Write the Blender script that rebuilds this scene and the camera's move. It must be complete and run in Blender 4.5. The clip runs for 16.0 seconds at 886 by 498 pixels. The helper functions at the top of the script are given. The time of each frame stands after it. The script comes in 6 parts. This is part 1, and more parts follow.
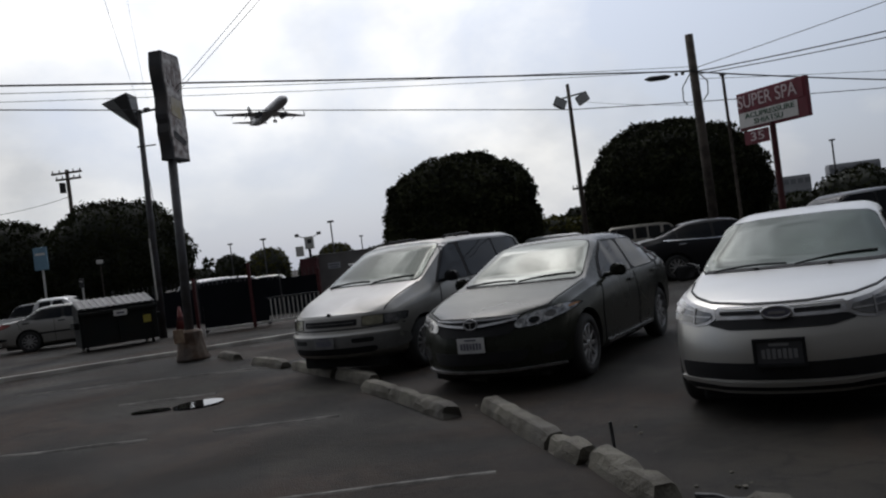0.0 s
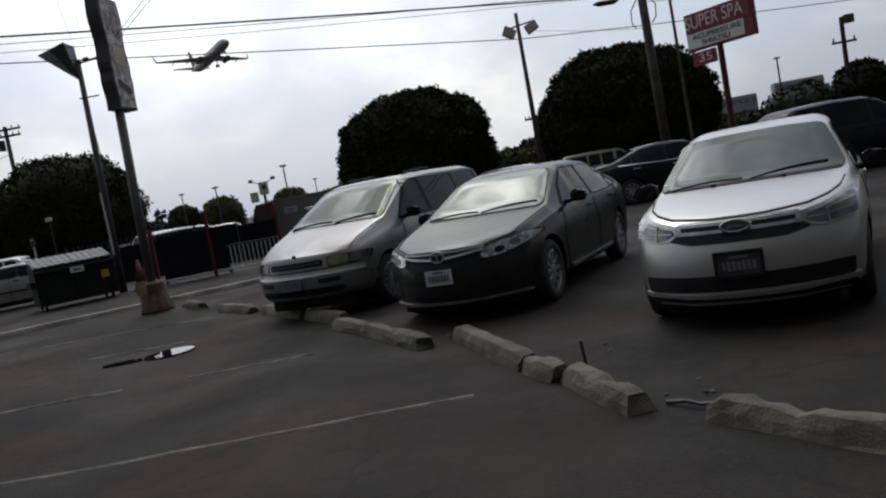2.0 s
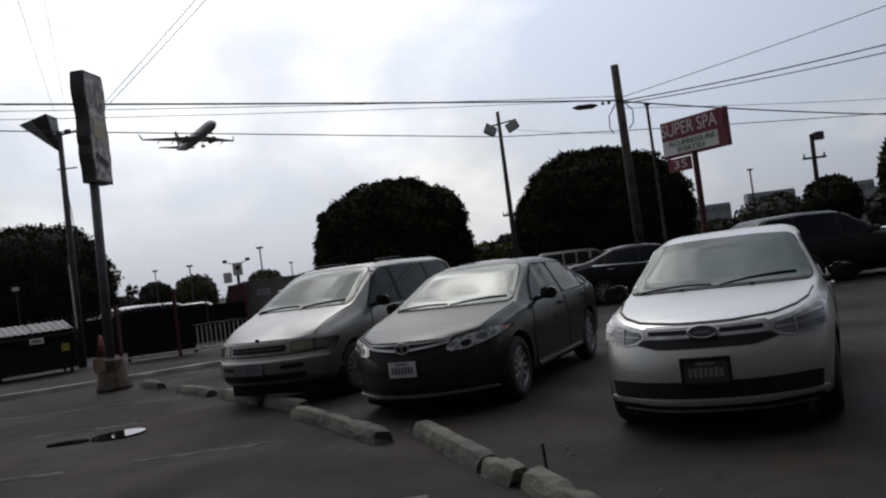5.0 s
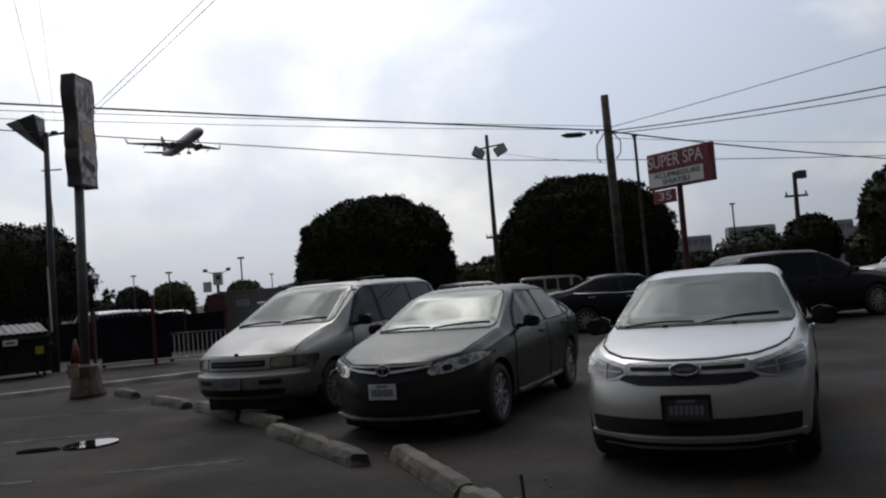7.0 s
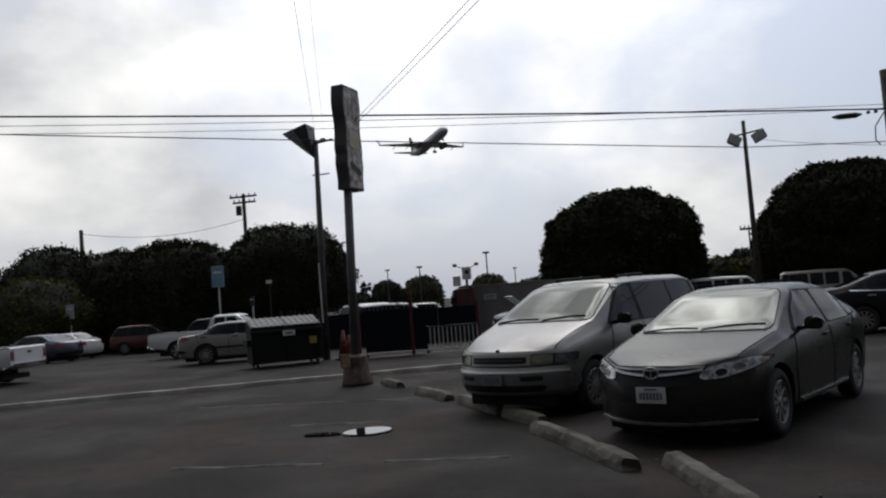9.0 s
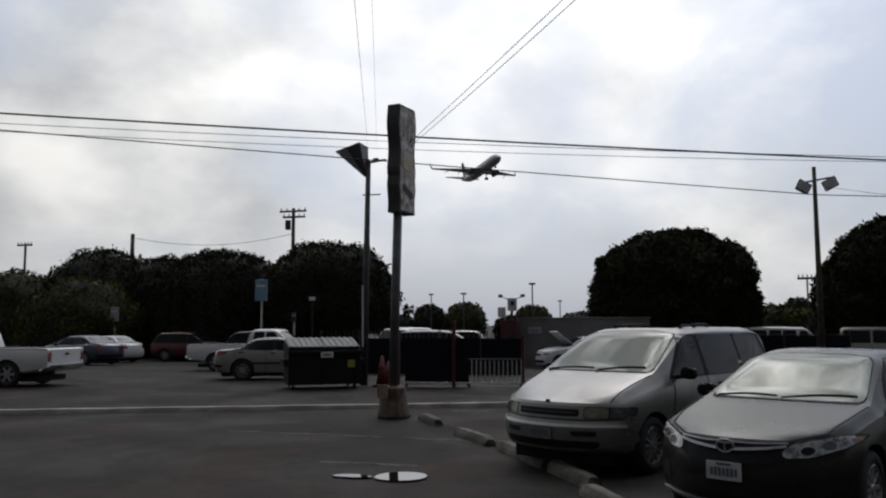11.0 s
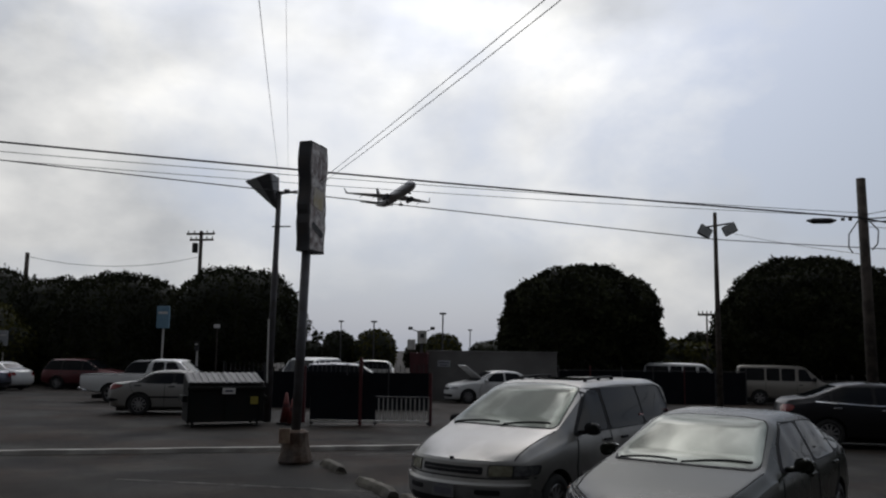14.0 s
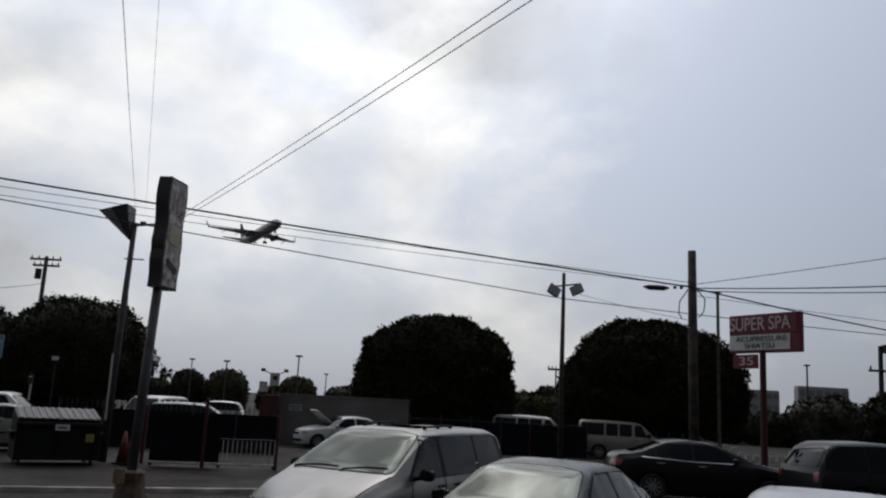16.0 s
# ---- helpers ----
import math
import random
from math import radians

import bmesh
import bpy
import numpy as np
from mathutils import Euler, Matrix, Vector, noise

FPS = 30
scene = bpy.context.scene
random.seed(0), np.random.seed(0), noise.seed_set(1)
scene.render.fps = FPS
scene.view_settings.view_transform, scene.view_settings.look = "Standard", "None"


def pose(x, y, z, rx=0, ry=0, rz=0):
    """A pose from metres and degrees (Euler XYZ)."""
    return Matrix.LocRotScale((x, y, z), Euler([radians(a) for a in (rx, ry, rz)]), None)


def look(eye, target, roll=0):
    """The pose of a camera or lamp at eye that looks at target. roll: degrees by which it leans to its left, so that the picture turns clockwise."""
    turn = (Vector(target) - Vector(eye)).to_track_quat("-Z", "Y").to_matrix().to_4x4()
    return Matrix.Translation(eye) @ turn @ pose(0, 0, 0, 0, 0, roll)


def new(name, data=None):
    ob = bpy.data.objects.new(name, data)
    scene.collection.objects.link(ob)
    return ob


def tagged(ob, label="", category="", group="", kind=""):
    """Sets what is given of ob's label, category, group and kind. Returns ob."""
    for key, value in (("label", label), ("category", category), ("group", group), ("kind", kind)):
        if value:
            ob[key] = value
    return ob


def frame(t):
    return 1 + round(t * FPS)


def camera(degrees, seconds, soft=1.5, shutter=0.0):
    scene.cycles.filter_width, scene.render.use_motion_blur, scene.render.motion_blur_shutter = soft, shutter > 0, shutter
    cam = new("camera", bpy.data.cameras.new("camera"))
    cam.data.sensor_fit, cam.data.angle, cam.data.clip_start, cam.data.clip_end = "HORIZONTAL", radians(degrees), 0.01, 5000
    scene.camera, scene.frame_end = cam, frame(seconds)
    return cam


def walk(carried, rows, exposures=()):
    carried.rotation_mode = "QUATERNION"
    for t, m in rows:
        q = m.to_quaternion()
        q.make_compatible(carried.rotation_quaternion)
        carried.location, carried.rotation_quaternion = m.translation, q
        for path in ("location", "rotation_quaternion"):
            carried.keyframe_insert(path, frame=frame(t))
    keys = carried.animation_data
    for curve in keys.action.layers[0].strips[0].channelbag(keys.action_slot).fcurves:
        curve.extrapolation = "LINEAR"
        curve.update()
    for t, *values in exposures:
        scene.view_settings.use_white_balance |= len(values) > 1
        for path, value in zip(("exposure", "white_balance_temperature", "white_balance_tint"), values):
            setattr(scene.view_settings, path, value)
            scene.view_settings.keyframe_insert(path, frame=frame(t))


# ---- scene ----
cam = camera(56.4, 16.0, soft=2.2, shutter=0.0)
PATH = [
    (0, (0.53, 1.1, 1.481), (0.43, 3.097, 1.486), -7.2),
    (0.5, (0.509, 1.1, 1.469), (0.437, 3.099, 1.456), -7.6),
    (1, (0.463, 1.071, 1.46), (0.405, 3.068, 1.365), -9.6),
    (1.5, (0.441, 1.025, 1.458), (0.398, 3.018, 1.293), -10.5),
    (2, (0.446, 1.024, 1.458), (0.427, 3.018, 1.298), -10.4),
    (2.5, (0.49, 1.082, 1.476), (0.509, 3.081, 1.432), -9.5),
    (3, (0.515, 1.087, 1.469), (0.558, 3.086, 1.512), -8.4),
    (5.5, (0.523, 1.153, 1.443), (0.605, 3.151, 1.491), -6.9),
    (6, (0.51, 1.154, 1.454), (0.606, 3.151, 1.5), -6.1),
    (6.5, (0.498, 1.145, 1.472), (0.609, 3.141, 1.53), -5.2),
    (7, (0.482, 1.137, 1.499), (0.603, 3.131, 1.588), -4.6),
    (7.5, (0.452, 1.094, 1.533), (0.51, 3.09, 1.632), -4.5),
    (8, (0.393, 1.041, 1.553), (0.295, 3.036, 1.663), -4.3),
    (8.5, (0.335, 1.036, 1.569), (0.05, 3.012, 1.696), -4.0),
    (9, (0.25, 1.186, 1.577), (-0.202, 3.131, 1.695), -4.3),
    (9.5, (0.105, 1.424, 1.587), (-0.479, 3.336, 1.654), -5.0),
    (10, (0.009, 1.83, 1.582), (-0.597, 3.731, 1.725), -1.5),
    (12.5, (-0.018, 1.94, 2.02), (-0.514, 3.867, 2.223), -0.3),
    (13, (-0.02, 1.978, 2.027), (-0.469, 3.915, 2.241), 0.0),
    (13.5, (0.006, 1.995, 2.051), (-0.394, 3.941, 2.28), 0.4),
    (14, (0.01, 2.038, 2.058), (-0.339, 3.992, 2.303), 0.8),
    (14.5, (0.047, 2.001, 2.045), (-0.257, 3.96, 2.306), 1.0),
    (15, (0.106, 1.686, 2.057), (-0.176, 3.647, 2.325), 1.0),
    (15.5, (0.185, 1.453, 2.055), (-0.015, 3.421, 2.349), 1.5),
    (16, (0.225, 1.584, 2.07), (0.198, 3.55, 2.434), 3.1),
]
walk(cam, [(t, look(eye, target, roll)) for t, eye, target, roll in PATH], exposures=[(0, -0.10), (1.5, -0.04), (2.5, 0.06), (3.2, -0.04), (7, -0.08), (9.5, -0.16), (12.5, -0.36), (16, -0.42)])

def sky_world():
    w = bpy.data.worlds.new("sky")
    scene.world = w
    w.use_nodes = True
    nt = w.node_tree
    nt.nodes.clear()
    N, K = nt.nodes.new, nt.links.new
    out, bg = N("ShaderNodeOutputWorld"), N("ShaderNodeBackground")
    sky = N("ShaderNodeTexSky")
    sky.sky_type, sky.sun_disc = "NISHITA", False
    sky.sun_elevation, sky.sun_rotation = radians(SUN_EL), radians(SUN_AZ)
    sky.air_density, sky.dust_density = 1.0, 3.0
    # overcast: broken cloud drawn over the clear sky by its own noise
    tc, mp = N("ShaderNodeTexCoord"), N("ShaderNodeMapping")
    mp.inputs["Scale"].default_value = (1.0, 1.0, 1.6)
    mp.inputs["Location"].default_value = CLOUD_AT
    n1, n2 = N("ShaderNodeTexNoise"), N("ShaderNodeTexNoise")
    n1.inputs["Scale"].default_value, n1.inputs["Detail"].default_value = 2.0, 8
    n1.inputs["Roughness"].default_value, n1.inputs["Distortion"].default_value = 0.52, 0.25
    n2.inputs["Scale"].default_value, n2.inputs["Detail"].default_value = 4.4, 7
    r1, r2 = N("ShaderNodeValToRGB"), N("ShaderNodeValToRGB")
    r1.color_ramp.elements[0].position, r1.color_ramp.elements[1].position = 0.44, 0.61
    e = r2.color_ramp.elements
    e[0].position, e[0].color = 0.36, (0.75, 0.77, 0.80, 1)
    e[1].position, e[1].color = 0.63, (1.38, 1.37, 1.34, 1)
    gain = N("ShaderNodeVectorMath")
    gain.operation = "SCALE"
    gain.inputs["Scale"].default_value = 0.11
    pale = N("ShaderNodeMix")
    pale.data_type = "RGBA"
    pale.inputs["Factor"].default_value = 0.72
    pale.inputs[7].default_value = (0.78, 0.865, 1.04, 1)
    mix = N("ShaderNodeMix")
    mix.data_type = "RGBA"
    # brighter cloud round the hidden sun
    dot = N("ShaderNodeVectorMath")
    dot.operation = "DOT_PRODUCT"
    dot.inputs[1].default_value = SUN_DIR
    up, bend, glow = N("ShaderNodeMath"), N("ShaderNodeMath"), N("ShaderNodeMath")
    up.operation, bend.operation, glow.operation = "MAXIMUM", "POWER", "MULTIPLY_ADD"
    up.inputs[1].default_value, bend.inputs[1].default_value = 0.0, 1.6
    glow.inputs[1].default_value, glow.inputs[2].default_value = 1.10, 0.18
    core, hot = N("ShaderNodeMath"), N("ShaderNodeMath")
    core.operation, hot.operation = "POWER", "MULTIPLY_ADD"
    core.inputs[1].default_value, hot.inputs[1].default_value = 30.0, 2.4
    K(up.outputs[0], core.inputs[0])
    # thin broken cloud in front of the hidden sun
    n3, r3, veil = N("ShaderNodeTexNoise"), N("ShaderNodeMapRange"), N("ShaderNodeMath")
    n3.inputs["Scale"].default_value, n3.inputs["Detail"].default_value, n3.inputs["Distortion"].default_value = 8.5, 5, 0.4
    r3.inputs[1].default_value, r3.inputs[2].default_value, r3.inputs[3].default_value, r3.inputs[4].default_value = 0.38, 0.66, 0.1, 2.2
    veil.operation = "MULTIPLY"
    K(tc.outputs["Generated"], n3.inputs[0])
    K(n3.outputs[0], r3.inputs[0])
    K(core.outputs[0], veil.inputs[0])
    K(r3.outputs[0], veil.inputs[1])
    K(veil.outputs[0], hot.inputs[0])
    K(glow.outputs[0], hot.inputs[2])
    K(up.outputs[0], bend.inputs[0])
    K(bend.outputs[0], glow.inputs[0])
    lit = N("ShaderNodeVectorMath")
    lit.operation = "SCALE"
    K(tc.outputs["Generated"], mp.inputs[0])
    K(mp.outputs[0], n1.inputs[0])
    K(mp.outputs[0], n2.inputs[0])
    K(n1.outputs[0], r1.inputs[0])
    K(n2.outputs[0], r2.inputs[0])
    K(sky.outputs[0], gain.inputs[0])
    K(gain.outputs[0], pale.inputs[6])
    K(r1.outputs[0], mix.inputs["Factor"])
    K(pale.outputs[2], mix.inputs[6])
    K(r2.outputs[0], mix.inputs[7])
    K(tc.outputs["Generated"], dot.inputs[0])
    K(dot.outputs["Value"], up.inputs[0])
    K(mix.outputs[2], lit.inputs[0])
    K(hot.outputs[0], lit.inputs["Scale"])
    K(lit.outputs[0], bg.inputs[0])
    bg.inputs[1].default_value = 1.0
    K(bg.outputs[0], out.inputs[0])


SUN_EL, SUN_AZ = 49.0, -10.0
CLOUD_AT = (0.35, 0.1, 0.2)
SUN_DIR = Vector((math.sin(radians(SUN_AZ)) * math.cos(radians(SUN_EL)), math.cos(radians(SUN_AZ)) * math.cos(radians(SUN_EL)), math.sin(radians(SUN_EL))))
sky_world()
sun = new("sun", bpy.data.lights.new("sun", "SUN"))
sun.data.energy, sun.data.angle, sun.data.color = 0.2, radians(110), (1.0, 0.94, 0.82)
sun.matrix_world = look(SUN_DIR * 100, (0, 0, 0))


# ---- materials ----
def material(name, base, rough=0.6, metal=0.0, second=None, scale=6.0, fine=60.0, amount=0.5, bump=0.15, coat=0.0, ior=1.5, detail=6, stain=None, stain_scale=0.35, vary=0.0, bump_fine=0.0):
    """Two scales of colour variation, wear and relief in object space."""
    m = bpy.data.materials.new(name)
    m.use_nodes = True
    nt = m.node_tree
    b = nt.nodes["Principled BSDF"]
    N, K = nt.nodes.new, nt.links.new
    b.inputs["Metallic"].default_value = metal
    b.inputs["IOR"].default_value = ior
    b.inputs["Coat Weight"].default_value = coat
    b.inputs["Coat Roughness"].default_value = 0.12
    tc = N("ShaderNodeTexCoord")
    n1, n2 = N("ShaderNodeTexNoise"), N("ShaderNodeTexNoise")
    for n, sc in ((n1, scale), (n2, fine)):
        n.inputs["Scale"].default_value, n.inputs["Detail"].default_value = sc, detail
        K(tc.outputs["Object"], n.inputs[0])
    second = second or tuple(c * 0.72 for c in base)
    mix = N("ShaderNodeMix")
    mix.data_type = "RGBA"
    mix.inputs[6].default_value, mix.inputs[7].default_value = (*base, 1), (*second, 1)
    ramp = N("ShaderNodeMapRange")
    ramp.inputs[1].default_value, ramp.inputs[2].default_value = 0.38, 0.66
    ramp.inputs[4].default_value = amount
    add = N("ShaderNodeMath")
    add.operation = "MULTIPLY_ADD"
    add.inputs[1].default_value, add.inputs[2].default_value = 0.45, -0.22
    K(n2.outputs[0], add.inputs[0])
    sm = N("ShaderNodeMath")
    K(n1.outputs[0], sm.inputs[0])
    K(add.outputs[0], sm.inputs[1])
    K(sm.outputs[0], ramp.inputs[0])
    K(ramp.outputs[0], mix.inputs["Factor"])
    colour = mix.outputs[2]
    if stain:
        n3 = N("ShaderNodeTexNoise")
        n3.inputs["Scale"].default_value, n3.inputs["Detail"].default_value, n3.inputs["Distortion"].default_value = stain_scale, 5, 0.6
        K(tc.outputs["Object"], n3.inputs[0])
        r3 = N("ShaderNodeMapRange")
        r3.inputs[1].default_value, r3.inputs[2].default_value = 0.45, 0.68
        r3.inputs[4].default_value = 0.85
        K(n3.outputs[0], r3.inputs[0])
        mx = N("ShaderNodeMix")
        mx.data_type = "RGBA"
        mx.inputs[7].default_value = (*stain, 1)
        K(r3.outputs[0], mx.inputs["Factor"])
        K(colour, mx.inputs[6])
        colour = mx.outputs[2]
    if vary:
        oi, hs, mr = N("ShaderNodeObjectInfo"), N("ShaderNodeHueSaturation"), N("ShaderNodeMapRange")
        mr.inputs[3].default_value, mr.inputs[4].default_value = 1 - vary, 1 + vary
        K(oi.outputs["Random"], mr.inputs[0])
        K(mr.outputs[0], hs.inputs["Value"])
        K(colour, hs.inputs["Color"])
        colour = hs.outputs[0]
    K(colour, b.inputs["Base Color"])
    rr = N("ShaderNodeMapRange")
    rr.inputs[3].default_value, rr.inputs[4].default_value = rough * 0.8, min(1.0, rough * 1.25)
    K(n1.outputs[0], rr.inputs[0])
    K(rr.outputs[0], b.inputs["Roughness"])
    if bump:
        bp = N("ShaderNodeBump")
        bp.inputs["Strength"].default_value = bump
        bp.inputs["Distance"].default_value = 0.02
        K(n2.outputs[0], bp.inputs["Height"])
        K(bp.outputs[0], b.inputs["Normal"])
    return m


M = {}
def asphalt():
    """Old lot surface: aggregate, dust, brown washed-in dirt, oil and fine cracks."""
    m = bpy.data.materials.new("asphalt")
    m.use_nodes = True
    nt = m.node_tree
    b = nt.nodes["Principled BSDF"]
    N, K = nt.nodes.new, nt.links.new
    tc = N("ShaderNodeTexCoord")
    b.inputs["IOR"].default_value = 1.3

    def noise_mask(scale, lo, hi, top, detail=6, dist=0.4):
        n, r = N("ShaderNodeTexNoise"), N("ShaderNodeMapRange")
        n.inputs["Scale"].default_value, n.inputs["Detail"].default_value, n.inputs["Distortion"].default_value = scale, detail, dist
        r.inputs[1].default_value, r.inputs[2].default_value, r.inputs[4].default_value = lo, hi, top
        K(tc.outputs["Object"], n.inputs[0])
        K(n.outputs[0], r.inputs[0])
        return n, r

    def over(col, mask, tint):
        mx = N("ShaderNodeMix")
        mx.data_type = "RGBA"
        mx.inputs[7].default_value = (*tint, 1)
        K(mask.outputs[0], mx.inputs["Factor"])
        if isinstance(col, tuple):
            mx.inputs[6].default_value = (*col, 1)
        else:
            K(col, mx.inputs[6])
        return mx.outputs[2]

    _, grain = noise_mask(75, 0.35, 0.65, 0.8, 3, 0)
    _, dust = noise_mask(0.55, 0.46, 0.70, 0.9)
    _, brown = noise_mask(0.33, 0.44, 0.62, 0.9, 7, 0.9)
    _, oil = noise_mask(0.42, 0.50, 0.66, 0.9, 6, 0.5)
    _, blot = noise_mask(3.2, 0.50, 0.70, 0.75, 7, 0.8)
    _, mottle = noise_mask(12.0, 0.50, 0.68, 0.6, 4, 0.3)
    _, grit = noise_mask(30.0, 0.60, 0.72, 0.7, 3, 0.0)
    c = over((0.021, 0.0190, 0.0160), grain, (0.0135, 0.012, 0.0100))
    c = over(c, dust, (0.036, 0.031, 0.0235))
    c = over(c, brown, (0.034, 0.0200, 0.0128))
    c = over(c, mottle, (0.030, 0.0262, 0.0205))
    c = over(c, blot, (0.011, 0.0098, 0.0085))
    c = over(c, grit, (0.042, 0.038, 0.031))
    c = over(c, oil, (0.0065, 0.006, 0.0056))
    vor = N("ShaderNodeTexVoronoi")
    vor.feature = "DISTANCE_TO_EDGE"
    vor.inputs["Scale"].default_value = 0.45
    wob, add = N("ShaderNodeTexNoise"), N("ShaderNodeVectorMath")
    wob.inputs["Scale"].default_value, wob.inputs["Detail"].default_value = 2.5, 5
    sc = N("ShaderNodeVectorMath")
    sc.operation, sc.inputs["Scale"].default_value = "SCALE", 0.7
    K(tc.outputs["Object"], wob.inputs[0])
    K(wob.outputs["Color"], sc.inputs[0])
    K(tc.outputs["Object"], add.inputs[0])
    K(sc.outputs[0], add.inputs[1])
    K(add.outputs[0], vor.inputs["Vector"])
    crack = N("ShaderNodeMapRange")
    crack.inputs[1].default_value, crack.inputs[2].default_value, crack.inputs[3].default_value, crack.inputs[4].default_value = 0.0, 0.012, 0.65, 0.0
    K(vor.outputs["Distance"], crack.inputs[0])
    c = over(c, crack, (0.010, 0.009, 0.008))
    K(c, b.inputs["Base Color"])
    n, rough = noise_mask(0.5, 0.3, 0.7, 0.95)
    rough.inputs[3].default_value = 0.72
    K(rough.outputs[0], b.inputs["Roughness"])
    bp = N("ShaderNodeBump")
    bp.inputs["Strength"].default_value, bp.inputs["Distance"].default_value = 0.5, 0.015
    K(grain.outputs[0], bp.inputs["Height"])
    K(bp.outputs[0], b.inputs["Normal"])
    return m


M["asphalt"] = asphalt()
M["concrete"] = material("concrete", (0.13, 0.119, 0.093), 0.9, second=(0.062, 0.055, 0.043), scale=4, fine=55, amount=0.9, bump=0.6, stain=(0.09, 0.083, 0.072), stain_scale=2.2, vary=0.15)
M["kerb"] = material("kerb_concrete", (0.46, 0.44, 0.40), 0.9, second=(0.30, 0.28, 0.25), scale=1.6, fine=40, amount=0.9, bump=0.4, stain=(0.13, 0.12, 0.11), stain_scale=0.8)
M["line"] = material("worn_line_paint", (0.13, 0.122, 0.11), 0.8, second=(0.045, 0.042, 0.038), scale=5, fine=38, amount=1.0, bump=0.3)
M["rusty"] = material("rusty_concrete", (0.14, 0.108, 0.082), 0.9, second=(0.07, 0.038, 0.023), scale=3.5, fine=30, amount=1.0, bump=0.6, stain=(0.06, 0.05, 0.045), stain_scale=3)
M["pole_grey"] = material("painted_steel_pole", (0.075, 0.075, 0.082), 0.65, second=(0.045, 0.038, 0.034), scale=3, fine=40, amount=0.7, bump=0.1)
M["wood"] = material("weathered_wood_pole", (0.075, 0.06, 0.048), 0.9, second=(0.035, 0.028, 0.022), scale=5, fine=70, amount=1.0, bump=0.6)
M["dark_metal"] = material("dark_metal", (0.035, 0.035, 0.037), 0.55, second=(0.02, 0.02, 0.02), scale=6, amount=0.7, bump=0.08)
M["sign_edge"] = material("sign_cabinet_metal", (0.030, 0.030, 0.033), 0.6, second=(0.018, 0.017, 0.017), scale=2, amount=0.8, bump=0.1, stain=(0.05, 0.04, 0.035), stain_scale=1.5)
M["sign_face"] = material("peeling_sign_face", (0.74, 0.71, 0.68), 0.7, second=(0.34, 0.28, 0.26), scale=7.0, fine=30, amount=1.0, bump=0.6, stain=(0.12, 0.09, 0.085), stain_scale=4.5)
M["sign_yellow"] = material("faded_yellow_paint", (0.50, 0.42, 0.26), 0.7, second=(0.60, 0.56, 0.50), scale=5, amount=0.9, bump=0.3)
M["sign_streak"] = material("flaking_sign_paint", (0.46, 0.42, 0.40), 0.7, second=(0.20, 0.15, 0.14), scale=9, fine=35, amount=1.0, bump=0.4)
M["sign_black"] = material("black_sign_paint", (0.025, 0.022, 0.022), 0.6, bump=0.1)
M["red"] = material("red_sign_paint", (0.17, 0.018, 0.032), 0.5, second=(0.11, 0.014, 0.022), scale=3, amount=0.7, bump=0.08)
M["red_post"] = material("red_painted_steel", (0.075, 0.012, 0.014), 0.75, second=(0.05, 0.010, 0.010), scale=5, amount=0.8, bump=0.1)
M["orange"] = material("faded_red_plastic", (0.15, 0.022, 0.018), 0.65, second=(0.08, 0.015, 0.012), scale=5, amount=0.7, bump=0.1)
M["sign_white"] = material("sign_white_panel", (0.70, 0.68, 0.66), 0.5, second=(0.56, 0.54, 0.5), scale=3, amount=0.7, bump=0.04)
M["green_text"] = material("green_lettering", (0.03, 0.10, 0.05), 0.5, bump=0.0)
M["white_text"] = material("pink_white_lettering", (0.72, 0.60, 0.60), 0.5, bump=0.0)
M["blue"] = material("pale_blue_sign", (0.17, 0.30, 0.40), 0.5, second=(0.11, 0.2, 0.28), scale=3, amount=0.6, bump=0.03)
M["white_steel"] = material("white_painted_steel", (0.60, 0.59, 0.56), 0.5, second=(0.42, 0.40, 0.36), scale=5, amount=0.8, bump=0.05)
M["lamp_glass"] = material("flood_lamp_lens", (0.45, 0.46, 0.46), 0.2, second=(0.32, 0.33, 0.33), scale=4, amount=0.6, bump=0.02, ior=1.6)
M["lamp_body"] = material("flood_lamp_casting", (0.055, 0.055, 0.058), 0.5, second=(0.035, 0.035, 0.035), scale=6, amount=0.6, bump=0.06)
M["leaf"] = material("ficus_leaves", (0.028, 0.031, 0.014), 0.9, second=(0.012, 0.0135, 0.007), scale=0.8, fine=9, amount=1.0, bump=0.0, vary=0.1, ior=1.15)
# crown core: leaf green darkened in the colour for the shade inside
M["leaf_core_shade"] = material("inner_foliage", (0.019, 0.022, 0.012), 0.9, second=(0.010, 0.012, 0.006), scale=1.5, fine=12, amount=1.0, bump=0.8)
M["leaf_olive"] = material("olive_leaves", (0.075, 0.070, 0.020), 0.85, second=(0.030, 0.034, 0.012), scale=0.8, fine=9, amount=1.0, bump=0.0, ior=1.15)
M["bark"] = material("bark", (0.06, 0.05, 0.042), 0.95, second=(0.03, 0.025, 0.02), scale=4, fine=25, amount=1.0, bump=0.8)
M["stucco"] = material("grey_stucco", (0.165, 0.160, 0.155), 0.9, second=(0.125, 0.12, 0.115), scale=0.9, fine=45, amount=0.8, bump=0.25, stain=(0.11, 0.105, 0.10), stain_scale=0.5)
M["mesh_dark"] = material("black_privacy_mesh", (0.008, 0.009, 0.012), 0.95, second=(0.013, 0.014, 0.018), scale=1.2, fine=80, amount=0.8, bump=0.3, ior=1.15)
M["maroon"] = material("maroon_panel", (0.075, 0.014, 0.018), 0.6, second=(0.04, 0.01, 0.012), scale=2, amount=0.8, bump=0.05)
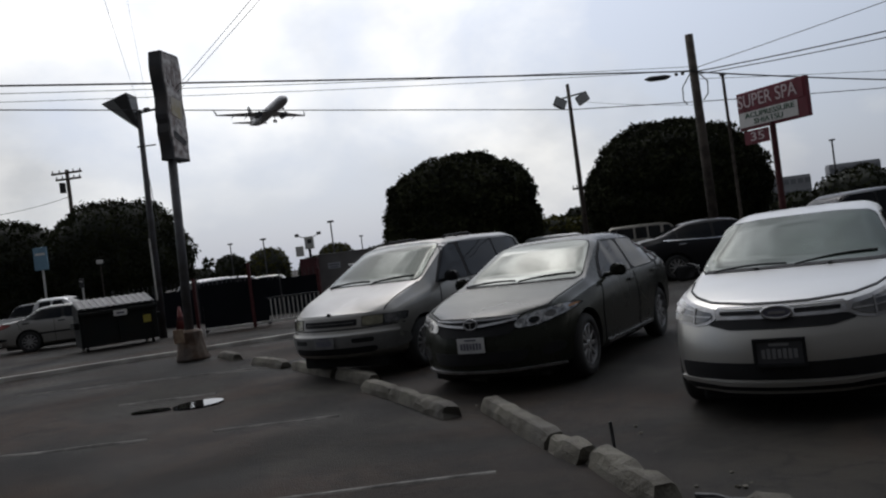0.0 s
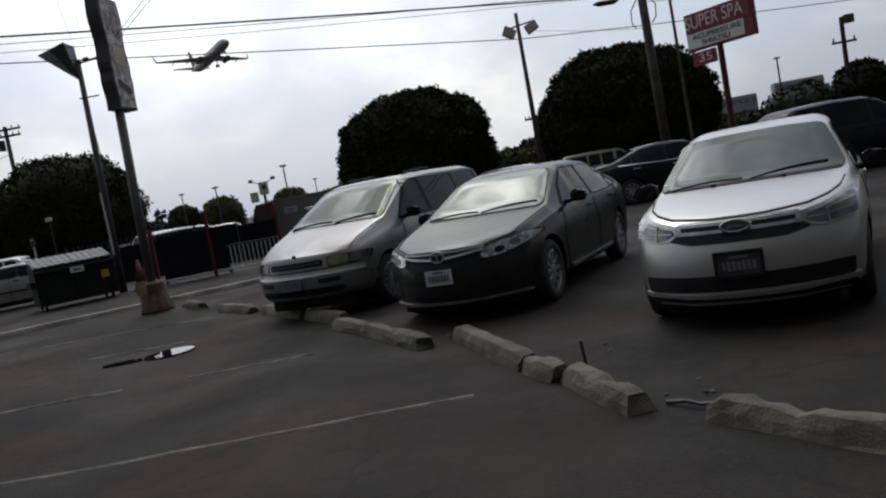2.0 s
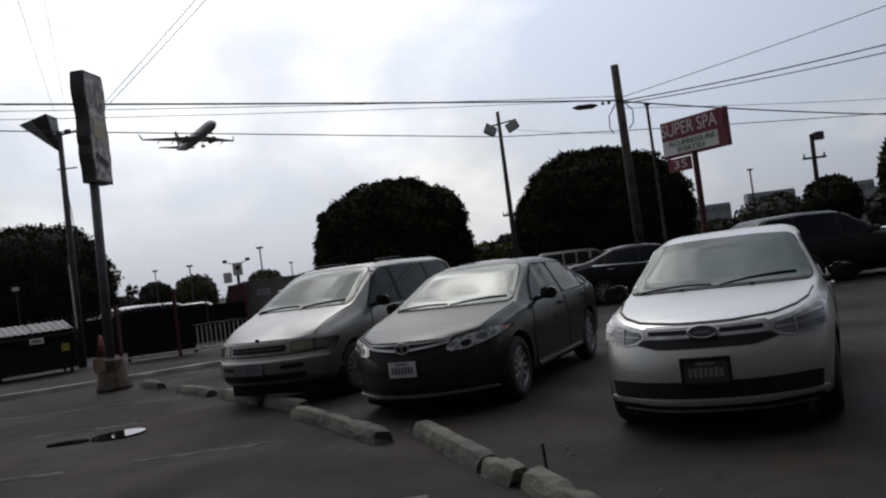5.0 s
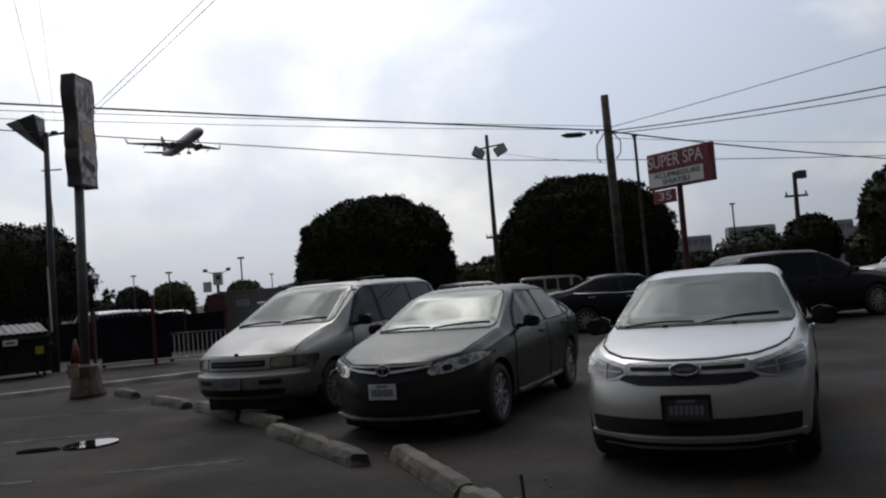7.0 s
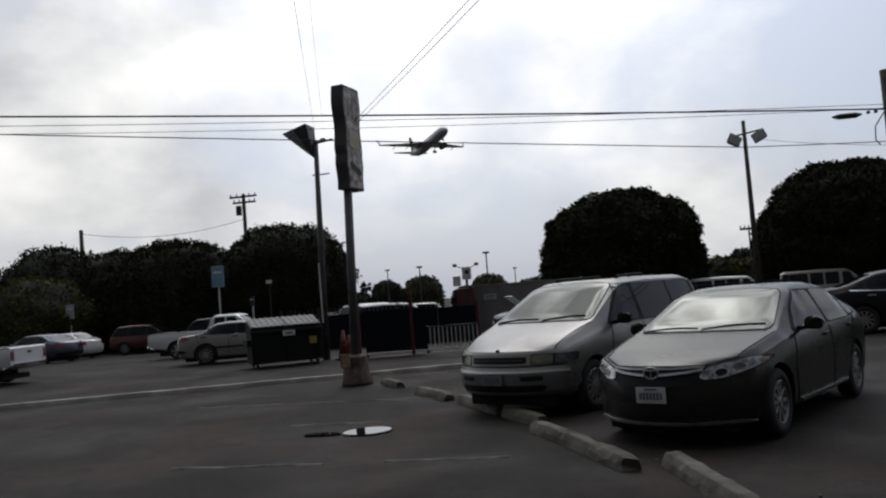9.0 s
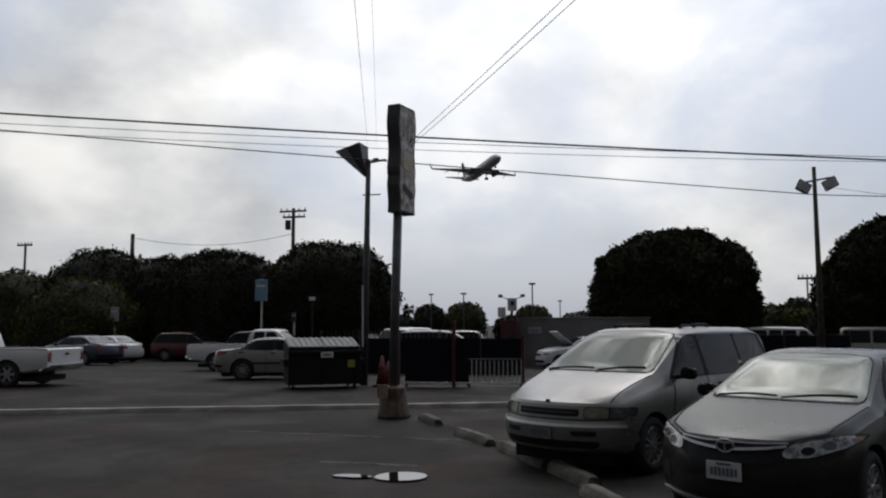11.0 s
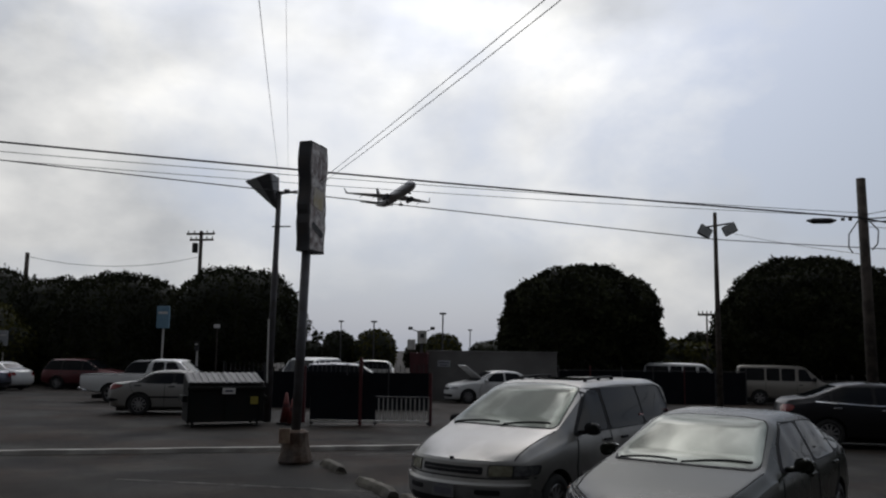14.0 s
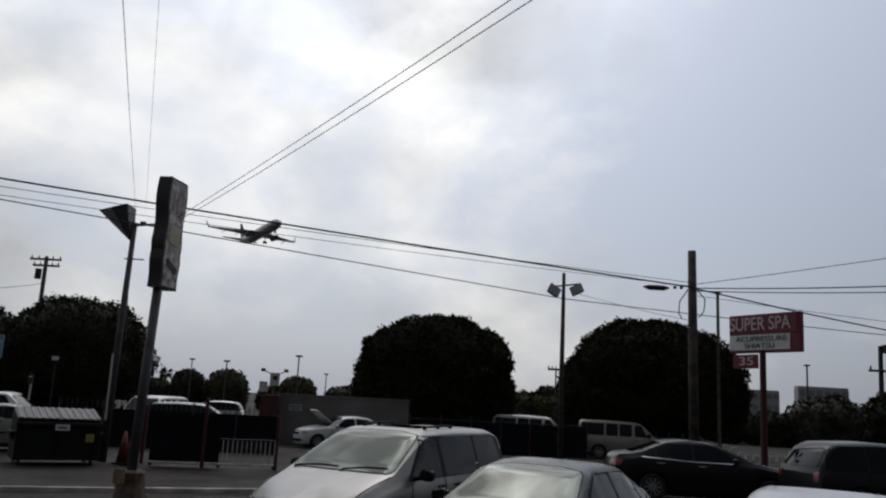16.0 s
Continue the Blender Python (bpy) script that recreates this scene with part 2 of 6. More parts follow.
M["dumpster"] = material("dark_green_dumpster_steel", (0.007, 0.009, 0.009), 0.75, second=(0.013, 0.012, 0.010), scale=2.5, fine=30, amount=0.9, bump=0.2, ior=1.3)
M["rib"] = material("worn_grey_plastic", (0.12, 0.12, 0.115), 0.6, second=(0.09, 0.09, 0.088), scale=5, amount=0.9, bump=0.1)
M["lid"] = material("black_plastic_lid", (0.02, 0.02, 0.021), 0.5, second=(0.035, 0.035, 0.035), scale=3, amount=0.8, bump=0.1)
# far walls and windows: distance haze is mixed into these pale blue-greys
M["far_wall"] = material("far_wall_haze_tint", (0.36, 0.37, 0.39), 0.9, second=(0.29, 0.30, 0.32), scale=0.08, fine=1.0, amount=0.8, bump=0.0)
M["far_window"] = material("far_window_haze_tint", (0.21, 0.22, 0.24), 0.3, bump=0.0)
M["yellow"] = material("yellow_sticker", (0.30, 0.25, 0.035), 0.6, bump=0.0)
M["water"] = material("puddle_water", (0.012, 0.012, 0.011), 0.006, bump=0.0, ior=1.6)
M["cable"] = material("black_cable", (0.012, 0.012, 0.013), 0.6, bump=0.0)
M["grass"] = material("dry_weeds", (0.07, 0.065, 0.03), 0.9, bump=0.0)
M["plane_white"] = material("airliner_paint", (0.42, 0.42, 0.44), 0.35, second=(0.36, 0.36, 0.38), scale=0.2, fine=3, amount=0.6, bump=0.0, coat=0.3)
M["plane_dark"] = material("airliner_dark", (0.05, 0.05, 0.055), 0.4, bump=0.0)
M["cardboard"] = material("stained_board", (0.30, 0.22, 0.15), 0.9, second=(0.17, 0.1, 0.07), scale=7, amount=0.9, bump=0.2)


# ---- building helpers ----
def part(name, bm, mat, parent=None, label="", smooth=False):
    """Links a bmesh as one mesh object under a thing or a part."""
    me = bpy.data.meshes.new(name)
    bmesh.ops.recalc_face_normals(bm, faces=bm.faces)
    bm.to_mesh(me)
    bm.free()
    me.materials.append(mat)
    if smooth:
        me.polygons.foreach_set("use_smooth", [True] * len(me.polygons))
    ob = new(name, me)
    ob.parent = parent
    if label:
        ob["label"] = label
    return ob


def raw(name, verts, faces, mat, parent=None, label="", smooth=False):
    me = bpy.data.meshes.new(name)
    me.from_pydata(verts, [], faces)
    me.materials.append(mat)
    if smooth:
        me.polygons.foreach_set("use_smooth", [True] * len(me.polygons))
    ob = new(name, me)
    ob.parent = parent
    if label:
        ob["label"] = label
    return ob


def thing(name, m, label, category, group="", kind=""):
    ob = new(name)
    ob.matrix_world = m
    return tagged(ob, label, category, group, kind)


def box(bm, c, size, m=Matrix(), bevel=0.0):
    r = bmesh.ops.create_cube(bm, size=1.0, matrix=m @ Matrix.Translation(c) @ Matrix.Diagonal((*size, 1)))
    if bevel:
        edges = list({e for v in r["verts"] for e in v.link_edges})
        bmesh.ops.bevel(bm, geom=edges, offset=bevel, segments=2, affect="EDGES", profile=0.6)
    return bm


def tube(bm, a, b, r1, r2=None, seg=12, caps=True):
    a, b = Vector(a), Vector(b)
    d = b - a
    m = Matrix.Translation((a + b) / 2) @ d.to_track_quat("Z", "Y").to_matrix().to_4x4()
    bmesh.ops.create_cone(bm, cap_ends=caps, segments=seg, radius1=r1, radius2=r1 if r2 is None else r2, depth=d.length, matrix=m)
    return bm


def B():
    return bmesh.new()


def prism(bm, poly, depth, m=Matrix()):
    """A polygon in the local xz plane pushed to a depth along y, centred."""
    front = [bm.verts.new(m @ Vector((x, -depth / 2, z))) for x, z in poly]
    back = [bm.verts.new(m @ Vector((x, depth / 2, z))) for x, z in poly]
    bm.faces.new(front)
    bm.faces.new(back[::-1])
    n = len(poly)
    for i in range(n):
        bm.faces.new((front[i], back[i], back[(i + 1) % n], front[(i + 1) % n]))
    return bm


def rounded(poly, times=2, r=0.04):
    """Corner cutting of a closed outline, by a set length at most."""
    for _ in range(times + 1):
        out = []
        for i, p in enumerate(poly):
            q = poly[(i + 1) % len(poly)]
            f = min(0.27, r / (math.hypot(q[0] - p[0], q[1] - p[1]) + 1e-6))
            out.append((p[0] * (1 - f) + q[0] * f, p[1] * (1 - f) + q[1] * f))
            out.append((p[0] * f + q[0] * (1 - f), p[1] * f + q[1] * (1 - f)))
        poly, r = out, r * 0.4
    return poly


def grown(poly, k):
    """The outline pushed outward by k."""
    cx, cz = sum(p[0] for p in poly) / len(poly), sum(p[1] for p in poly) / len(poly)
    return [(x + math.copysign(min(k, abs(x - cx)), x - cx), z + math.copysign(min(k, abs(z - cz)), z - cz)) for x, z in poly]


def cable(name, pts, r, label, sag=0.0, group="overhead cables"):
    """A hanging cable through points, each span sagging."""
    cu = bpy.data.curves.new(name, "CURVE")
    cu.dimensions, cu.bevel_depth, cu.bevel_resolution = "3D", r, 1
    for a, b in zip(pts, pts[1:]):
        sp = cu.splines.new("POLY")
        sp.points.add(16)
        for k in range(17):
            f = k / 16
            p = Vector(a).lerp(Vector(b), f)
            p.z -= 4 * sag * f * (1 - f)
            sp.points[k].co = (*p, 1)
    cu.materials.append(M["cable"])
    dg = bpy.context.evaluated_depsgraph_get()
    tmp = new("tmp_cable", cu)
    dg.update()
    me = bpy.data.meshes.new_from_object(tmp.evaluated_get(dg))
    bpy.data.objects.remove(tmp)
    return tagged(new(name, me), label, "cable", group)


# ---- vehicles ----
from mathutils.bvhtree import BVHTree


def paint(name, base, metal=0.55, rough=0.32, dirt=(0.12, 0.115, 0.11), coat=0.45, ior=1.5):
    return material(name, base, rough, metal, second=tuple(0.86 * c + 0.14 * d for c, d in zip(base, dirt)), scale=1.6, fine=60, amount=0.6, bump=0.0, coat=coat, ior=ior)


M["p_silver"] = paint("silver_paint", (0.43, 0.423, 0.40), 0.7, 0.31)
M["p_quest"] = material("weathered_silver_paint", (0.21, 0.205, 0.19), 0.36, 0.5, second=(0.16, 0.155, 0.145), scale=1.6, fine=60, amount=0.7, bump=0.0, coat=0.3, stain=(0.30, 0.29, 0.265), stain_scale=1.5)
M["p_grey"] = paint("dark_grey_paint", (0.017, 0.0195, 0.0135), 0.3, 0.26, coat=0.04, ior=1.33)
M["p_white"] = paint("white_paint", (0.62, 0.62, 0.61), 0.0, 0.35)
M["p_black"] = paint("black_paint", (0.008, 0.008, 0.010), 0.0, 0.30, (0.012, 0.012, 0.012), 0.05, 1.3)
M["p_blue"] = paint("dark_blue_grey_paint", (0.055, 0.06, 0.085), 0.5, 0.3)
M["p_beige"] = paint("beige_paint", (0.27, 0.25, 0.22), 0.4, 0.38)
M["p_red"] = paint("dark_red_paint", (0.10, 0.018, 0.022), 0.4, 0.35)
M["p_tan"] = paint("tan_silver_paint", (0.31, 0.30, 0.28), 0.5, 0.38)
M["glass"] = material("car_glass", (0.005, 0.006, 0.008), 0.03, second=(0.009, 0.010, 0.012), scale=1.5, fine=8, amount=0.8, bump=0.0, ior=1.27)
M["windscreen"] = material("tinted_windscreen", (0.006, 0.013, 0.009), 0.02, second=(0.018, 0.032, 0.022), scale=2.2, fine=9, amount=1.0, bump=0.0, ior=1.36)
M["windscreen"].node_tree.nodes["Principled BSDF"].inputs["Specular Tint"].default_value = (0.74, 1.0, 0.80, 1)
M["trim"] = material("black_trim", (0.009, 0.009, 0.010), 0.65, second=(0.018, 0.018, 0.019), scale=8, amount=0.6, bump=0.04, ior=1.3)
M["rubber"] = material("tyre_rubber", (0.016, 0.016, 0.016), 0.85, second=(0.03, 0.029, 0.027), scale=9, amount=0.8, bump=0.2)
M["rim"] = material("wheel_metal", (0.42, 0.42, 0.43), 0.35, 0.8, second=(0.22, 0.21, 0.2), scale=7, amount=0.7, bump=0.03)
M["chrome"] = material("chrome", (0.72, 0.73, 0.75), 0.13, 1.0, second=(0.5, 0.5, 0.52), scale=6, amount=0.5, bump=0.0)
M["lens"] = material("headlight_lens", (0.48, 0.49, 0.50), 0.14, 0.6, second=(0.10, 0.10, 0.105), scale=11, fine=30, amount=1.0, bump=0.05, coat=1.0)
M["lens_dark"] = material("deep_headlight_glass", (0.13, 0.135, 0.14), 0.08, 0.3, second=(0.05, 0.05, 0.055), scale=8, fine=30, amount=1.0, bump=0.03, coat=1.0)
M["plate_dim"] = material("tinted_plate_cover", (0.045, 0.046, 0.05), 0.3, second=(0.03, 0.03, 0.034), scale=12, amount=0.6, bump=0.02)
M["plate_pale"] = material("pale_plate_bars", (0.17, 0.17, 0.175), 0.5, bump=0.0)
M["plate_van"] = material("dusty_plate", (0.16, 0.16, 0.165), 0.6, second=(0.10, 0.10, 0.10), scale=12, amount=0.7, bump=0.02)
M["lens_old"] = material("yellowed_headlight_lens", (0.25, 0.24, 0.17), 0.25, 0.2, second=(0.12, 0.115, 0.08), scale=10, fine=60, amount=0.9, bump=0.1, coat=0.6)
M["amber"] = material("amber_lens", (0.36, 0.14, 0.03), 0.2, bump=0.02, coat=0.6)
M["tail"] = material("red_lens", (0.20, 0.012, 0.012), 0.2, bump=0.02, coat=0.8)
M["plate"] = material("plate_white", (0.50, 0.50, 0.49), 0.45, second=(0.36, 0.36, 0.36), scale=12, amount=0.6, bump=0.02)
M["plate_text"] = material("plate_dark_bars", (0.10, 0.10, 0.13), 0.5, bump=0.0)
M["bumper_grey"] = material("faded_bumper_plastic", (0.13, 0.13, 0.128), 0.6, second=(0.085, 0.083, 0.08), scale=4, amount=0.8, bump=0.05)
M["well"] = material("wheel_well", (0.008, 0.008, 0.008), 0.95, bump=0.0)
M["shade"] = material("windscreen_shade", (0.42, 0.43, 0.42), 0.4, second=(0.3, 0.31, 0.3), scale=3, amount=0.8, bump=0.1)


def smooth_table(table, s, width=0.05):
    xs, ys = zip(*table)
    k = np.linspace(-2, 2, 9)
    w = np.exp(-k * k)
    return sum(wi * np.interp(s + ki * width, xs, ys) for wi, ki in zip(w, k)) / w.sum()


def shell_mesh(d):
    """The painted body: sections along the length, from sill to roof, with a rounded nose and tail and cut wheel wells.
    Local x is forward, y to the vehicle's left, z up; the origin lies on the ground under its middle."""
    L = d["L"]
    s = np.unique(np.concatenate([np.linspace(0, 0.5, 8), np.linspace(0.5, L - 0.4, 44), np.linspace(L - 0.4, L, 7)]))
    T = {k: smooth_table(d[k], s, d.get("soft", 0.05)) for k in ("top", "belt", "wid", "roofw", "bot")}
    verts, faces, rows = [], [], []

    def shape(si, y, z, w):
        q = min(1.0, abs(y) / max(w, 0.01))
        x = si + d["bow"] * q ** 2.4 * math.exp(-si / 0.55) - d.get("tailbow", 0.12) * q ** 2.4 * math.exp(-(L - si) / 0.4)
        x += float(np.interp(z, *zip(*d["nose"]))) * math.exp(-si / d.get("nosefade", 0.35))
        x -= float(np.interp(z, *zip(*d["tail"]))) * math.exp(-(L - si) / 0.3)
        return (L / 2 - x, y, z)

    def half(i):
        b, t, w, r, z0 = T["belt"][i], T["top"][i], T["wid"][i], T["roofw"][i], T["bot"][i]
        b = min(b, t - 0.02)
        h = b - z0
        g = t - b
        pts = [(0, z0), (w * 0.55, z0), (w * 0.88, z0 + 0.01), (w * 0.965, z0 + 0.07), (w * 0.985, z0 + h * 0.28), (w, z0 + h * 0.52), (w * 0.996, z0 + h * 0.72),
               (w * 0.98, z0 + h * 0.88), (w * 0.955, b)]
        e = w * 0.945
        for f, k in ((0.1, 0.12), (0.35, 0.40), (0.65, 0.70), (0.85, 0.895)):
            pts.append((e + (r - e) * f, b + g * k))
        pts += [(r * 0.955, b + g * 0.955), (r * 0.86, b + g * 0.982), (r * 0.6, b + g * 0.994), (r * 0.3, t), (0, t)]
        return pts

    for i, si in enumerate(s):
        p = half(i)
        rows.append([len(verts) + k for k in range(len(p))])
        verts += [shape(si, y, z, T["wid"][i]) for y, z in p]
    n = len(rows[0])
    for i in range(len(s) - 1):
        for k in range(n - 1):
            faces.append((rows[i][k], rows[i][k + 1], rows[i + 1][k + 1], rows[i + 1][k]))
    for i in (0, len(s) - 1):
        p, cols = half(i), [rows[i]]
        for f in (0.8, 0.6, 0.4, 0.2, 0.0):
            cols.append([len(verts) + k for k in range(n)])
            verts += [shape(s[i], y * f, z, T["wid"][i]) for y, z in p]
        for a, b in zip(cols, cols[1:]):
            for k in range(n - 1):
                faces.append((a[k], a[k + 1], b[k + 1], b[k]))
    bm = B()
    vs = [bm.verts.new(v) for v in verts]
    for f in faces:
        bm.faces.new([vs[k] for k in f])
    bmesh.ops.remove_doubles(bm, verts=bm.verts, dist=1e-4)
    geom = bm.verts[:] + bm.edges[:] + bm.faces[:]
    r = bmesh.ops.duplicate(bm, geom=geom)
    for v in [g for g in r["geom"] if isinstance(g, bmesh.types.BMVert)]:
        v.co.y *= -1
    bmesh.ops.remove_doubles(bm, verts=bm.verts, dist=1e-4)
    bmesh.ops.dissolve_degenerate(bm, dist=1e-4, edges=bm.edges)
    bmesh.ops.recalc_face_normals(bm, faces=bm.faces)
    me = bpy.data.meshes.new("body")
    bm.to_mesh(me)
    bvh = BVHTree.FromBMesh(bm)
    bm.free()
    me.materials.append(d["paint"])
    me.materials.append(M["well"])
    tmp = new("tmp_body", me)
    cb = B()
    for ax in d["axles"]:
        for sy in (-1, 1):
            tube(cb, (L / 2 - ax, sy * (d["W"] / 2 - 0.27), d["R"]), (L / 2 - ax, sy * (d["W"] / 2 + 0.3), d["R"]), d["R"] + 0.055, seg=28)
    cm = bpy.data.meshes.new("cut")
    cb.to_mesh(cm)
    cb.free()
    cm.materials.append(M["well"])
    cut = new("tmp_cut", cm)
    md = tmp.modifiers.new("wells", "BOOLEAN")
    md.operation, md.object, md.solver, md.material_mode = "DIFFERENCE", cut, "EXACT", "TRANSFER"
    dg = bpy.context.evaluated_depsgraph_get()
    dg.update()
    out = bpy.data.meshes.new_from_object(tmp.evaluated_get(dg))
    bpy.data.objects.remove(tmp)
    bpy.data.objects.remove(cut)
    out.polygons.foreach_set("use_smooth", [True] * len(out.polygons))
    out.set_sharp_from_angle(angle=radians(38))
    return out, bvh


def patch(bvh, poly, axis, lift=0.006, cell=0.055, inset=0.02):
    """A thick panel that follows the body: an outline in (y, z) seen along +x or -x, in (x, z) along +y or -y, or in (x, y) from above, laid onto it."""
    k, sgn = "xyz".index(axis[1]), 1 if axis[0] == "+" else -1
    u, v = [i for i in range(3) if i != k]

    def lay(a, b, c=0.0):
        p = [0.0, 0.0, 0.0]
        p[u], p[v], p[k] = a, b, c
        return Vector(p)

    bm = B()
    bm.faces.new([bm.verts.new(lay(a, b)) for a, b in poly])
    for i, w in ((u, 0), (v, 1)):
        lo, hi = min(p[w] for p in poly), max(p[w] for p in poly)
        n = int((hi - lo) / cell)
        for j in range(1, n + 1):
            co, no = Vector((0, 0, 0)), Vector((0, 0, 0))
            co[i], no[i] = lo + (hi - lo) * j / (n + 1), 1
            bmesh.ops.bisect_plane(bm, geom=bm.verts[:] + bm.edges[:] + bm.faces[:], plane_co=co, plane_no=no)
    way = Vector((0, 0, 0))
    way[k] = -sgn
    outer = list(bm.verts)
    at = {}
    for vert in outer:
        o = vert.co.copy()
        o[k] = 6.0 * sgn
        hit = bvh.ray_cast(o, way)
        if hit[0] is None:
            hit = bvh.find_nearest(vert.co + Vector([0 if i != k else sgn * 1.0 for i in range(3)]))
        nrm = hit[1].copy()
        if nrm.dot(way) > 0:
            nrm = -nrm
        at[vert] = (hit[0].copy(), (nrm - way * 0.6).normalized())
    r = bmesh.ops.extrude_face_region(bm, geom=bm.faces[:])
    fresh = [g for g in r["geom"] if isinstance(g, bmesh.types.BMVert)]
    keys = {(round(o.co[u], 5), round(o.co[v], 5)): at[o] for o in outer}
    for nv in fresh:
        p, nrm = keys[(round(nv.co[u], 5), round(nv.co[v], 5))]
        nv.co = p + nrm * (lift + 0.003)
    for o in outer:
        p, nrm = at[o]
        o.co = p - nrm * inset
    return bm


def ring_poly(cx, cz, rx, rz, n=20):
    return [(cx + rx * math.cos(2 * math.pi * k / n), cz + rz * math.sin(2 * math.pi * k / n)) for k in range(n)]


def band(pts, w):
    """A narrow outline along a polyline."""
    up, dn = [], []
    for i, p in enumerate(pts):
        a, b = pts[max(0, i - 1)], pts[min(len(pts) - 1, i + 1)]
        d = math.hypot(b[0] - a[0], b[1] - a[1]) or 1
        n = (-(b[1] - a[1]) / d * w / 2, (b[0] - a[0]) / d * w / 2)
        up.append((p[0] + n[0], p[1] + n[1]))
        dn.append((p[0] - n[0], p[1] - n[1]))
    return up + dn[::-1]


def flip(poly):
    return [(-a, b) for a, b in poly]


def wheel(parent, x, y, R, spokes, rim_mat=None, W=0.2):
    """Tyre and rim; y gives the side, the wheel's outer face looks that way."""
    sg = 1 if y > 0 else -1
    prof = [(R * 0.66, -0.5), (R * 0.80, -0.52), (R * 0.93, -0.47), (R * 0.985, -0.36), (R, -0.15), (R, 0.15), (R * 0.985, 0.36), (R * 0.93, 0.47), (R * 0.80, 0.52), (R * 0.66, 0.5)]
    n, vs, fs = 28, [], []
    for j in range(n):
        a = 2 * math.pi * j / n
        vs += [(x + r * math.cos(a), y + o * W, R + r * math.sin(a)) for r, o in prof]
    k = len(prof)
    for j in range(n):
        for i in range(k):
            a, b = j * k + i, j * k + (i + 1) % k
            c, e = ((j + 1) % n) * k + (i + 1) % k, ((j + 1) % n) * k + i
            fs.append((a, b, c, e))
    tyre = raw("tyre", vs, fs, M["rubber"], parent, smooth=True)
    bm = B()
    fy = y + sg * W * 0.36
    tube(bm, (x, y - sg * W * 0.3, R), (x, fy - sg * 0.035, R), R * 0.67, seg=28)
    r0 = R * 0.665
    ring = [(r0, 0.0), (r0, 0.035), (r0 * 0.93, 0.045), (r0 * 0.9, 0.0)]
    base = []
    for j in range(n):
        a = 2 * math.pi * j / n
        base.append([bm.verts.new((x + r * math.cos(a), fy + sg * (o - 0.02), R + r * math.sin(a))) for r, o in ring])
    for j in range(n):
        for i in range(3):
            bm.faces.new((base[j][i], base[j][i + 1], base[(j + 1) % n][i + 1], base[(j + 1) % n][i]))
    for q in range(spokes):
        a = 2 * math.pi * q / spokes
        m = Matrix.Translation((x, fy - sg * 0.005, R)) @ Matrix.Rotation(a, 4, "Y")
        box(bm, (r0 * 0.52, 0, 0), (r0 * 0.86, 0.03, r0 * 1.9 / spokes), m, 0.008)
    tube(bm, (x, fy - sg * 0.02, R), (x, fy + sg * 0.022, R), r0 * 0.26, r0 * 0.2, seg=16)
    rim = part("rim", bm, rim_mat or M["rim"], tyre, "grey metal wheel")
    bm = B()
    tube(bm, (x, fy - sg * 0.034, R), (x, fy - sg * 0.026, R), r0 * 0.9, seg=24)
    part("brake_disc", bm, M["well"], tyre)
    return tyre


def mirror(parent, x, y, z, mat, big=1.0):
    sg = 1 if y > 0 else -1
    bm = B()
    poly = rounded([(-0.09, -0.055), (0.10, -0.075), (0.11, 0.06), (-0.07, 0.085)], 2)
    m = Matrix.Translation((x, y + sg * 0.10, z)) @ Matrix.Rotation(radians(90), 4, "Z") @ Matrix.Diagonal((big * sg, big, big, 1))
    prism(bm, poly, 0.13, m)
    bmesh.ops.bevel(bm, geom=[e for e in bm.edges], offset=0.022, segments=2, affect="EDGES")
    tube(bm, (x, y - sg * 0.06, z - 0.05), (x, y + sg * 0.06, z - 0.03), 0.03, 0.025, 8)
    mr = part("wing_mirror", bm, mat, parent, smooth=True)
    bm = B()
    box(bm, (x - 0.07 * big, y + sg * 0.1, z + 0.005), (0.012, 0.15 * big, 0.1 * big), bevel=0.004)
    part("mirror_glass", bm, M["chrome"], mr)


def wiper(parent, a, b, bvh):
    bm = B()
    pts = []
    for f in np.linspace(0, 1, 9):
        y, z = a[0] + (b[0] - a[0]) * f, a[1] + (b[1] - a[1]) * f + 0.015 * math.sin(f * 3.1)
        h = bvh.ray_cast(Vector((6, y, z)), Vector((-1, 0, 0)))[0]
        if h:
            pts.append(h + Vector((0.02, 0, 0.006)))
    if len(pts) < 2:
        bm.free()
        return
    # one swept arm with a thicker pivot end
    pts.insert(0, pts[0] + Vector((0.05, 0, -0.03)))
    rings = []
    for i, p in enumerate(pts):
        r = 0.018 if i == 0 else 0.012
        rings.append([bm.verts.new(p + Vector((r * math.cos(k * math.pi / 3), 0, r * math.sin(k * math.pi / 3)))) for k in range(6)])
    for p, q in zip(rings, rings[1:]):
        for k in range(6):
            bm.faces.new((p[k], p[(k + 1) % 6], q[(k + 1) % 6], q[k]))
    bm.faces.new(rings[0])
    bm.faces.new(rings[-1][::-1])
    part("wiper", bm, M["trim"], parent)


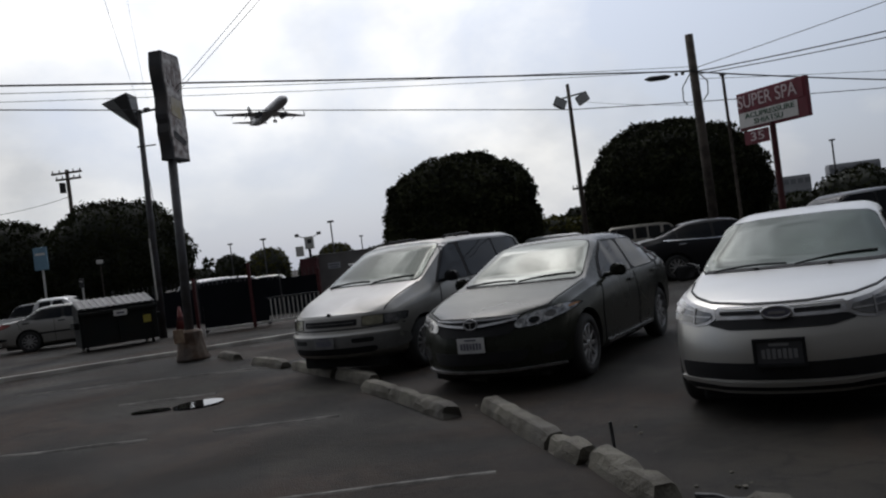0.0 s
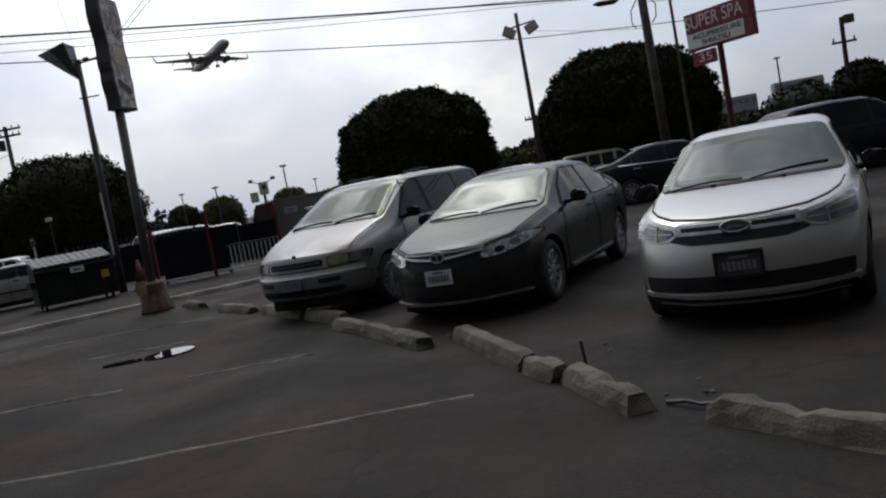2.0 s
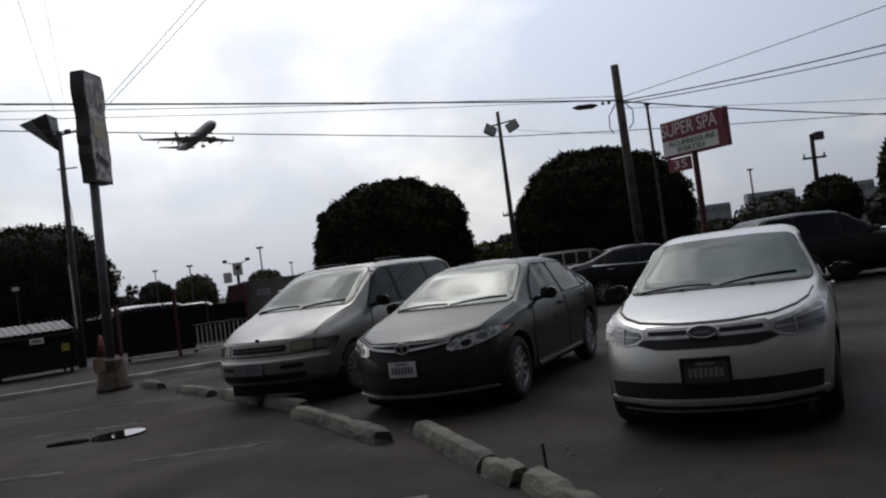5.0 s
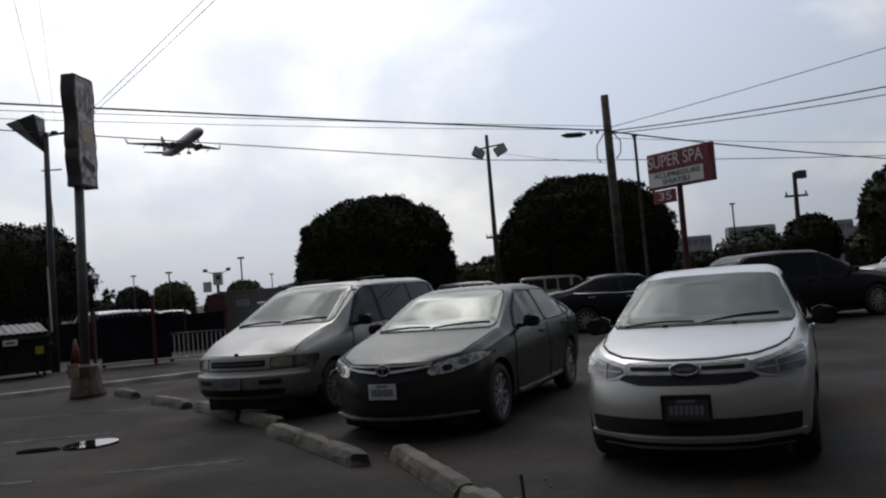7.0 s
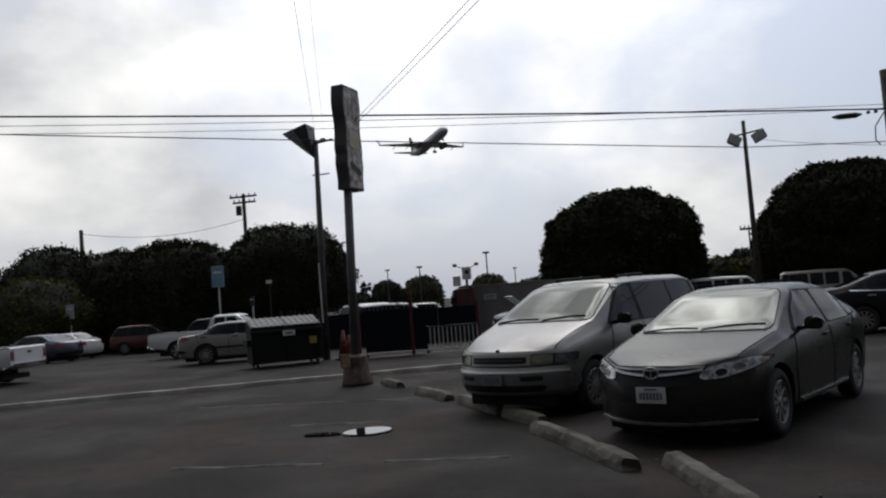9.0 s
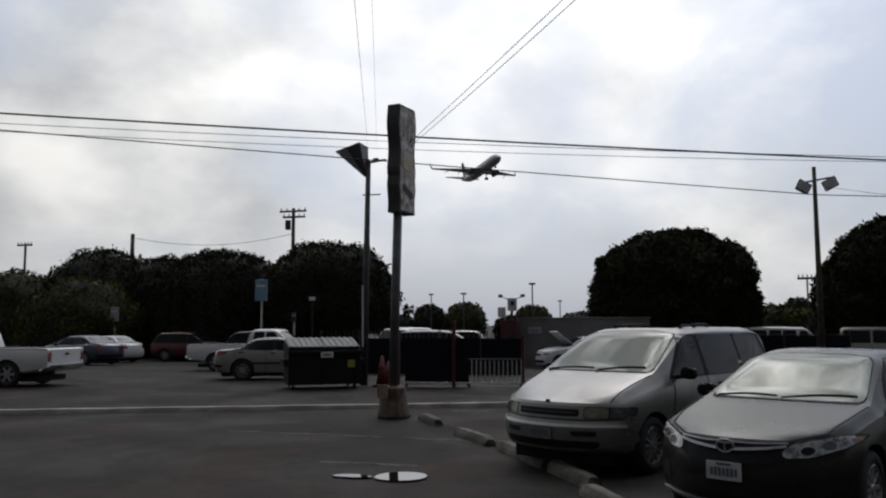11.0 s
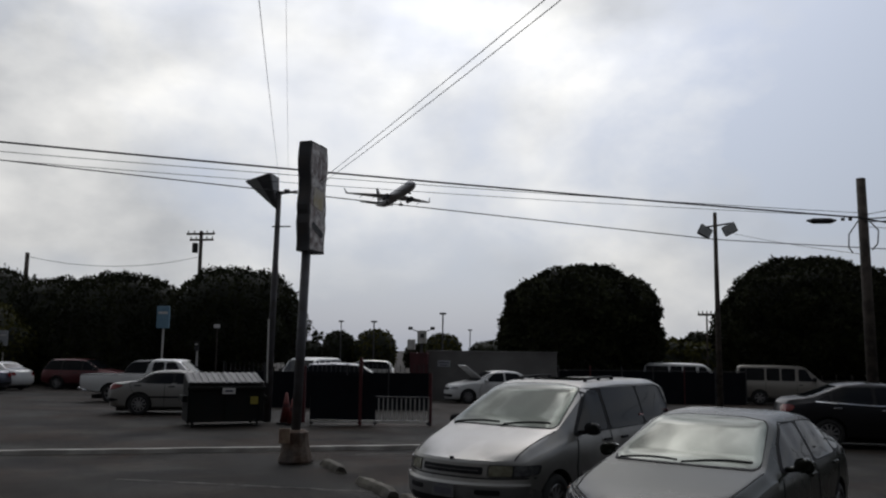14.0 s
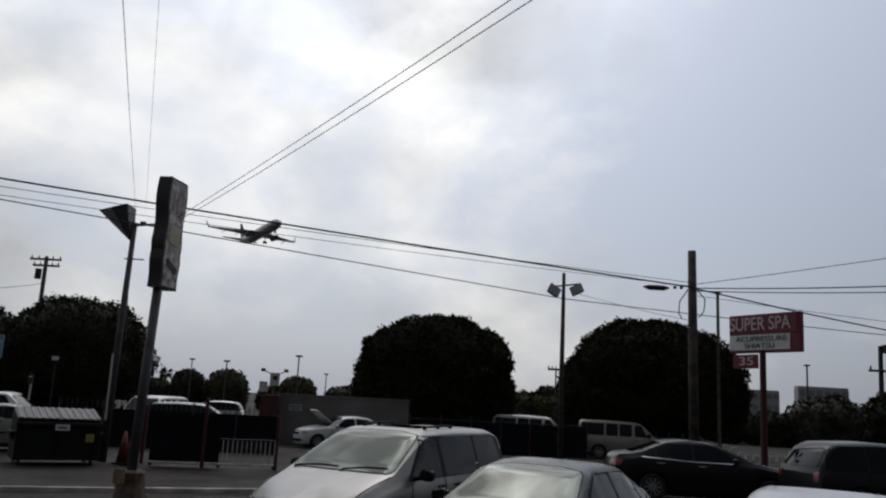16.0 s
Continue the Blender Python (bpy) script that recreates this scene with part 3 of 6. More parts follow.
def number_plate(parent, x, z, framed, dy=0.0, face="plate", ink="plate_text", label="white number plate with dark bars"):
    """Plate with plain bars where its characters are."""
    bm = B()
    box(bm, (x + 0.012, dy, z), (0.008, 0.305, 0.152), bevel=0.003)
    pl = part("number_plate", bm, M[face], parent, label)
    bm = B()
    for k in range(7):
        box(bm, (x + 0.018, dy - 0.105 + k * 0.035, z - 0.008), (0.004, 0.024, 0.07 if k % 3 else 0.062))
    part("bars", bm, M[ink], pl)
    bm = B()
    box(bm, (x + 0.018, dy, z + 0.056), (0.004, 0.13, 0.018))
    part("bar", bm, M[ink], pl)
    if framed:
        bm = B()
        for (y, zz, sy, sz) in ((0, 0.088, 0.345, 0.026), (0, -0.088, 0.345, 0.026), (-0.162, 0, 0.022, 0.20), (0.162, 0, 0.022, 0.20)):
            box(bm, (x + 0.016, dy + y, z + zz), (0.022, sy, sz), bevel=0.004)
        part("plate_frame", bm, M["trim"], pl, "black plate surround")


def handle_bar(parent, bvh, x, z, sgn, mat):
    h = bvh.ray_cast(Vector((x, 4 * sgn, z)), Vector((0, -sgn, 0)))[0]
    if h:
        bm = B()
        box(bm, h + Vector((0, sgn * 0.018, 0)), (0.19, 0.026, 0.035), bevel=0.01)
        part("door_handle", bm, mat, parent)


def put_patches(root, bvh, items):
    for name, poly, axis, mat, lift, *rest in items:
        ob = part(name, patch(bvh, poly, axis, lift), M[mat] if isinstance(mat, str) else mat, root, rest[0] if rest else "", smooth=True)
        ob.data.set_sharp_from_angle(angle=radians(35))


def vehicle(name, d, label, category, at, heading, group="", detail=2, **kw):
    """A whole vehicle at a place; heading in degrees from +x."""
    me, bvh = shell_mesh(d)
    root = thing(name, Matrix(), label, category, group)
    body = new("body", me)
    body.parent = root
    L, W = d["L"], d["W"]
    X = lambda s: L / 2 - s
    if detail > 1:
        put_patches(root, bvh, [("windscreen_seal", grown(d["screen"], 0.007), "+x", "trim", 0.003)])
    if d.get("band"):
        for ax in ("+y", "-y"):
            put_patches(root, bvh, [("window_surround", rounded([(X(a), b) for a, b in d["band"]], 1), ax, "trim", 0.003)])
    put_patches(root, bvh, [("windscreen", d["screen"], "+x", "windscreen" if detail > 1 else "glass", 0.007)])
    if d.get("rear"):
        put_patches(root, bvh, [("rear_window", d["rear"], "-x", "glass", 0.007)])
    for poly in d["sides"]:
        pl = [(X(a), b) for a, b in poly]
        for ax in ("+y", "-y"):
            put_patches(root, bvh, [("side_window", pl, ax, "glass", 0.006)])
    for ax in d["axles"]:
        for sy in (-1, 1):
            wheel(root, X(ax), sy * (W / 2 - 0.125), d["R"], d.get("spokes", 10), d.get("rim"))
    for sy in (-1, 1):
        mirror(root, X(d["mirror"][0]), sy * (d["mirror"][2] if len(d["mirror"]) > 2 else W / 2 - 0.02), d["mirror"][1], d.get("mirror_mat", d["paint"]), d.get("mirror_big", 1.0))
        for hx, hz in d.get("handles", ()):
            handle_bar(root, bvh, X(hx), hz, sy, d.get("handle_mat", d["paint"]))
    for line in d.get("seams", ()):
        pl = band([(X(a), b) for a, b in line], 0.012)
        for ax in ("+y", "-y"):
            put_patches(root, bvh, [("door_gap", pl, ax, "trim", 0.003)])
    for line, w, mat in d.get("mouldings", ()):
        pl = band([(X(a), b) for a, b in line], w)
        for ax in ("+y", "-y"):
            put_patches(root, bvh, [("side_moulding", pl, ax, mat, 0.012)])
    for nm, poly, mat, lift, both, *lb in d.get("front", ()):
        put_patches(root, bvh, [(nm, poly, "+x", mat, lift, *lb)])
        if both:
            put_patches(root, bvh, [(nm, flip(poly)[::-1], "+x", mat, lift, *lb)])
    for nm, poly, mat, lift, both, *lb in d.get("back", ()):
        put_patches(root, bvh, [(nm, poly, "-x", mat, lift, *lb)])
        if both:
            put_patches(root, bvh, [(nm, flip(poly)[::-1], "-x", mat, lift, *lb)])
    for a, b in d.get("wipers", ()):
        wiper(root, a, b, bvh)
    for nm, poly, mat, lift in d.get("above", ()):
        put_patches(root, bvh, [(nm, [(X(a), b) for a, b in poly], "+z", mat, lift)])
    bm = B()
    box(bm, (0, 0, d["R"] * 0.62), (L * 0.86, W * 0.72, 0.16), bevel=0.03)
    part("underbody", bm, M["well"], root)
    if d.get("extra"):
        d["extra"](root, bvh, X)
    root.matrix_world = pose(at[0], at[1], at[2] if len(at) > 2 else 0, 0, 0, heading)
    return root


def front_x(bvh, y, z):
    h = bvh.ray_cast(Vector((6, y, z)), Vector((-1, 0, 0)))[0]
    return h.x if h else 0.0


def badge(root, x, z, ry, rz, field, label):
    """Oval ring of round section over a dark field, facing forward."""
    bm, n, rows = B(), 28, []
    for k in range(n):
        a = 2 * math.pi * k / n
        rows.append([bm.verts.new((x + 0.011 * math.sin(b), (ry + 0.011 * math.cos(b)) * math.cos(a), z + (rz + 0.011 * math.cos(b)) * math.sin(a))) for b in np.linspace(0, 2 * math.pi, 8, endpoint=False)])
    for k in range(n):
        p, q = rows[k], rows[(k + 1) % n]
        for j in range(8):
            bm.faces.new((p[j], p[(j + 1) % 8], q[(j + 1) % 8], q[j]))
    em = part("badge", bm, M["rim"], root, label, smooth=True)
    bm = prism(B(), ring_poly(0, 0, ry, rz), 0.016, Matrix.Translation((x - 0.004, 0, z)) @ Matrix.Rotation(radians(90), 4, "Z"))
    part("badge_field", bm, M[field], em)
    return em


# silver compact saloon with a three-bar grille
def compact_extra(root, bvh, X):
    number_plate(root, front_x(bvh, 0, 0.50) + 0.012, 0.50, True, 0.0, "plate_dim", "plate_pale", "dark tinted number plate with pale bars")
    em = badge(root, front_x(bvh, 0, 0.765) + 0.03, 0.768, 0.098, 0.043, "plate_text", "oval chrome badge with dark blue field")
    part("badge_bar", box(B(), (front_x(bvh, 0, 0.765) + 0.038, 0, 0.768), (0.006, 0.11, 0.016)), M["rim"], em)
    for y in (-0.28, 0.28):
        bm = B()
        h = bvh.ray_cast(Vector((X(1.17), y, 3)), Vector((0, 0, -1)))[0]
        box(bm, h + Vector((0, 0, 0.01)), (0.03, 0.035, 0.02), bevel=0.006)
        part("washer_jet", bm, M["trim"], root)


COMPACT = dict(L=4.45, W=1.74, R=0.315, paint=M["p_silver"], spokes=8, bow=0.30, tailbow=0.14,
    top=[(0, 0.80), (0.10, 0.84), (0.5, 0.91), (1.05, 0.985), (1.25, 1.01), (2.02, 1.40), (2.4, 1.46), (2.9, 1.47), (3.3, 1.42), (3.85, 1.12), (4.05, 1.07), (4.40, 1.02), (4.45, 0.93)],
    belt=[(0, 0.76), (0.15, 0.79), (0.5, 0.84), (1.2, 0.92), (2.5, 0.95), (3.8, 0.99), (4.45, 0.90)],
    wid=[(0, 0.72), (0.2, 0.80), (0.6, 0.855), (1.2, 0.87), (3.2, 0.87), (4.0, 0.84), (4.45, 0.74)],
    roofw=[(0, 0.62), (0.5, 0.70), (1.2, 0.74), (1.6, 0.67), (2.2, 0.575), (3.0, 0.565), (3.5, 0.60), (3.9, 0.68), (4.45, 0.64)],
    bot=[(0, 0.20), (0.3, 0.18), (0.8, 0.2), (3.6, 0.21), (4.2, 0.26), (4.45, 0.32)],
    nose=[(0.18, 0.06), (0.3, 0.0), (0.58, 0.0), (0.65, 0.04), (0.80, 0.10), (0.9, 0.16)], tail=[(0.3, 0.08), (0.5, 0.0), (0.7, 0.02), (1.0, 0.1)],
    screen=rounded([(-0.755, 1.005), (0.755, 1.005), (0.60, 1.372), (0.3, 1.395), (-0.3, 1.395), (-0.60, 1.372)], 1), rear=rounded([(-0.62, 1.09), (0.62, 1.09), (0.5, 1.38), (-0.5, 1.38)], 1),
    sides=[rounded([(1.62, 0.965), (2.55, 0.97), (2.55, 1.36), (2.12, 1.35)], 1), rounded([(2.63, 0.975), (3.45, 1.0), (3.5, 1.12), (3.2, 1.34), (2.63, 1.37)], 1)],
    axles=(0.86, 3.47), mirror=(1.66, 1.0), mirror_big=1.1, mirror_mat=M["trim"], handles=((2.4, 0.86), (3.35, 0.88)),
    seams=([(1.42, 0.3), (1.38, 0.6), (1.5, 0.9)], [(2.6, 0.28), (2.6, 0.93)], [(3.4, 0.6), (3.55, 0.95)]),
    front=(("headlight", rounded([(0.43, 0.735), (0.50, 0.692), (0.60, 0.675), (0.81, 0.70), (0.81, 0.885), (0.74, 0.885), (0.58, 0.825), (0.44, 0.80)], 0, 0.006), "rim", 0.006, True, "bright headlight rim"),
           ("headlight_lens", rounded([(0.463, 0.742), (0.522, 0.713), (0.60, 0.700), (0.785, 0.722), (0.785, 0.855), (0.74, 0.858), (0.588, 0.800), (0.468, 0.776)], 0, 0.006), "lens_dark", 0.014, True, "clear headlight over a grey reflector"),
           ("headlight_bar", band([(0.47, 0.745), (0.60, 0.750), (0.79, 0.775)], 0.010), "rim", 0.020, True),
           ("headlight_bar", band([(0.59, 0.792), (0.68, 0.805), (0.79, 0.825)], 0.008), "rim", 0.020, True),
           ("headlight_bar", band([(0.605, 0.695), (0.60, 0.75), (0.595, 0.805)], 0.010), "rim", 0.021, True),
           ("upper_grille", rounded([(-0.44, 0.728), (0.44, 0.728), (0.43, 0.812), (-0.43, 0.812)], 1, 0.012), "rim", 0.004, False, "bright bar grille"),
           ("grille_slot", rounded([(0.11, 0.757), (0.40, 0.757), (0.40, 0.784), (0.11, 0.784)], 1, 0.006), "trim", 0.012, True),
           ("lower_grille", rounded([(-0.34, 0.655), (0.34, 0.655), (0.50, 0.690), (0.43, 0.727), (-0.43, 0.727), (-0.50, 0.690)], 1, 0.012), "trim", 0.005, False),
           ("air_intake", rounded([(-0.73, 0.305), (0.73, 0.305), (0.745, 0.425), (-0.745, 0.425)], 1, 0.012), "trim", 0.005, False, "black lower bumper intake"),
           ("bumper_lip", band([(-0.76, 0.296), (-0.4, 0.278), (0.0, 0.274), (0.4, 0.278), (0.76, 0.296)], 0.026), "p_silver", 0.022, False),
           ("lower_valance", rounded([(-0.74, 0.195), (0.74, 0.195), (0.75, 0.262), (-0.75, 0.262)], 1, 0.02), "trim", 0.006, False),
           ("bonnet_gap", band([(-0.735, 0.955), (-0.70, 0.910), (-0.62, 0.875), (-0.48, 0.843), (-0.2, 0.826), (0.0, 0.824), (0.2, 0.826), (0.48, 0.843), (0.62, 0.875), (0.70, 0.910), (0.735, 0.955)], 0.010), "trim", 0.003, False)),
    back=(("tail_light", rounded([(0.5, 0.78), (0.74, 0.78), (0.74, 0.95), (0.55, 0.95)], 1), "tail", 0.01, True),),
    wipers=(((-0.62, 1.005), (-0.05, 1.02)), ((0.02, 1.01), (0.62, 1.06))), extra=compact_extra)


# dark grey mid-size saloon with winged chrome grille
def saloon_extra(root, bvh, X):
    number_plate(root, front_x(bvh, 0, 0.50) + 0.006, 0.51, False)
    x = front_x(bvh, 0, 0.71) + 0.03
    em = badge(root, x, 0.712, 0.072, 0.052, "trim", "oval chrome badge")
    part("badge_bar", tube(B(), (x + 0.004, 0, 0.665), (x + 0.004, 0, 0.735), 0.009, 0.009, 8), M["rim"], em)
    part("badge_bar", tube(B(), (x + 0.004, -0.045, 0.738), (x + 0.004, 0.045, 0.738), 0.009, 0.009, 8), M["rim"], em)


SALOON = dict(L=4.80, W=1.82, R=0.33, paint=M["p_grey"], spokes=10, bow=0.40, tailbow=0.16,
    top=[(0, 0.76), (0.10, 0.80), (0.5, 0.885), (1.1, 0.985), (1.32, 1.02), (2.15, 1.40), (2.5, 1.455), (3.0, 1.465), (3.4, 1.42), (4.05, 1.15), (4.3, 1.11), (4.72, 1.06), (4.80, 0.95)],
    belt=[(0, 0.72), (0.15, 0.755), (0.5, 0.82), (1.2, 0.915), (2.5, 0.955), (4.0, 1.02), (4.8, 0.92)],
    wid=[(0, 0.74), (0.2, 0.83), (0.6, 0.89), (1.2, 0.91), (3.4, 0.91), (4.3, 0.88), (4.8, 0.76)],
    roofw=[(0, 0.62), (0.5, 0.72), (1.2, 0.78), (1.7, 0.69), (2.3, 0.60), (3.1, 0.585), (3.6, 0.62), (4.1, 0.72), (4.8, 0.66)],
    bot=[(0, 0.20), (0.3, 0.17), (0.9, 0.19), (3.8, 0.2), (4.5, 0.26), (4.8, 0.34)],
    nose=[(0.18, 0.06), (0.3, 0.0), (0.56, 0.0), (0.66, 0.03), (0.76, 0.08), (0.9, 0.16)], tail=[(0.3, 0.08), (0.5, 0.0), (0.8, 0.02), (1.05, 0.1)],
    screen=rounded([(-0.73, 1.015), (0.73, 1.015), (0.58, 1.385), (0.3, 1.415), (-0.3, 1.415), (-0.58, 1.385)], 1), rear=rounded([(-0.66, 1.12), (0.66, 1.12), (0.53, 1.38), (-0.53, 1.38)], 1),
    band=[(1.60, 0.965), (3.6, 0.985), (4.06, 1.03), (3.72, 1.235), (3.36, 1.365), (2.26, 1.385), (1.9, 1.20)],
    sides=[rounded([(1.68, 0.975), (2.72, 0.98), (2.72, 1.36), (2.28, 1.36), (1.95, 1.20)], 1), rounded([(2.80, 0.985), (3.62, 1.0), (3.62, 1.25), (3.35, 1.345), (2.80, 1.37)], 1), rounded([(3.68, 1.01), (3.98, 1.04), (3.68, 1.21)], 1)],
    axles=(0.96, 3.735), mirror=(1.80, 1.03), mirror_big=0.95, handles=((2.55, 0.87), (3.55, 0.90)), handle_mat=M["p_grey"],
    seams=([(1.48, 0.28), (1.42, 0.6), (1.55, 0.92)], [(2.76, 0.26), (2.76, 0.95)], [(3.5, 0.55), (3.72, 0.75), (3.8, 1.0)]),
    mouldings=(([(1.55, 0.275), (2.5, 0.265), (3.3, 0.275)], 0.03, "chrome"),),
    front=(("headlight", rounded([(0.40, 0.625), (0.62, 0.635), (0.86, 0.725), (0.89, 0.815), (0.74, 0.81), (0.44, 0.745)], 1), "trim", 0.005, True),
           ("headlight_lens", rounded([(0.42, 0.635), (0.62, 0.645), (0.85, 0.733), (0.875, 0.805), (0.74, 0.80), (0.45, 0.738)], 1), "lens", 0.016, True, "clear headlight with chrome reflector"),
           ("reflector_ring", ring_poly(0.585, 0.695, 0.056, 0.042, 16), "rim", 0.020, True),
           ("reflector_bowl", ring_poly(0.585, 0.695, 0.042, 0.031, 14), "glass", 0.025, True),
           ("reflector_ring", ring_poly(0.71, 0.735, 0.045, 0.034, 16), "lens_dark", 0.021, True),
           ("indicator", rounded([(0.825, 0.765), (0.87, 0.78), (0.865, 0.80), (0.825, 0.79)], 1), "amber", 0.022, True),
           ("grille", rounded([(-0.40, 0.585), (0.40, 0.585), (0.47, 0.70), (0.2, 0.735), (-0.2, 0.735), (-0.47, 0.70)], 1), "trim", 0.006, False, "black grille"),
           ("chrome_wing", band([(0.07, 0.686), (0.18, 0.694), (0.32, 0.708), (0.45, 0.728)], 0.022), "rim", 0.026, True, "chrome grille wing"),
           ("chrome_strip", band([(0.03, 0.746), (0.2, 0.744), (0.46, 0.754)], 0.014), "rim", 0.018, True),
           ("air_intake", rounded([(-0.48, 0.31), (0.48, 0.31), (0.56, 0.43), (-0.56, 0.43)], 1), "trim", 0.004, False),
           ("fog_recess", rounded([(0.62, 0.33), (0.82, 0.37), (0.82, 0.47), (0.66, 0.45)], 1), "trim", 0.004, True),
           ("bumper_lip", rounded([(-0.80, 0.225), (0.80, 0.225), (0.80, 0.25), (-0.80, 0.25)], 1), "tan_strip", 0.018, False),
           ("bonnet_gap", band([(-0.7, 0.825), (-0.44, 0.765), (0.0, 0.765), (0.44, 0.765), (0.7, 0.825)], 0.012), "trim", 0.003, False)),
    back=(("tail_light", rounded([(0.5, 0.82), (0.78, 0.82), (0.78, 0.98), (0.55, 0.98)], 1), "tail", 0.01, True),),
    above=(("bonnet_gap", band([(0.3, 0.66), (0.8, 0.74), (1.25, 0.78)], 0.012), "trim", 0.002), ("bonnet_gap", band([(0.3, -0.66), (0.8, -0.74), (1.25, -0.78)], 0.012), "trim", 0.002)),
    wipers=(((-0.64, 1.02), (-0.06, 1.035)), ((0.0, 1.025), (0.64, 1.06))), extra=saloon_extra)
M["tan_strip"] = M["rim"]


# silver nineties people carrier
def minivan_extra(root, bvh, X):
    number_plate(root, front_x(bvh, 0, 0.50) + 0.02, 0.50, False, -0.02, "plate_van", "plate_text", "dull dusty number plate with dark bars")
    bm = B()
    box(bm, (front_x(bvh, 0, 0.83) + 0.0, 0, 0.845), (0.03, 0.05, 0.035), bevel=0.01)
    part("badge", bm, M["trim"], root, "small dark badge")
    for y in (-0.5, 0.5):
        bm = B()
        for s0, s1 in zip(np.linspace(2.45, 3.25, 6), np.linspace(2.45, 3.25, 6)[1:]):
            a = bvh.ray_cast(Vector((X(s0), y, 4)), Vector((0, 0, -1)))[0]
            b = bvh.ray_cast(Vector((X(s1), y, 4)), Vector((0, 0, -1)))[0]
            tube(bm, a + Vector((0, 0, 0.035)), b + Vector((0, 0, 0.035)), 0.017, 0.017, 8)
        for s0 in (2.45, 2.85, 3.25):
            a = bvh.ray_cast(Vector((X(s0), y, 4)), Vector((0, 0, -1)))[0]
            box(bm, a + Vector((0, 0, 0.015)), (0.07, 0.03, 0.05), bevel=0.008)
        part("roof_rail", bm, M["trim"], root, "black roof rail")


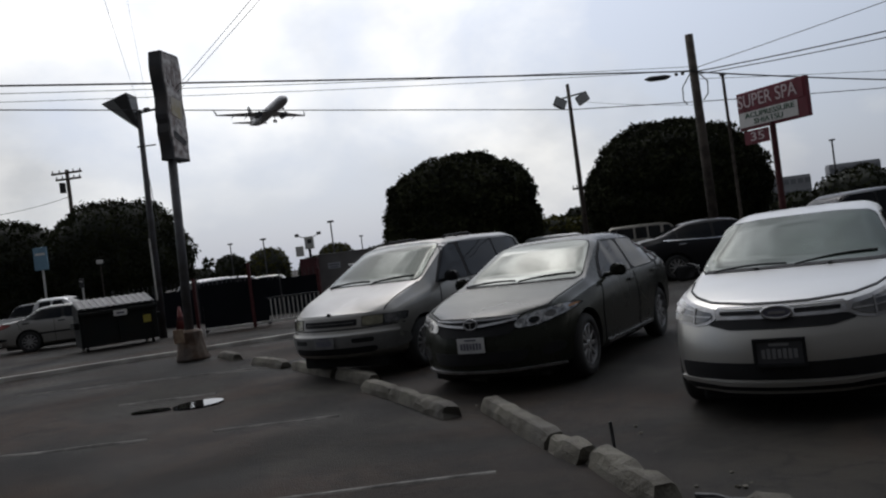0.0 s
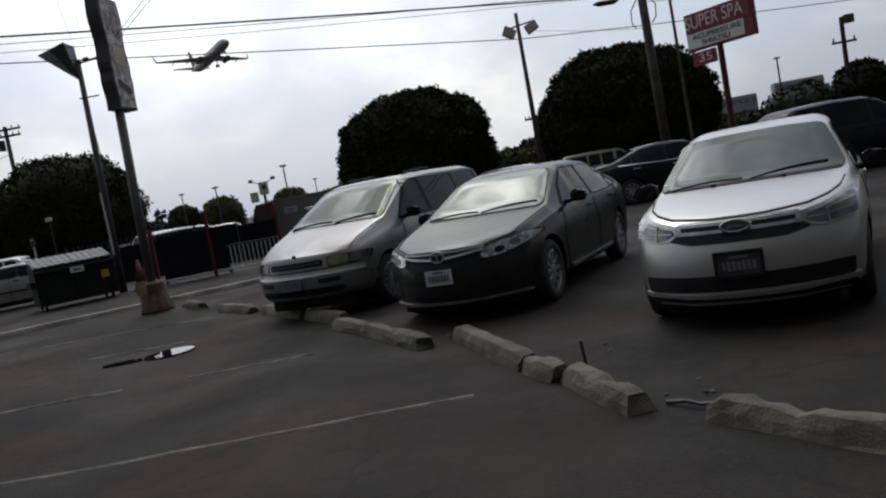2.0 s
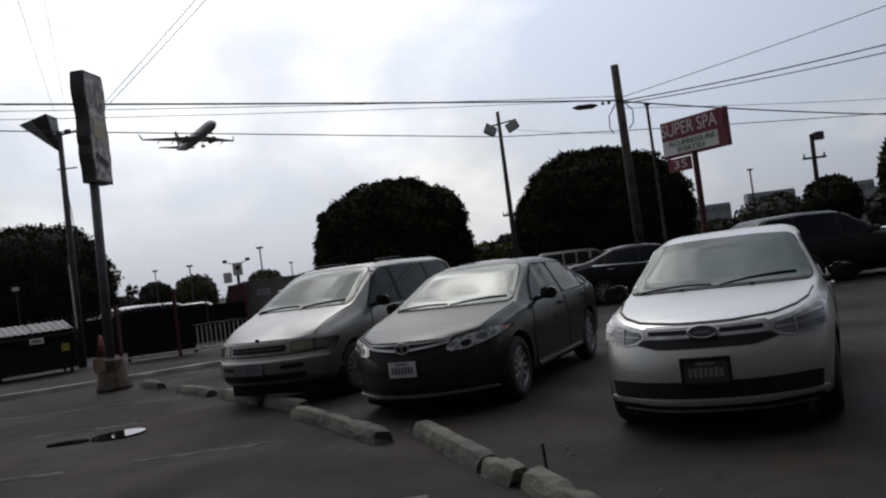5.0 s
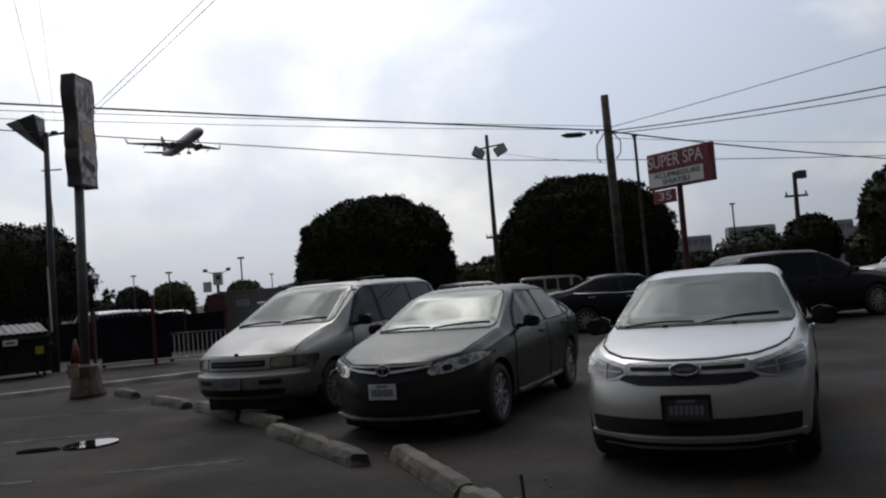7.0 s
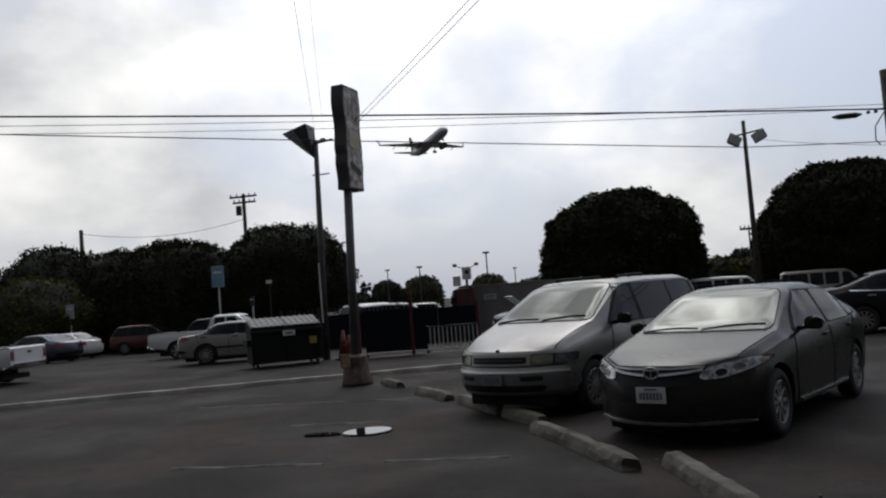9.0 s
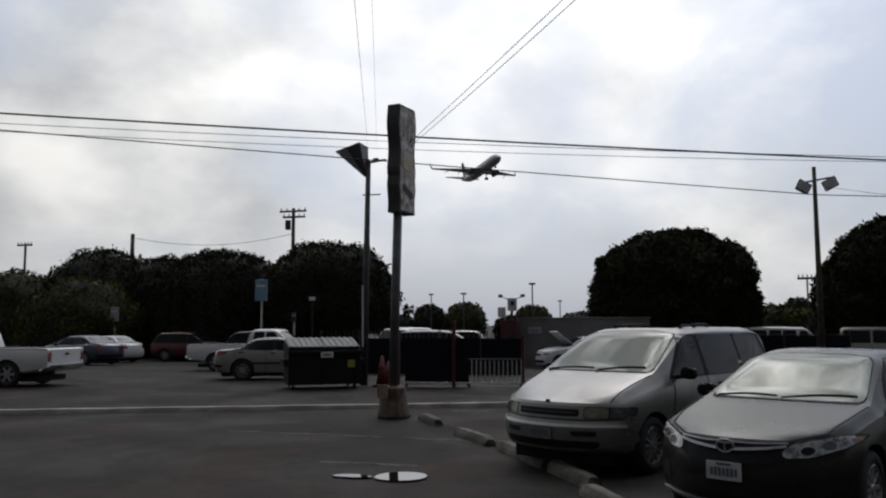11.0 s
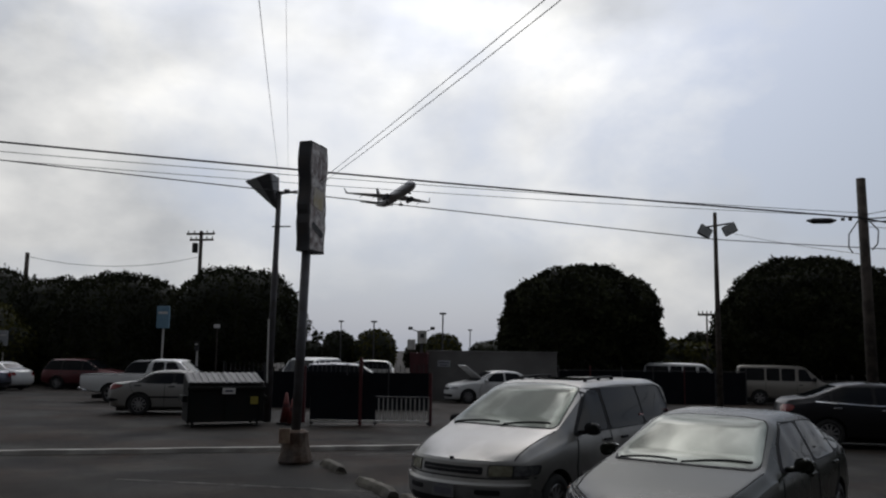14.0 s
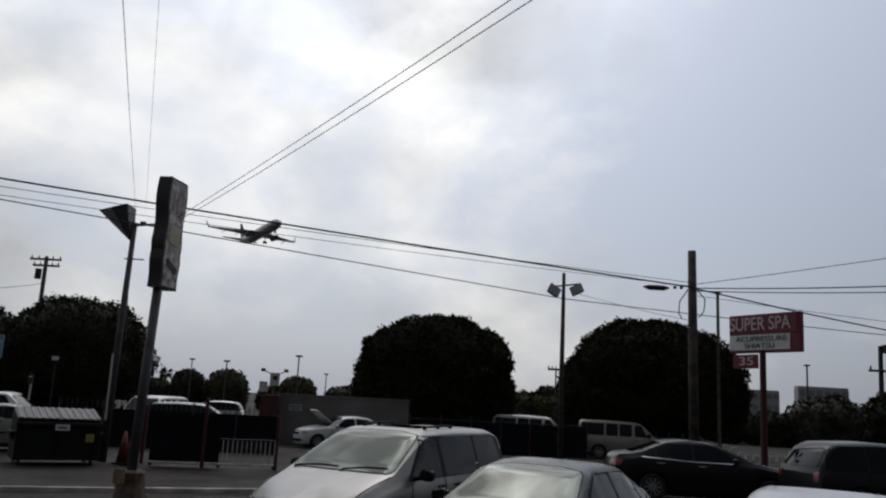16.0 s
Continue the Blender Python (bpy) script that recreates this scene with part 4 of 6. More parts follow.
MINIVAN = dict(L=4.82, W=1.87, R=0.33, paint=M["p_quest"], spokes=12, bow=0.30, tailbow=0.10,
    top=[(0, 0.83), (0.10, 0.87), (0.45, 0.98), (1.0, 1.12), (1.15, 1.165), (1.98, 1.60), (2.25, 1.675), (3.0, 1.70), (4.3, 1.69), (4.58, 1.62), (4.78, 1.15), (4.82, 0.98)],
    belt=[(0, 0.79), (0.15, 0.82), (0.5, 0.89), (1.2, 1.0), (2.4, 1.04), (4.4, 1.06), (4.82, 0.95)],
    wid=[(0, 0.78), (0.2, 0.86), (0.6, 0.92), (1.2, 0.935), (4.0, 0.935), (4.6, 0.91), (4.82, 0.86)],
    roofw=[(0, 0.66), (0.5, 0.74), (1.15, 0.78), (1.6, 0.74), (2.2, 0.66), (3.5, 0.66), (4.4, 0.66), (4.7, 0.76), (4.82, 0.8)],
    bot=[(0, 0.30), (0.3, 0.24), (0.9, 0.24), (3.9, 0.25), (4.5, 0.3), (4.82, 0.36)],
    nose=[(0.25, 0.10), (0.36, 0.02), (0.45, 0.0), (0.60, 0.0), (0.64, 0.06), (0.8, 0.09), (1.0, 0.22)], tail=[(0.3, 0.05), (0.5, 0.0), (0.9, 0.03), (1.6, 0.12)],
    screen=rounded([(-0.77, 1.15), (0.77, 1.15), (0.64, 1.60), (0.3, 1.64), (-0.3, 1.64), (-0.64, 1.60)], 1), rear=rounded([(-0.68, 1.12), (0.68, 1.12), (0.58, 1.55), (-0.58, 1.55)], 1),
    band=[(1.42, 1.06), (4.60, 1.08), (4.40, 1.60), (2.0, 1.60)],
    sides=[rounded([(1.50, 1.08), (2.35, 1.08), (2.35, 1.58), (2.05, 1.57)], 1), rounded([(2.45, 1.08), (3.5, 1.08), (3.5, 1.60), (2.45, 1.60)], 1), rounded([(3.56, 1.08), (4.52, 1.10), (4.36, 1.58), (3.56, 1.60)], 1)],
    axles=(0.95, 3.80), mirror=(1.62, 1.13), mirror_big=1.0, mirror_mat=M["trim"], handles=((2.25, 0.96), (2.75, 0.96)), handle_mat=M["trim"],
    seams=([(1.45, 0.34), (1.4, 0.7), (1.5, 1.04)], [(2.4, 0.32), (2.4, 1.06)], [(3.53, 0.5), (3.53, 1.05)]),
    mouldings=(([(1.5, 0.60), (2.5, 0.60), (3.3, 0.60)], 0.05, "p_tan"),),
    front=(("headlight", rounded([(0.465, 0.662), (0.80, 0.665), (0.89, 0.69), (0.89, 0.79), (0.465, 0.795)], 1, 0.012), "trim", 0.004, True),
           ("headlight_lens", rounded([(0.475, 0.670), (0.70, 0.673), (0.70, 0.786), (0.475, 0.786)], 1, 0.012), "lens_old", 0.016, True, "yellowed plastic headlight"),
           ("side_lamp", rounded([(0.715, 0.673), (0.80, 0.675), (0.88, 0.70), (0.88, 0.78), (0.715, 0.786)], 1, 0.012), "lens_dark", 0.016, True),
           ("grille", rounded([(-0.46, 0.665), (0.46, 0.665), (0.46, 0.785), (-0.46, 0.785)], 1, 0.012), "p_tan", 0.008, False, "body-coloured grille surround"),
           ("grille_slot", rounded([(-0.41, 0.685), (0.41, 0.685), (0.41, 0.765), (-0.41, 0.765)], 1, 0.012), "trim", 0.016, False),
           ("grille_slat", band([(-0.37, 0.725), (0.37, 0.725)], 0.008), "bumper_grey", 0.024, False),
           ("bumper_cover", rounded([(-0.89, 0.36), (0.89, 0.36), (0.90, 0.555), (-0.90, 0.555)], 1), "bumper_grey", 0.004, False, "faded grey lower bumper cover"),
           ("bumper_gap", band([(-0.88, 0.655), (-0.5, 0.645), (0.5, 0.645), (0.88, 0.655)], 0.014), "trim", 0.004, False),
           ("bumper_strip", band([(-0.86, 0.585), (0.0, 0.58), (0.86, 0.585)], 0.03), "p_tan", 0.014, False),
           ("bumper_vent", rounded([(0.36, 0.475), (0.62, 0.475), (0.62, 0.53), (0.36, 0.53)], 1, 0.012), "trim", 0.012, True),
           ("lower_valance", rounded([(-0.62, 0.34), (0.62, 0.34), (0.66, 0.42), (-0.66, 0.42)], 1), "trim", 0.010, False)),
    back=(("tail_light", rounded([(0.72, 0.75), (0.86, 0.75), (0.84, 1.25), (0.74, 1.25)], 1), "tail", 0.01, True),),
    above=(("bonnet_gap", band([(0.35, 0.70), (0.8, 0.75), (1.1, 0.79)], 0.012), "trim", 0.002), ("bonnet_gap", band([(0.35, -0.70), (0.8, -0.75), (1.1, -0.79)], 0.012), "trim", 0.002),
           ("sunroof", rounded([(2.5, -0.36), (3.0, -0.36), (3.0, 0.36), (2.5, 0.36)], 1), "glass", 0.006)),
    wipers=(((-0.66, 1.155), (-0.04, 1.18)), ((0.06, 1.16), (0.66, 1.20))), extra=minivan_extra)

vehicle("saloon_car", SALOON, "dark grey four-door saloon parked nose to concrete wheel stops", "car", (1.369, 11.46), 243.0)
vehicle("compact_car", COMPACT, "silver compact car with oval chrome badge parked on asphalt", "car", (3.469, 8.887), 243.0)
vehicle("minivan", MINIVAN, "dusty silver nineties minivan with yellowed headlights", "minivan", (-0.524, 13.70), 243.0)


# ---- ground ----
def fall(y):
    """The far lot lies a little lower."""
    return -0.018 * min(20.0, max(0.0, y - 26.0))


def ground():
    vs, fs, n = [], [], 44
    xs = np.concatenate([[-1500, -500, -160, -70], np.linspace(-40, 30, n), [60, 150, 500, 1500]])
    ys = np.concatenate([[-1500, -300, -60, -15], np.linspace(-4, 50, n), [90, 200, 600, 3000]])
    for y in ys:
        for x in xs:
            near = max(0.0, 1 - max(abs(x) / 40, abs(y - 20) / 34))
            vs.append((x, y, 0.012 * noise.noise((x * 0.23, y * 0.23, 0)) * min(1, near * 4) - 0.008 + fall(y)))
    w = len(xs)
    for j in range(len(ys) - 1):
        for i in range(w - 1):
            fs.append((j * w + i, j * w + i + 1, (j + 1) * w + i + 1, (j + 1) * w + i))
    return tagged(raw("ground", vs, fs, M["asphalt"], smooth=True), "dark stained worn asphalt parking lot", "ground", kind="structure")


ground()


def strip(name, a, b, w, z0, z1, mat, label, category, step=0.6, rough=0.008, seed=1, kind="structure"):
    """A long low bar on the ground with an uneven edge."""
    a, b = Vector((*a, 0)), Vector((*b, 0))
    d = (b - a).normalized()
    nrm = Vector((-d.y, d.x, 0))
    n = max(2, int((b - a).length / step))
    vs, fs = [], []
    for i in range(n + 1):
        p = a.lerp(b, i / n)
        j = [rough * noise.noise((p.x * 2.1 + k * 7, p.y * 2.1, seed)) for k in range(3)]
        for off, z in ((-w / 2 + j[0], z0), (-w / 2 + 0.02 + j[0], z1 + j[2] * 0.5), (w / 2 - 0.02 + j[1], z1 + j[2] * 0.5), (w / 2 + j[1], z0)):
            q = p + nrm * off
            vs.append((q.x, q.y, z))
    for i in range(n):
        for k in range(3):
            fs.append((i * 4 + k, i * 4 + k + 1, i * 4 + 5 + k, i * 4 + 4 + k))
    fs += [(0, 3, 2, 1), tuple(n * 4 + k for k in range(4))]
    return tagged(raw(name, vs, fs, mat), label, category, kind=kind)


strip("kerb", (-34, 6.2), (-1.2, 20.6), 0.20, -0.03, 0.08, M["kerb"], "low pale concrete kerb between two lots", "kerb", 0.5, 0.02)
for k, (a, b) in enumerate((((-2.9, 6.42), (0.42, 6.52)), ((-4.7, 9.08), (-3.0, 9.1)), ((-2.35, 9.14), (-1.1, 9.2)), ((-7.3, 14.2), (-3.1, 14.1)), ((-4.5, 11.75), (-3.2, 11.8)), ((-4.6, 18.3), (-3.0, 18.7)))):
    strip("painted_line", a, b, 0.07, -0.01, 0.006, M["line"], "worn white painted parking line", "line", 0.12, 0.02, k)


# unseen building added behind, closing the lot and darkening car fronts and near ground
south = thing("wall_south", Matrix(), "unseen plain stucco building side added behind the lot to shade it", "wall", kind="structure")
part("wall", box(B(), (2, -3.2, 3.4), (46, 0.5, 7.0), Matrix(), 0.03), M["stucco"], south)
part("parapet", box(B(), (2, -3.2, 6.95), (46.2, 0.7, 0.2), Matrix(), 0.03), M["stucco"], south)
part("eave", box(B(), (2, -2.3, 3.6), (46, 1.6, 0.18), Matrix(), 0.03), M["stucco"], south)


# ---- wheel stops ----
def wheel_stop(a, b, seed, label, h=0.13, w=0.2, broken=0.0):
    a, b = Vector((*a, 0)), Vector((*b, 0))
    L = (b - a).length
    n = max(3, int(L / 0.10))
    prof = [(-w / 2, 0), (-w / 2 + 0.012, h * 0.45), (-w * 0.30, h * 0.93), (-w * 0.2, h), (w * 0.2, h), (w * 0.30, h * 0.93), (w / 2 - 0.012, h * 0.45), (w / 2, 0)]
    vs, fs, k = [], [], len(prof)
    for i in range(n + 1):
        f = i / n
        x = (f - 0.5) * L
        end = min(1.0, min(f, 1 - f) * L / 0.05)
        for y, z in prof:
            j = noise.noise_vector((x * 9 + seed * 13, y * 9, z * 9)) * 0.016
            worn = broken * max(0.0, noise.noise((x * 5 + seed * 3, y * 6, z * 6 + seed)) - 0.05) * 0.10
            if f in (0.0, 1.0):
                x2 = x + noise.noise((y * 30 + seed, z * 30, f * 5)) * 0.045 * (1 + broken)
            else:
                x2 = x
            zz = max(0.0, z * (0.86 + 0.14 * end) + (j.z - worn if z > 0 else 0))
            vs.append((x2 + j.x, y * (0.92 + 0.08 * end) + j.y, zz))
    for i in range(n):
        for q in range(k - 1):
            fs.append((i * k + q, i * k + q + 1, (i + 1) * k + q + 1, (i + 1) * k + q))
    fs += [tuple(range(k))[::-1], tuple(n * k + q for q in range(k))]
    ob = raw("wheel_stop", vs, fs, M["concrete"])
    c, d = (a + b) / 2, b - a
    ob.matrix_world = pose(c.x, c.y, -0.004, 0, 0, math.degrees(math.atan2(d.y, d.x)))
    return tagged(ob, label, "wheel stop", "wheel stops along the bays")


wheel_stop((0.40, 8.66), (0.86, 6.98), 1, "long weathered concrete wheel stop on the asphalt")
wheel_stop((0.875, 6.94), (1.02, 6.52), 2, "broken stub of a concrete wheel stop", broken=1.0)
wheel_stop((1.08, 6.50), (1.33, 5.52), 3, "crumbling concrete wheel stop with a dark steel pin", broken=1.0)
wheel_stop((1.66, 5.26), (2.42, 4.05), 4, "crumbling concrete wheel stop with a broken end", broken=1.0)
wheel_stop((-1.0, 10.60), (-0.62, 9.88), 5, "short piece of a concrete wheel stop")
wheel_stop((-0.59, 9.84), (0.06, 8.45), 6, "weathered concrete wheel stop with a chipped end", broken=0.7)
wheel_stop((-1.56, 11.90), (-0.98, 10.95), 7, "concrete wheel stop in front of the minivan's bumper")
wheel_stop((-2.50, 13.45), (-1.64, 12.02), 8, "shaded concrete wheel stop beside the minivan")
wheel_stop((-3.52, 14.82), (-2.74, 13.70), 9, "weathered concrete wheel stop by the kerb", broken=0.5)
wheel_stop((-0.1, 10.9), (0.45, 10.2), 10, "concrete wheel stop under the grey saloon")
wheel_stop((-4.70, 16.65), (-4.12, 15.75), 11, "broken lump of concrete wheel stop by the sign footing", broken=1.0)
bm = tube(B(), (1.23, 6.70, -0.02), (1.22, 6.71, 0.20), 0.012, 0.012, 8)
tagged(part("steel_pin", bm, M["dark_metal"]), "dark steel pin standing in the asphalt beside a wheel stop", "pin")


def puddle(c, pts, label):
    """A still film of water, a little domed at its rim."""
    out = rounded(pts, 2, 0.12)
    n = len(out)
    vs = [(c[0] + x, c[1] + y, 0.016) for x, y in out] + [(c[0] + x * 1.03, c[1] + y * 1.03, -0.03) for x, y in out]
    fs = [tuple(range(n))] + [(k, n + k, n + (k + 1) % n, (k + 1) % n) for k in range(n)]
    return tagged(raw("puddle", vs, fs, M["water"]), label, "puddle", kind="structure")


puddle((-3.22, 10.98), [(-0.20, -0.22), (0.10, -0.28), (0.32, -0.16), (0.38, 0.12), (0.18, 0.32), (-0.10, 0.26), (-0.24, 0.05)], "shallow puddle reflecting the sky")
puddle((-3.70, 10.88), [(-0.26, -0.09), (0.10, -0.10), (0.30, 0.0), (0.02, 0.12), (-0.2, 0.05)], "small shallow puddle on asphalt")


# loose bits round the broken wheel stops
rng = np.random.default_rng(5)
for k in range(20):
    f = rng.random()
    x, y = 0.3 + 1.9 * f + rng.normal() * 0.22, 8.6 - 3.6 * f + rng.normal() * 0.3
    q = 0.006 + 0.016 * rng.random() ** 2
    bm = B()
    bmesh.ops.create_icosphere(bm, subdivisions=1, radius=q)
    for v in bm.verts:
        v.co = v.co + noise.noise_vector(v.co * 40 + Vector((k, 0, 0))) * q * 0.6
        v.co.z *= 0.6
    ob = part("rubble", bm, M["concrete"])
    ob.location = (x, y, q * 0.3)
    tagged(ob, "small loose lump of broken concrete on asphalt", "rubble", "rubble by the wheel stops")
bm = B()
for a, b in zip(((1.49, 5.60, 0.01), (1.57, 5.50, 0.03), (1.64, 5.42, 0.02)), ((1.57, 5.50, 0.03), (1.64, 5.42, 0.02), (1.72, 5.30, 0.05))):
    tube(bm, a, b, 0.014, 0.012, 6)
tagged(part("bent_rod", bm, M["dark_metal"]), "dark bent steel rod lying on asphalt", "rod")


# ---- tall old sign ----
def old_sign():
    root = thing("pole_sign", Matrix(), "tall old sign cabinet with peeling face on a grey steel pole", "sign")
    bm = tube(B(), (-5.33, 16.80, 0.3), (-5.24, 16.80, 3.95), 0.088, 0.085, 16)
    part("pole", bm, M["pole_grey"], root, smooth=True)
    bm = B()
    prof = [(0.30, 0.0), (0.325, 0.05), (0.30, 0.16), (0.25, 0.36), (0.24, 0.56), (0.17, 0.60), (0.0, 0.60)]
    n, rows = 14, []
    for r, z in prof:
        rows.append([bm.verts.new((-5.32 + (r + 0.055 * noise.noise((z * 5, k * 1.7, 2))) * math.cos(6.2832 * k / n), 16.80 + (r + 0.055 * noise.noise((z * 5, k * 1.7, 5))) * math.sin(6.2832 * k / n), z - 0.01)) for k in range(n)])
    for a, b in zip(rows, rows[1:]):
        for k in range(n):
            bm.faces.new((a[k], a[(k + 1) % n], b[(k + 1) % n], b[k]))
    part("footing", bm, M["rusty"], root, "chipped rust-stained concrete footing")
    # cabinet with wavy edges
    z0, z1, wid, dep = 3.88, 5.98, 0.70, 0.25
    m = Matrix.Translation((-5.28, 16.63, 0)) @ Matrix.Rotation(radians(81.5), 4, "Z")

    def wave(z):
        f = (z - z0) / (z1 - z0)
        return 0.032 * math.sin(f * 12.5 + 0.6) + 0.045 * math.exp(-((f - 0.33) / 0.05) ** 2)

    zs = np.linspace(z0, z1, 25)
    poly = [(wave(z), z) for z in zs] + [(wid - wave(z), z) for z in zs[::-1]]
    bm = prism(B(), poly, dep, m)
    part("cabinet", bm, M["sign_edge"], root, "dark wavy-edged sheet metal cabinet")
    for sg in (-1, 1):
        bm = prism(B(), [(x + (0.05 if x < wid / 2 else -0.05), z + (0.04 if z < 5 else -0.04)) for x, z in poly], 0.02, m @ Matrix.Translation((0, sg * (dep / 2 + 0.004), 0)))
        face = part("sign_face", bm, M["sign_face"], root, "faded peeling sign face")
        bm = prism(B(), rounded([(0.14, 4.75), (0.53, 4.68), (0.58, 5.05), (0.17, 5.12)], 2), 0.012, m @ Matrix.Translation((0, sg * (dep / 2 + 0.016), 0)))
        part("yellow_patch", bm, M["sign_yellow"], face)
        bm = prism(B(), rounded([(0.12, 4.32), (0.55, 4.16), (0.59, 4.28), (0.14, 4.46)], 1), 0.012, m @ Matrix.Translation((0, sg * (dep / 2 + 0.016), 0)))
        part("dark_bar", bm, M["sign_black"], face)
        for k in range(3):
            bm = prism(B(), rounded([(0.11 + 0.17 * k, 5.38 - 0.06 * k), (0.22 + 0.17 * k, 5.32), (0.24 + 0.17 * k, 5.62 + 0.07 * k), (0.15 + 0.17 * k, 5.75)], 1), 0.010, m @ Matrix.Translation((0, sg * (dep / 2 + 0.016), 0)))
            part("painted_shape", bm, M["sign_streak"], face)
    bm = box(B(), (0.58, 0, 5.98), (0.22, 0.18, 0.06), m, 0.01)
    part("top_bracket", bm, M["sign_edge"], root)


old_sign()

bm = box(B(), (-5.42, 16.48, 0.50), (0.2, 0.03, 0.26), Matrix(), 0.006)
tagged(part("board", bm, M["cardboard"]), "small stained board leaning on the sign footing", "board")


# ---- flood lamps on poles ----
def flood_pole():
    root = thing("flood_lamp_pole", Matrix(), "tall grey pole with one large wedge-shaped flood lamp", "street lamp")
    part("pole", tube(B(), (-9.07, 24.75, -0.02), (-8.87, 24.5, 6.55), 0.115, 0.07, 14), M["pole_grey"], root, smooth=True)
    bm = tube(B(), (-9.0, 24.5, 6.52), (-8.3, 24.45, 6.58), 0.035, 0.035, 8)
    box(bm, (-8.62, 24.47, 6.60), (0.16, 0.10, 0.10), Matrix(), 0.02)
    box(bm, (-8.87, 24.5, 6.53), (0.12, 0.12, 0.16), Matrix(), 0.02)
    part("arm", bm, M["dark_metal"], root)
    bm = B()
    apex = [(-8.93, 24.44, 6.06), (-8.86, 24.58, 6.06)]
    rim = [(-9.80, 24.15, 6.86), (-9.02, 24.15, 7.10), (-9.02, 24.85, 7.10), (-9.80, 24.85, 6.86)]
    va, vr = [bm.verts.new(p) for p in apex], [bm.verts.new(p) for p in rim]
    for f in ((va[0], vr[0], vr[1]), (va[1], vr[2], vr[3]), (va[0], vr[1], vr[2], va[1]), (va[0], va[1], vr[3], vr[0]), (vr[0], vr[3], vr[2], vr[1])):
        bm.faces.new(f)
    bmesh.ops.bevel(bm, geom=bm.edges[:], offset=0.02, segments=1, affect="EDGES")
    head = part("lamp_head", bm, M["lamp_body"], root, "dark wedge-shaped lamp hood")
    bm = B()
    bm.faces.new([bm.verts.new(p) for p in ((-9.74, 24.13, 6.82), (-9.42, 24.13, 6.92), (-8.95, 24.4, 6.12))])
    bmesh.ops.solidify(bm, geom=bm.faces[:], thickness=0.012)
    part("side_panel", bm, M["lamp_glass"], head, "pale side panel")
    bm = tube(B(), (-9.0, 24.4, 5.55), (-8.45, 24.4, 5.55), 0.02, 0.02, 6)
    part("step", bm, M["dark_metal"], root)
    bm = tube(B(), (-9.02, 24.52, 1.1), (-9.03, 24.50, 2.9), 0.025, 0.025, 6)
    part("conduit", bm, M["white_steel"], root, "white conduit")


flood_pole()


def twin_flood(x, y, h, base_x, base_y, label):
    root = thing("flood_lamp_pole", Matrix(), label, "street lamp")
    part("pole", tube(B(), (base_x, base_y, -0.02), (x, y, h), 0.11, 0.06, 14), M["wood"], root, smooth=True)
    d = Vector((0.95, 0.30, 0)).normalized()
    c = Vector((x, y, h - 0.42))
    part("crossarm", tube(B(), c - d * 0.42 - Vector((0, 0, 0.1)), c + d * 0.55 + Vector((0, 0, 0.08)), 0.03, 0.03, 8), M["dark_metal"], root)
    for s, a, dz in ((-0.42, 20, -0.24), (0.55, -25, -0.14)):
        p = c + d * s + Vector((0, 0, dz))
        m = Matrix.Translation(p) @ Matrix.Rotation(radians(a), 4, "Z") @ Matrix.Rotation(radians(28 if s < 0 else -24), 4, "Y")
        bm = B()
        r = bmesh.ops.create_cube(bm, size=1.0, matrix=m @ Matrix.Diagonal((0.48, 0.30, 0.36, 1)))
        for v in r["verts"]:
            loc = m.inverted() @ v.co
            if loc.y > 0:
                v.co = m @ Vector((loc.x * 0.55, loc.y, loc.z * 0.6))
        bmesh.ops.bevel(bm, geom=bm.edges[:], offset=0.02, segments=2, affect="EDGES")
        hd = part("lamp_head", bm, M["lamp_body"], root, "square flood lamp housing")
        part("lamp_lens", box(B(), (0, -0.155, 0), (0.42, 0.012, 0.30), m, 0.004), M["lamp_glass"], hd, "pale glass lens")
        part("bracket", tube(B(), c + d * s, p, 0.02, 0.02, 6), M["dark_metal"], root)


twin_flood(4.15, 30.5, 6.78, 4.17, 30.5, "dark pole with two square flood lamps on a crossarm")


# ---- utility poles and cables ----
def utility_pole():
    root = thing("utility_pole", Matrix(), "plain dark wooden utility pole carrying cables", "utility pole")
    part("pole", tube(B(), (7.07, 24.8, -0.02), (7.0, 24.8, 6.68), 0.15, 0.115, 14), M["wood"], root, smooth=True)
    bm = B()
    pts = [Vector((6.86 + 0.0, 24.7, 5.55)), Vector((6.62, 24.68, 5.2)), Vector((6.60, 24.68, 4.85)), Vector((6.70, 24.68, 4.7))]
    for a, b in zip(pts, pts[1:]):
        tube(bm, a, b, 0.016, 0.016, 6)
    part("cable_loop", bm, M["cable"], root)
    bm = B()
    pts = [Vector((7.12, 24.7, 5.55)), Vector((7.33, 24.68, 5.3)), Vector((7.30, 24.68, 4.95)), Vector((7.16, 24.68, 4.78))]
    for a, b in zip(pts, pts[1:]):
        tube(bm, a, b, 0.016, 0.016, 6)
    part("cable_loop", bm, M["cable"], root)
    bm = tube(B(), (6.2, 24.72, 5.56), (5.75, 24.70, 5.56), 0.075, 0.075, 10)
    tube(bm, (6.34, 24.72, 5.57), (6.2, 24.72, 5.56), 0.02, 0.07, 8)
    tube(bm, (5.75, 24.70, 5.56), (5.6, 24.70, 5.57), 0.07, 0.02, 8)
    part("splice_case", bm, M["cable"], root, "black cable splice case")
    for x in (6.5, 6.68):
        part("clamp", box(B(), (x, 24.73, 5.6), (0.09, 0.06, 0.08), Matrix(), 0.015), M["dark_metal"], root)


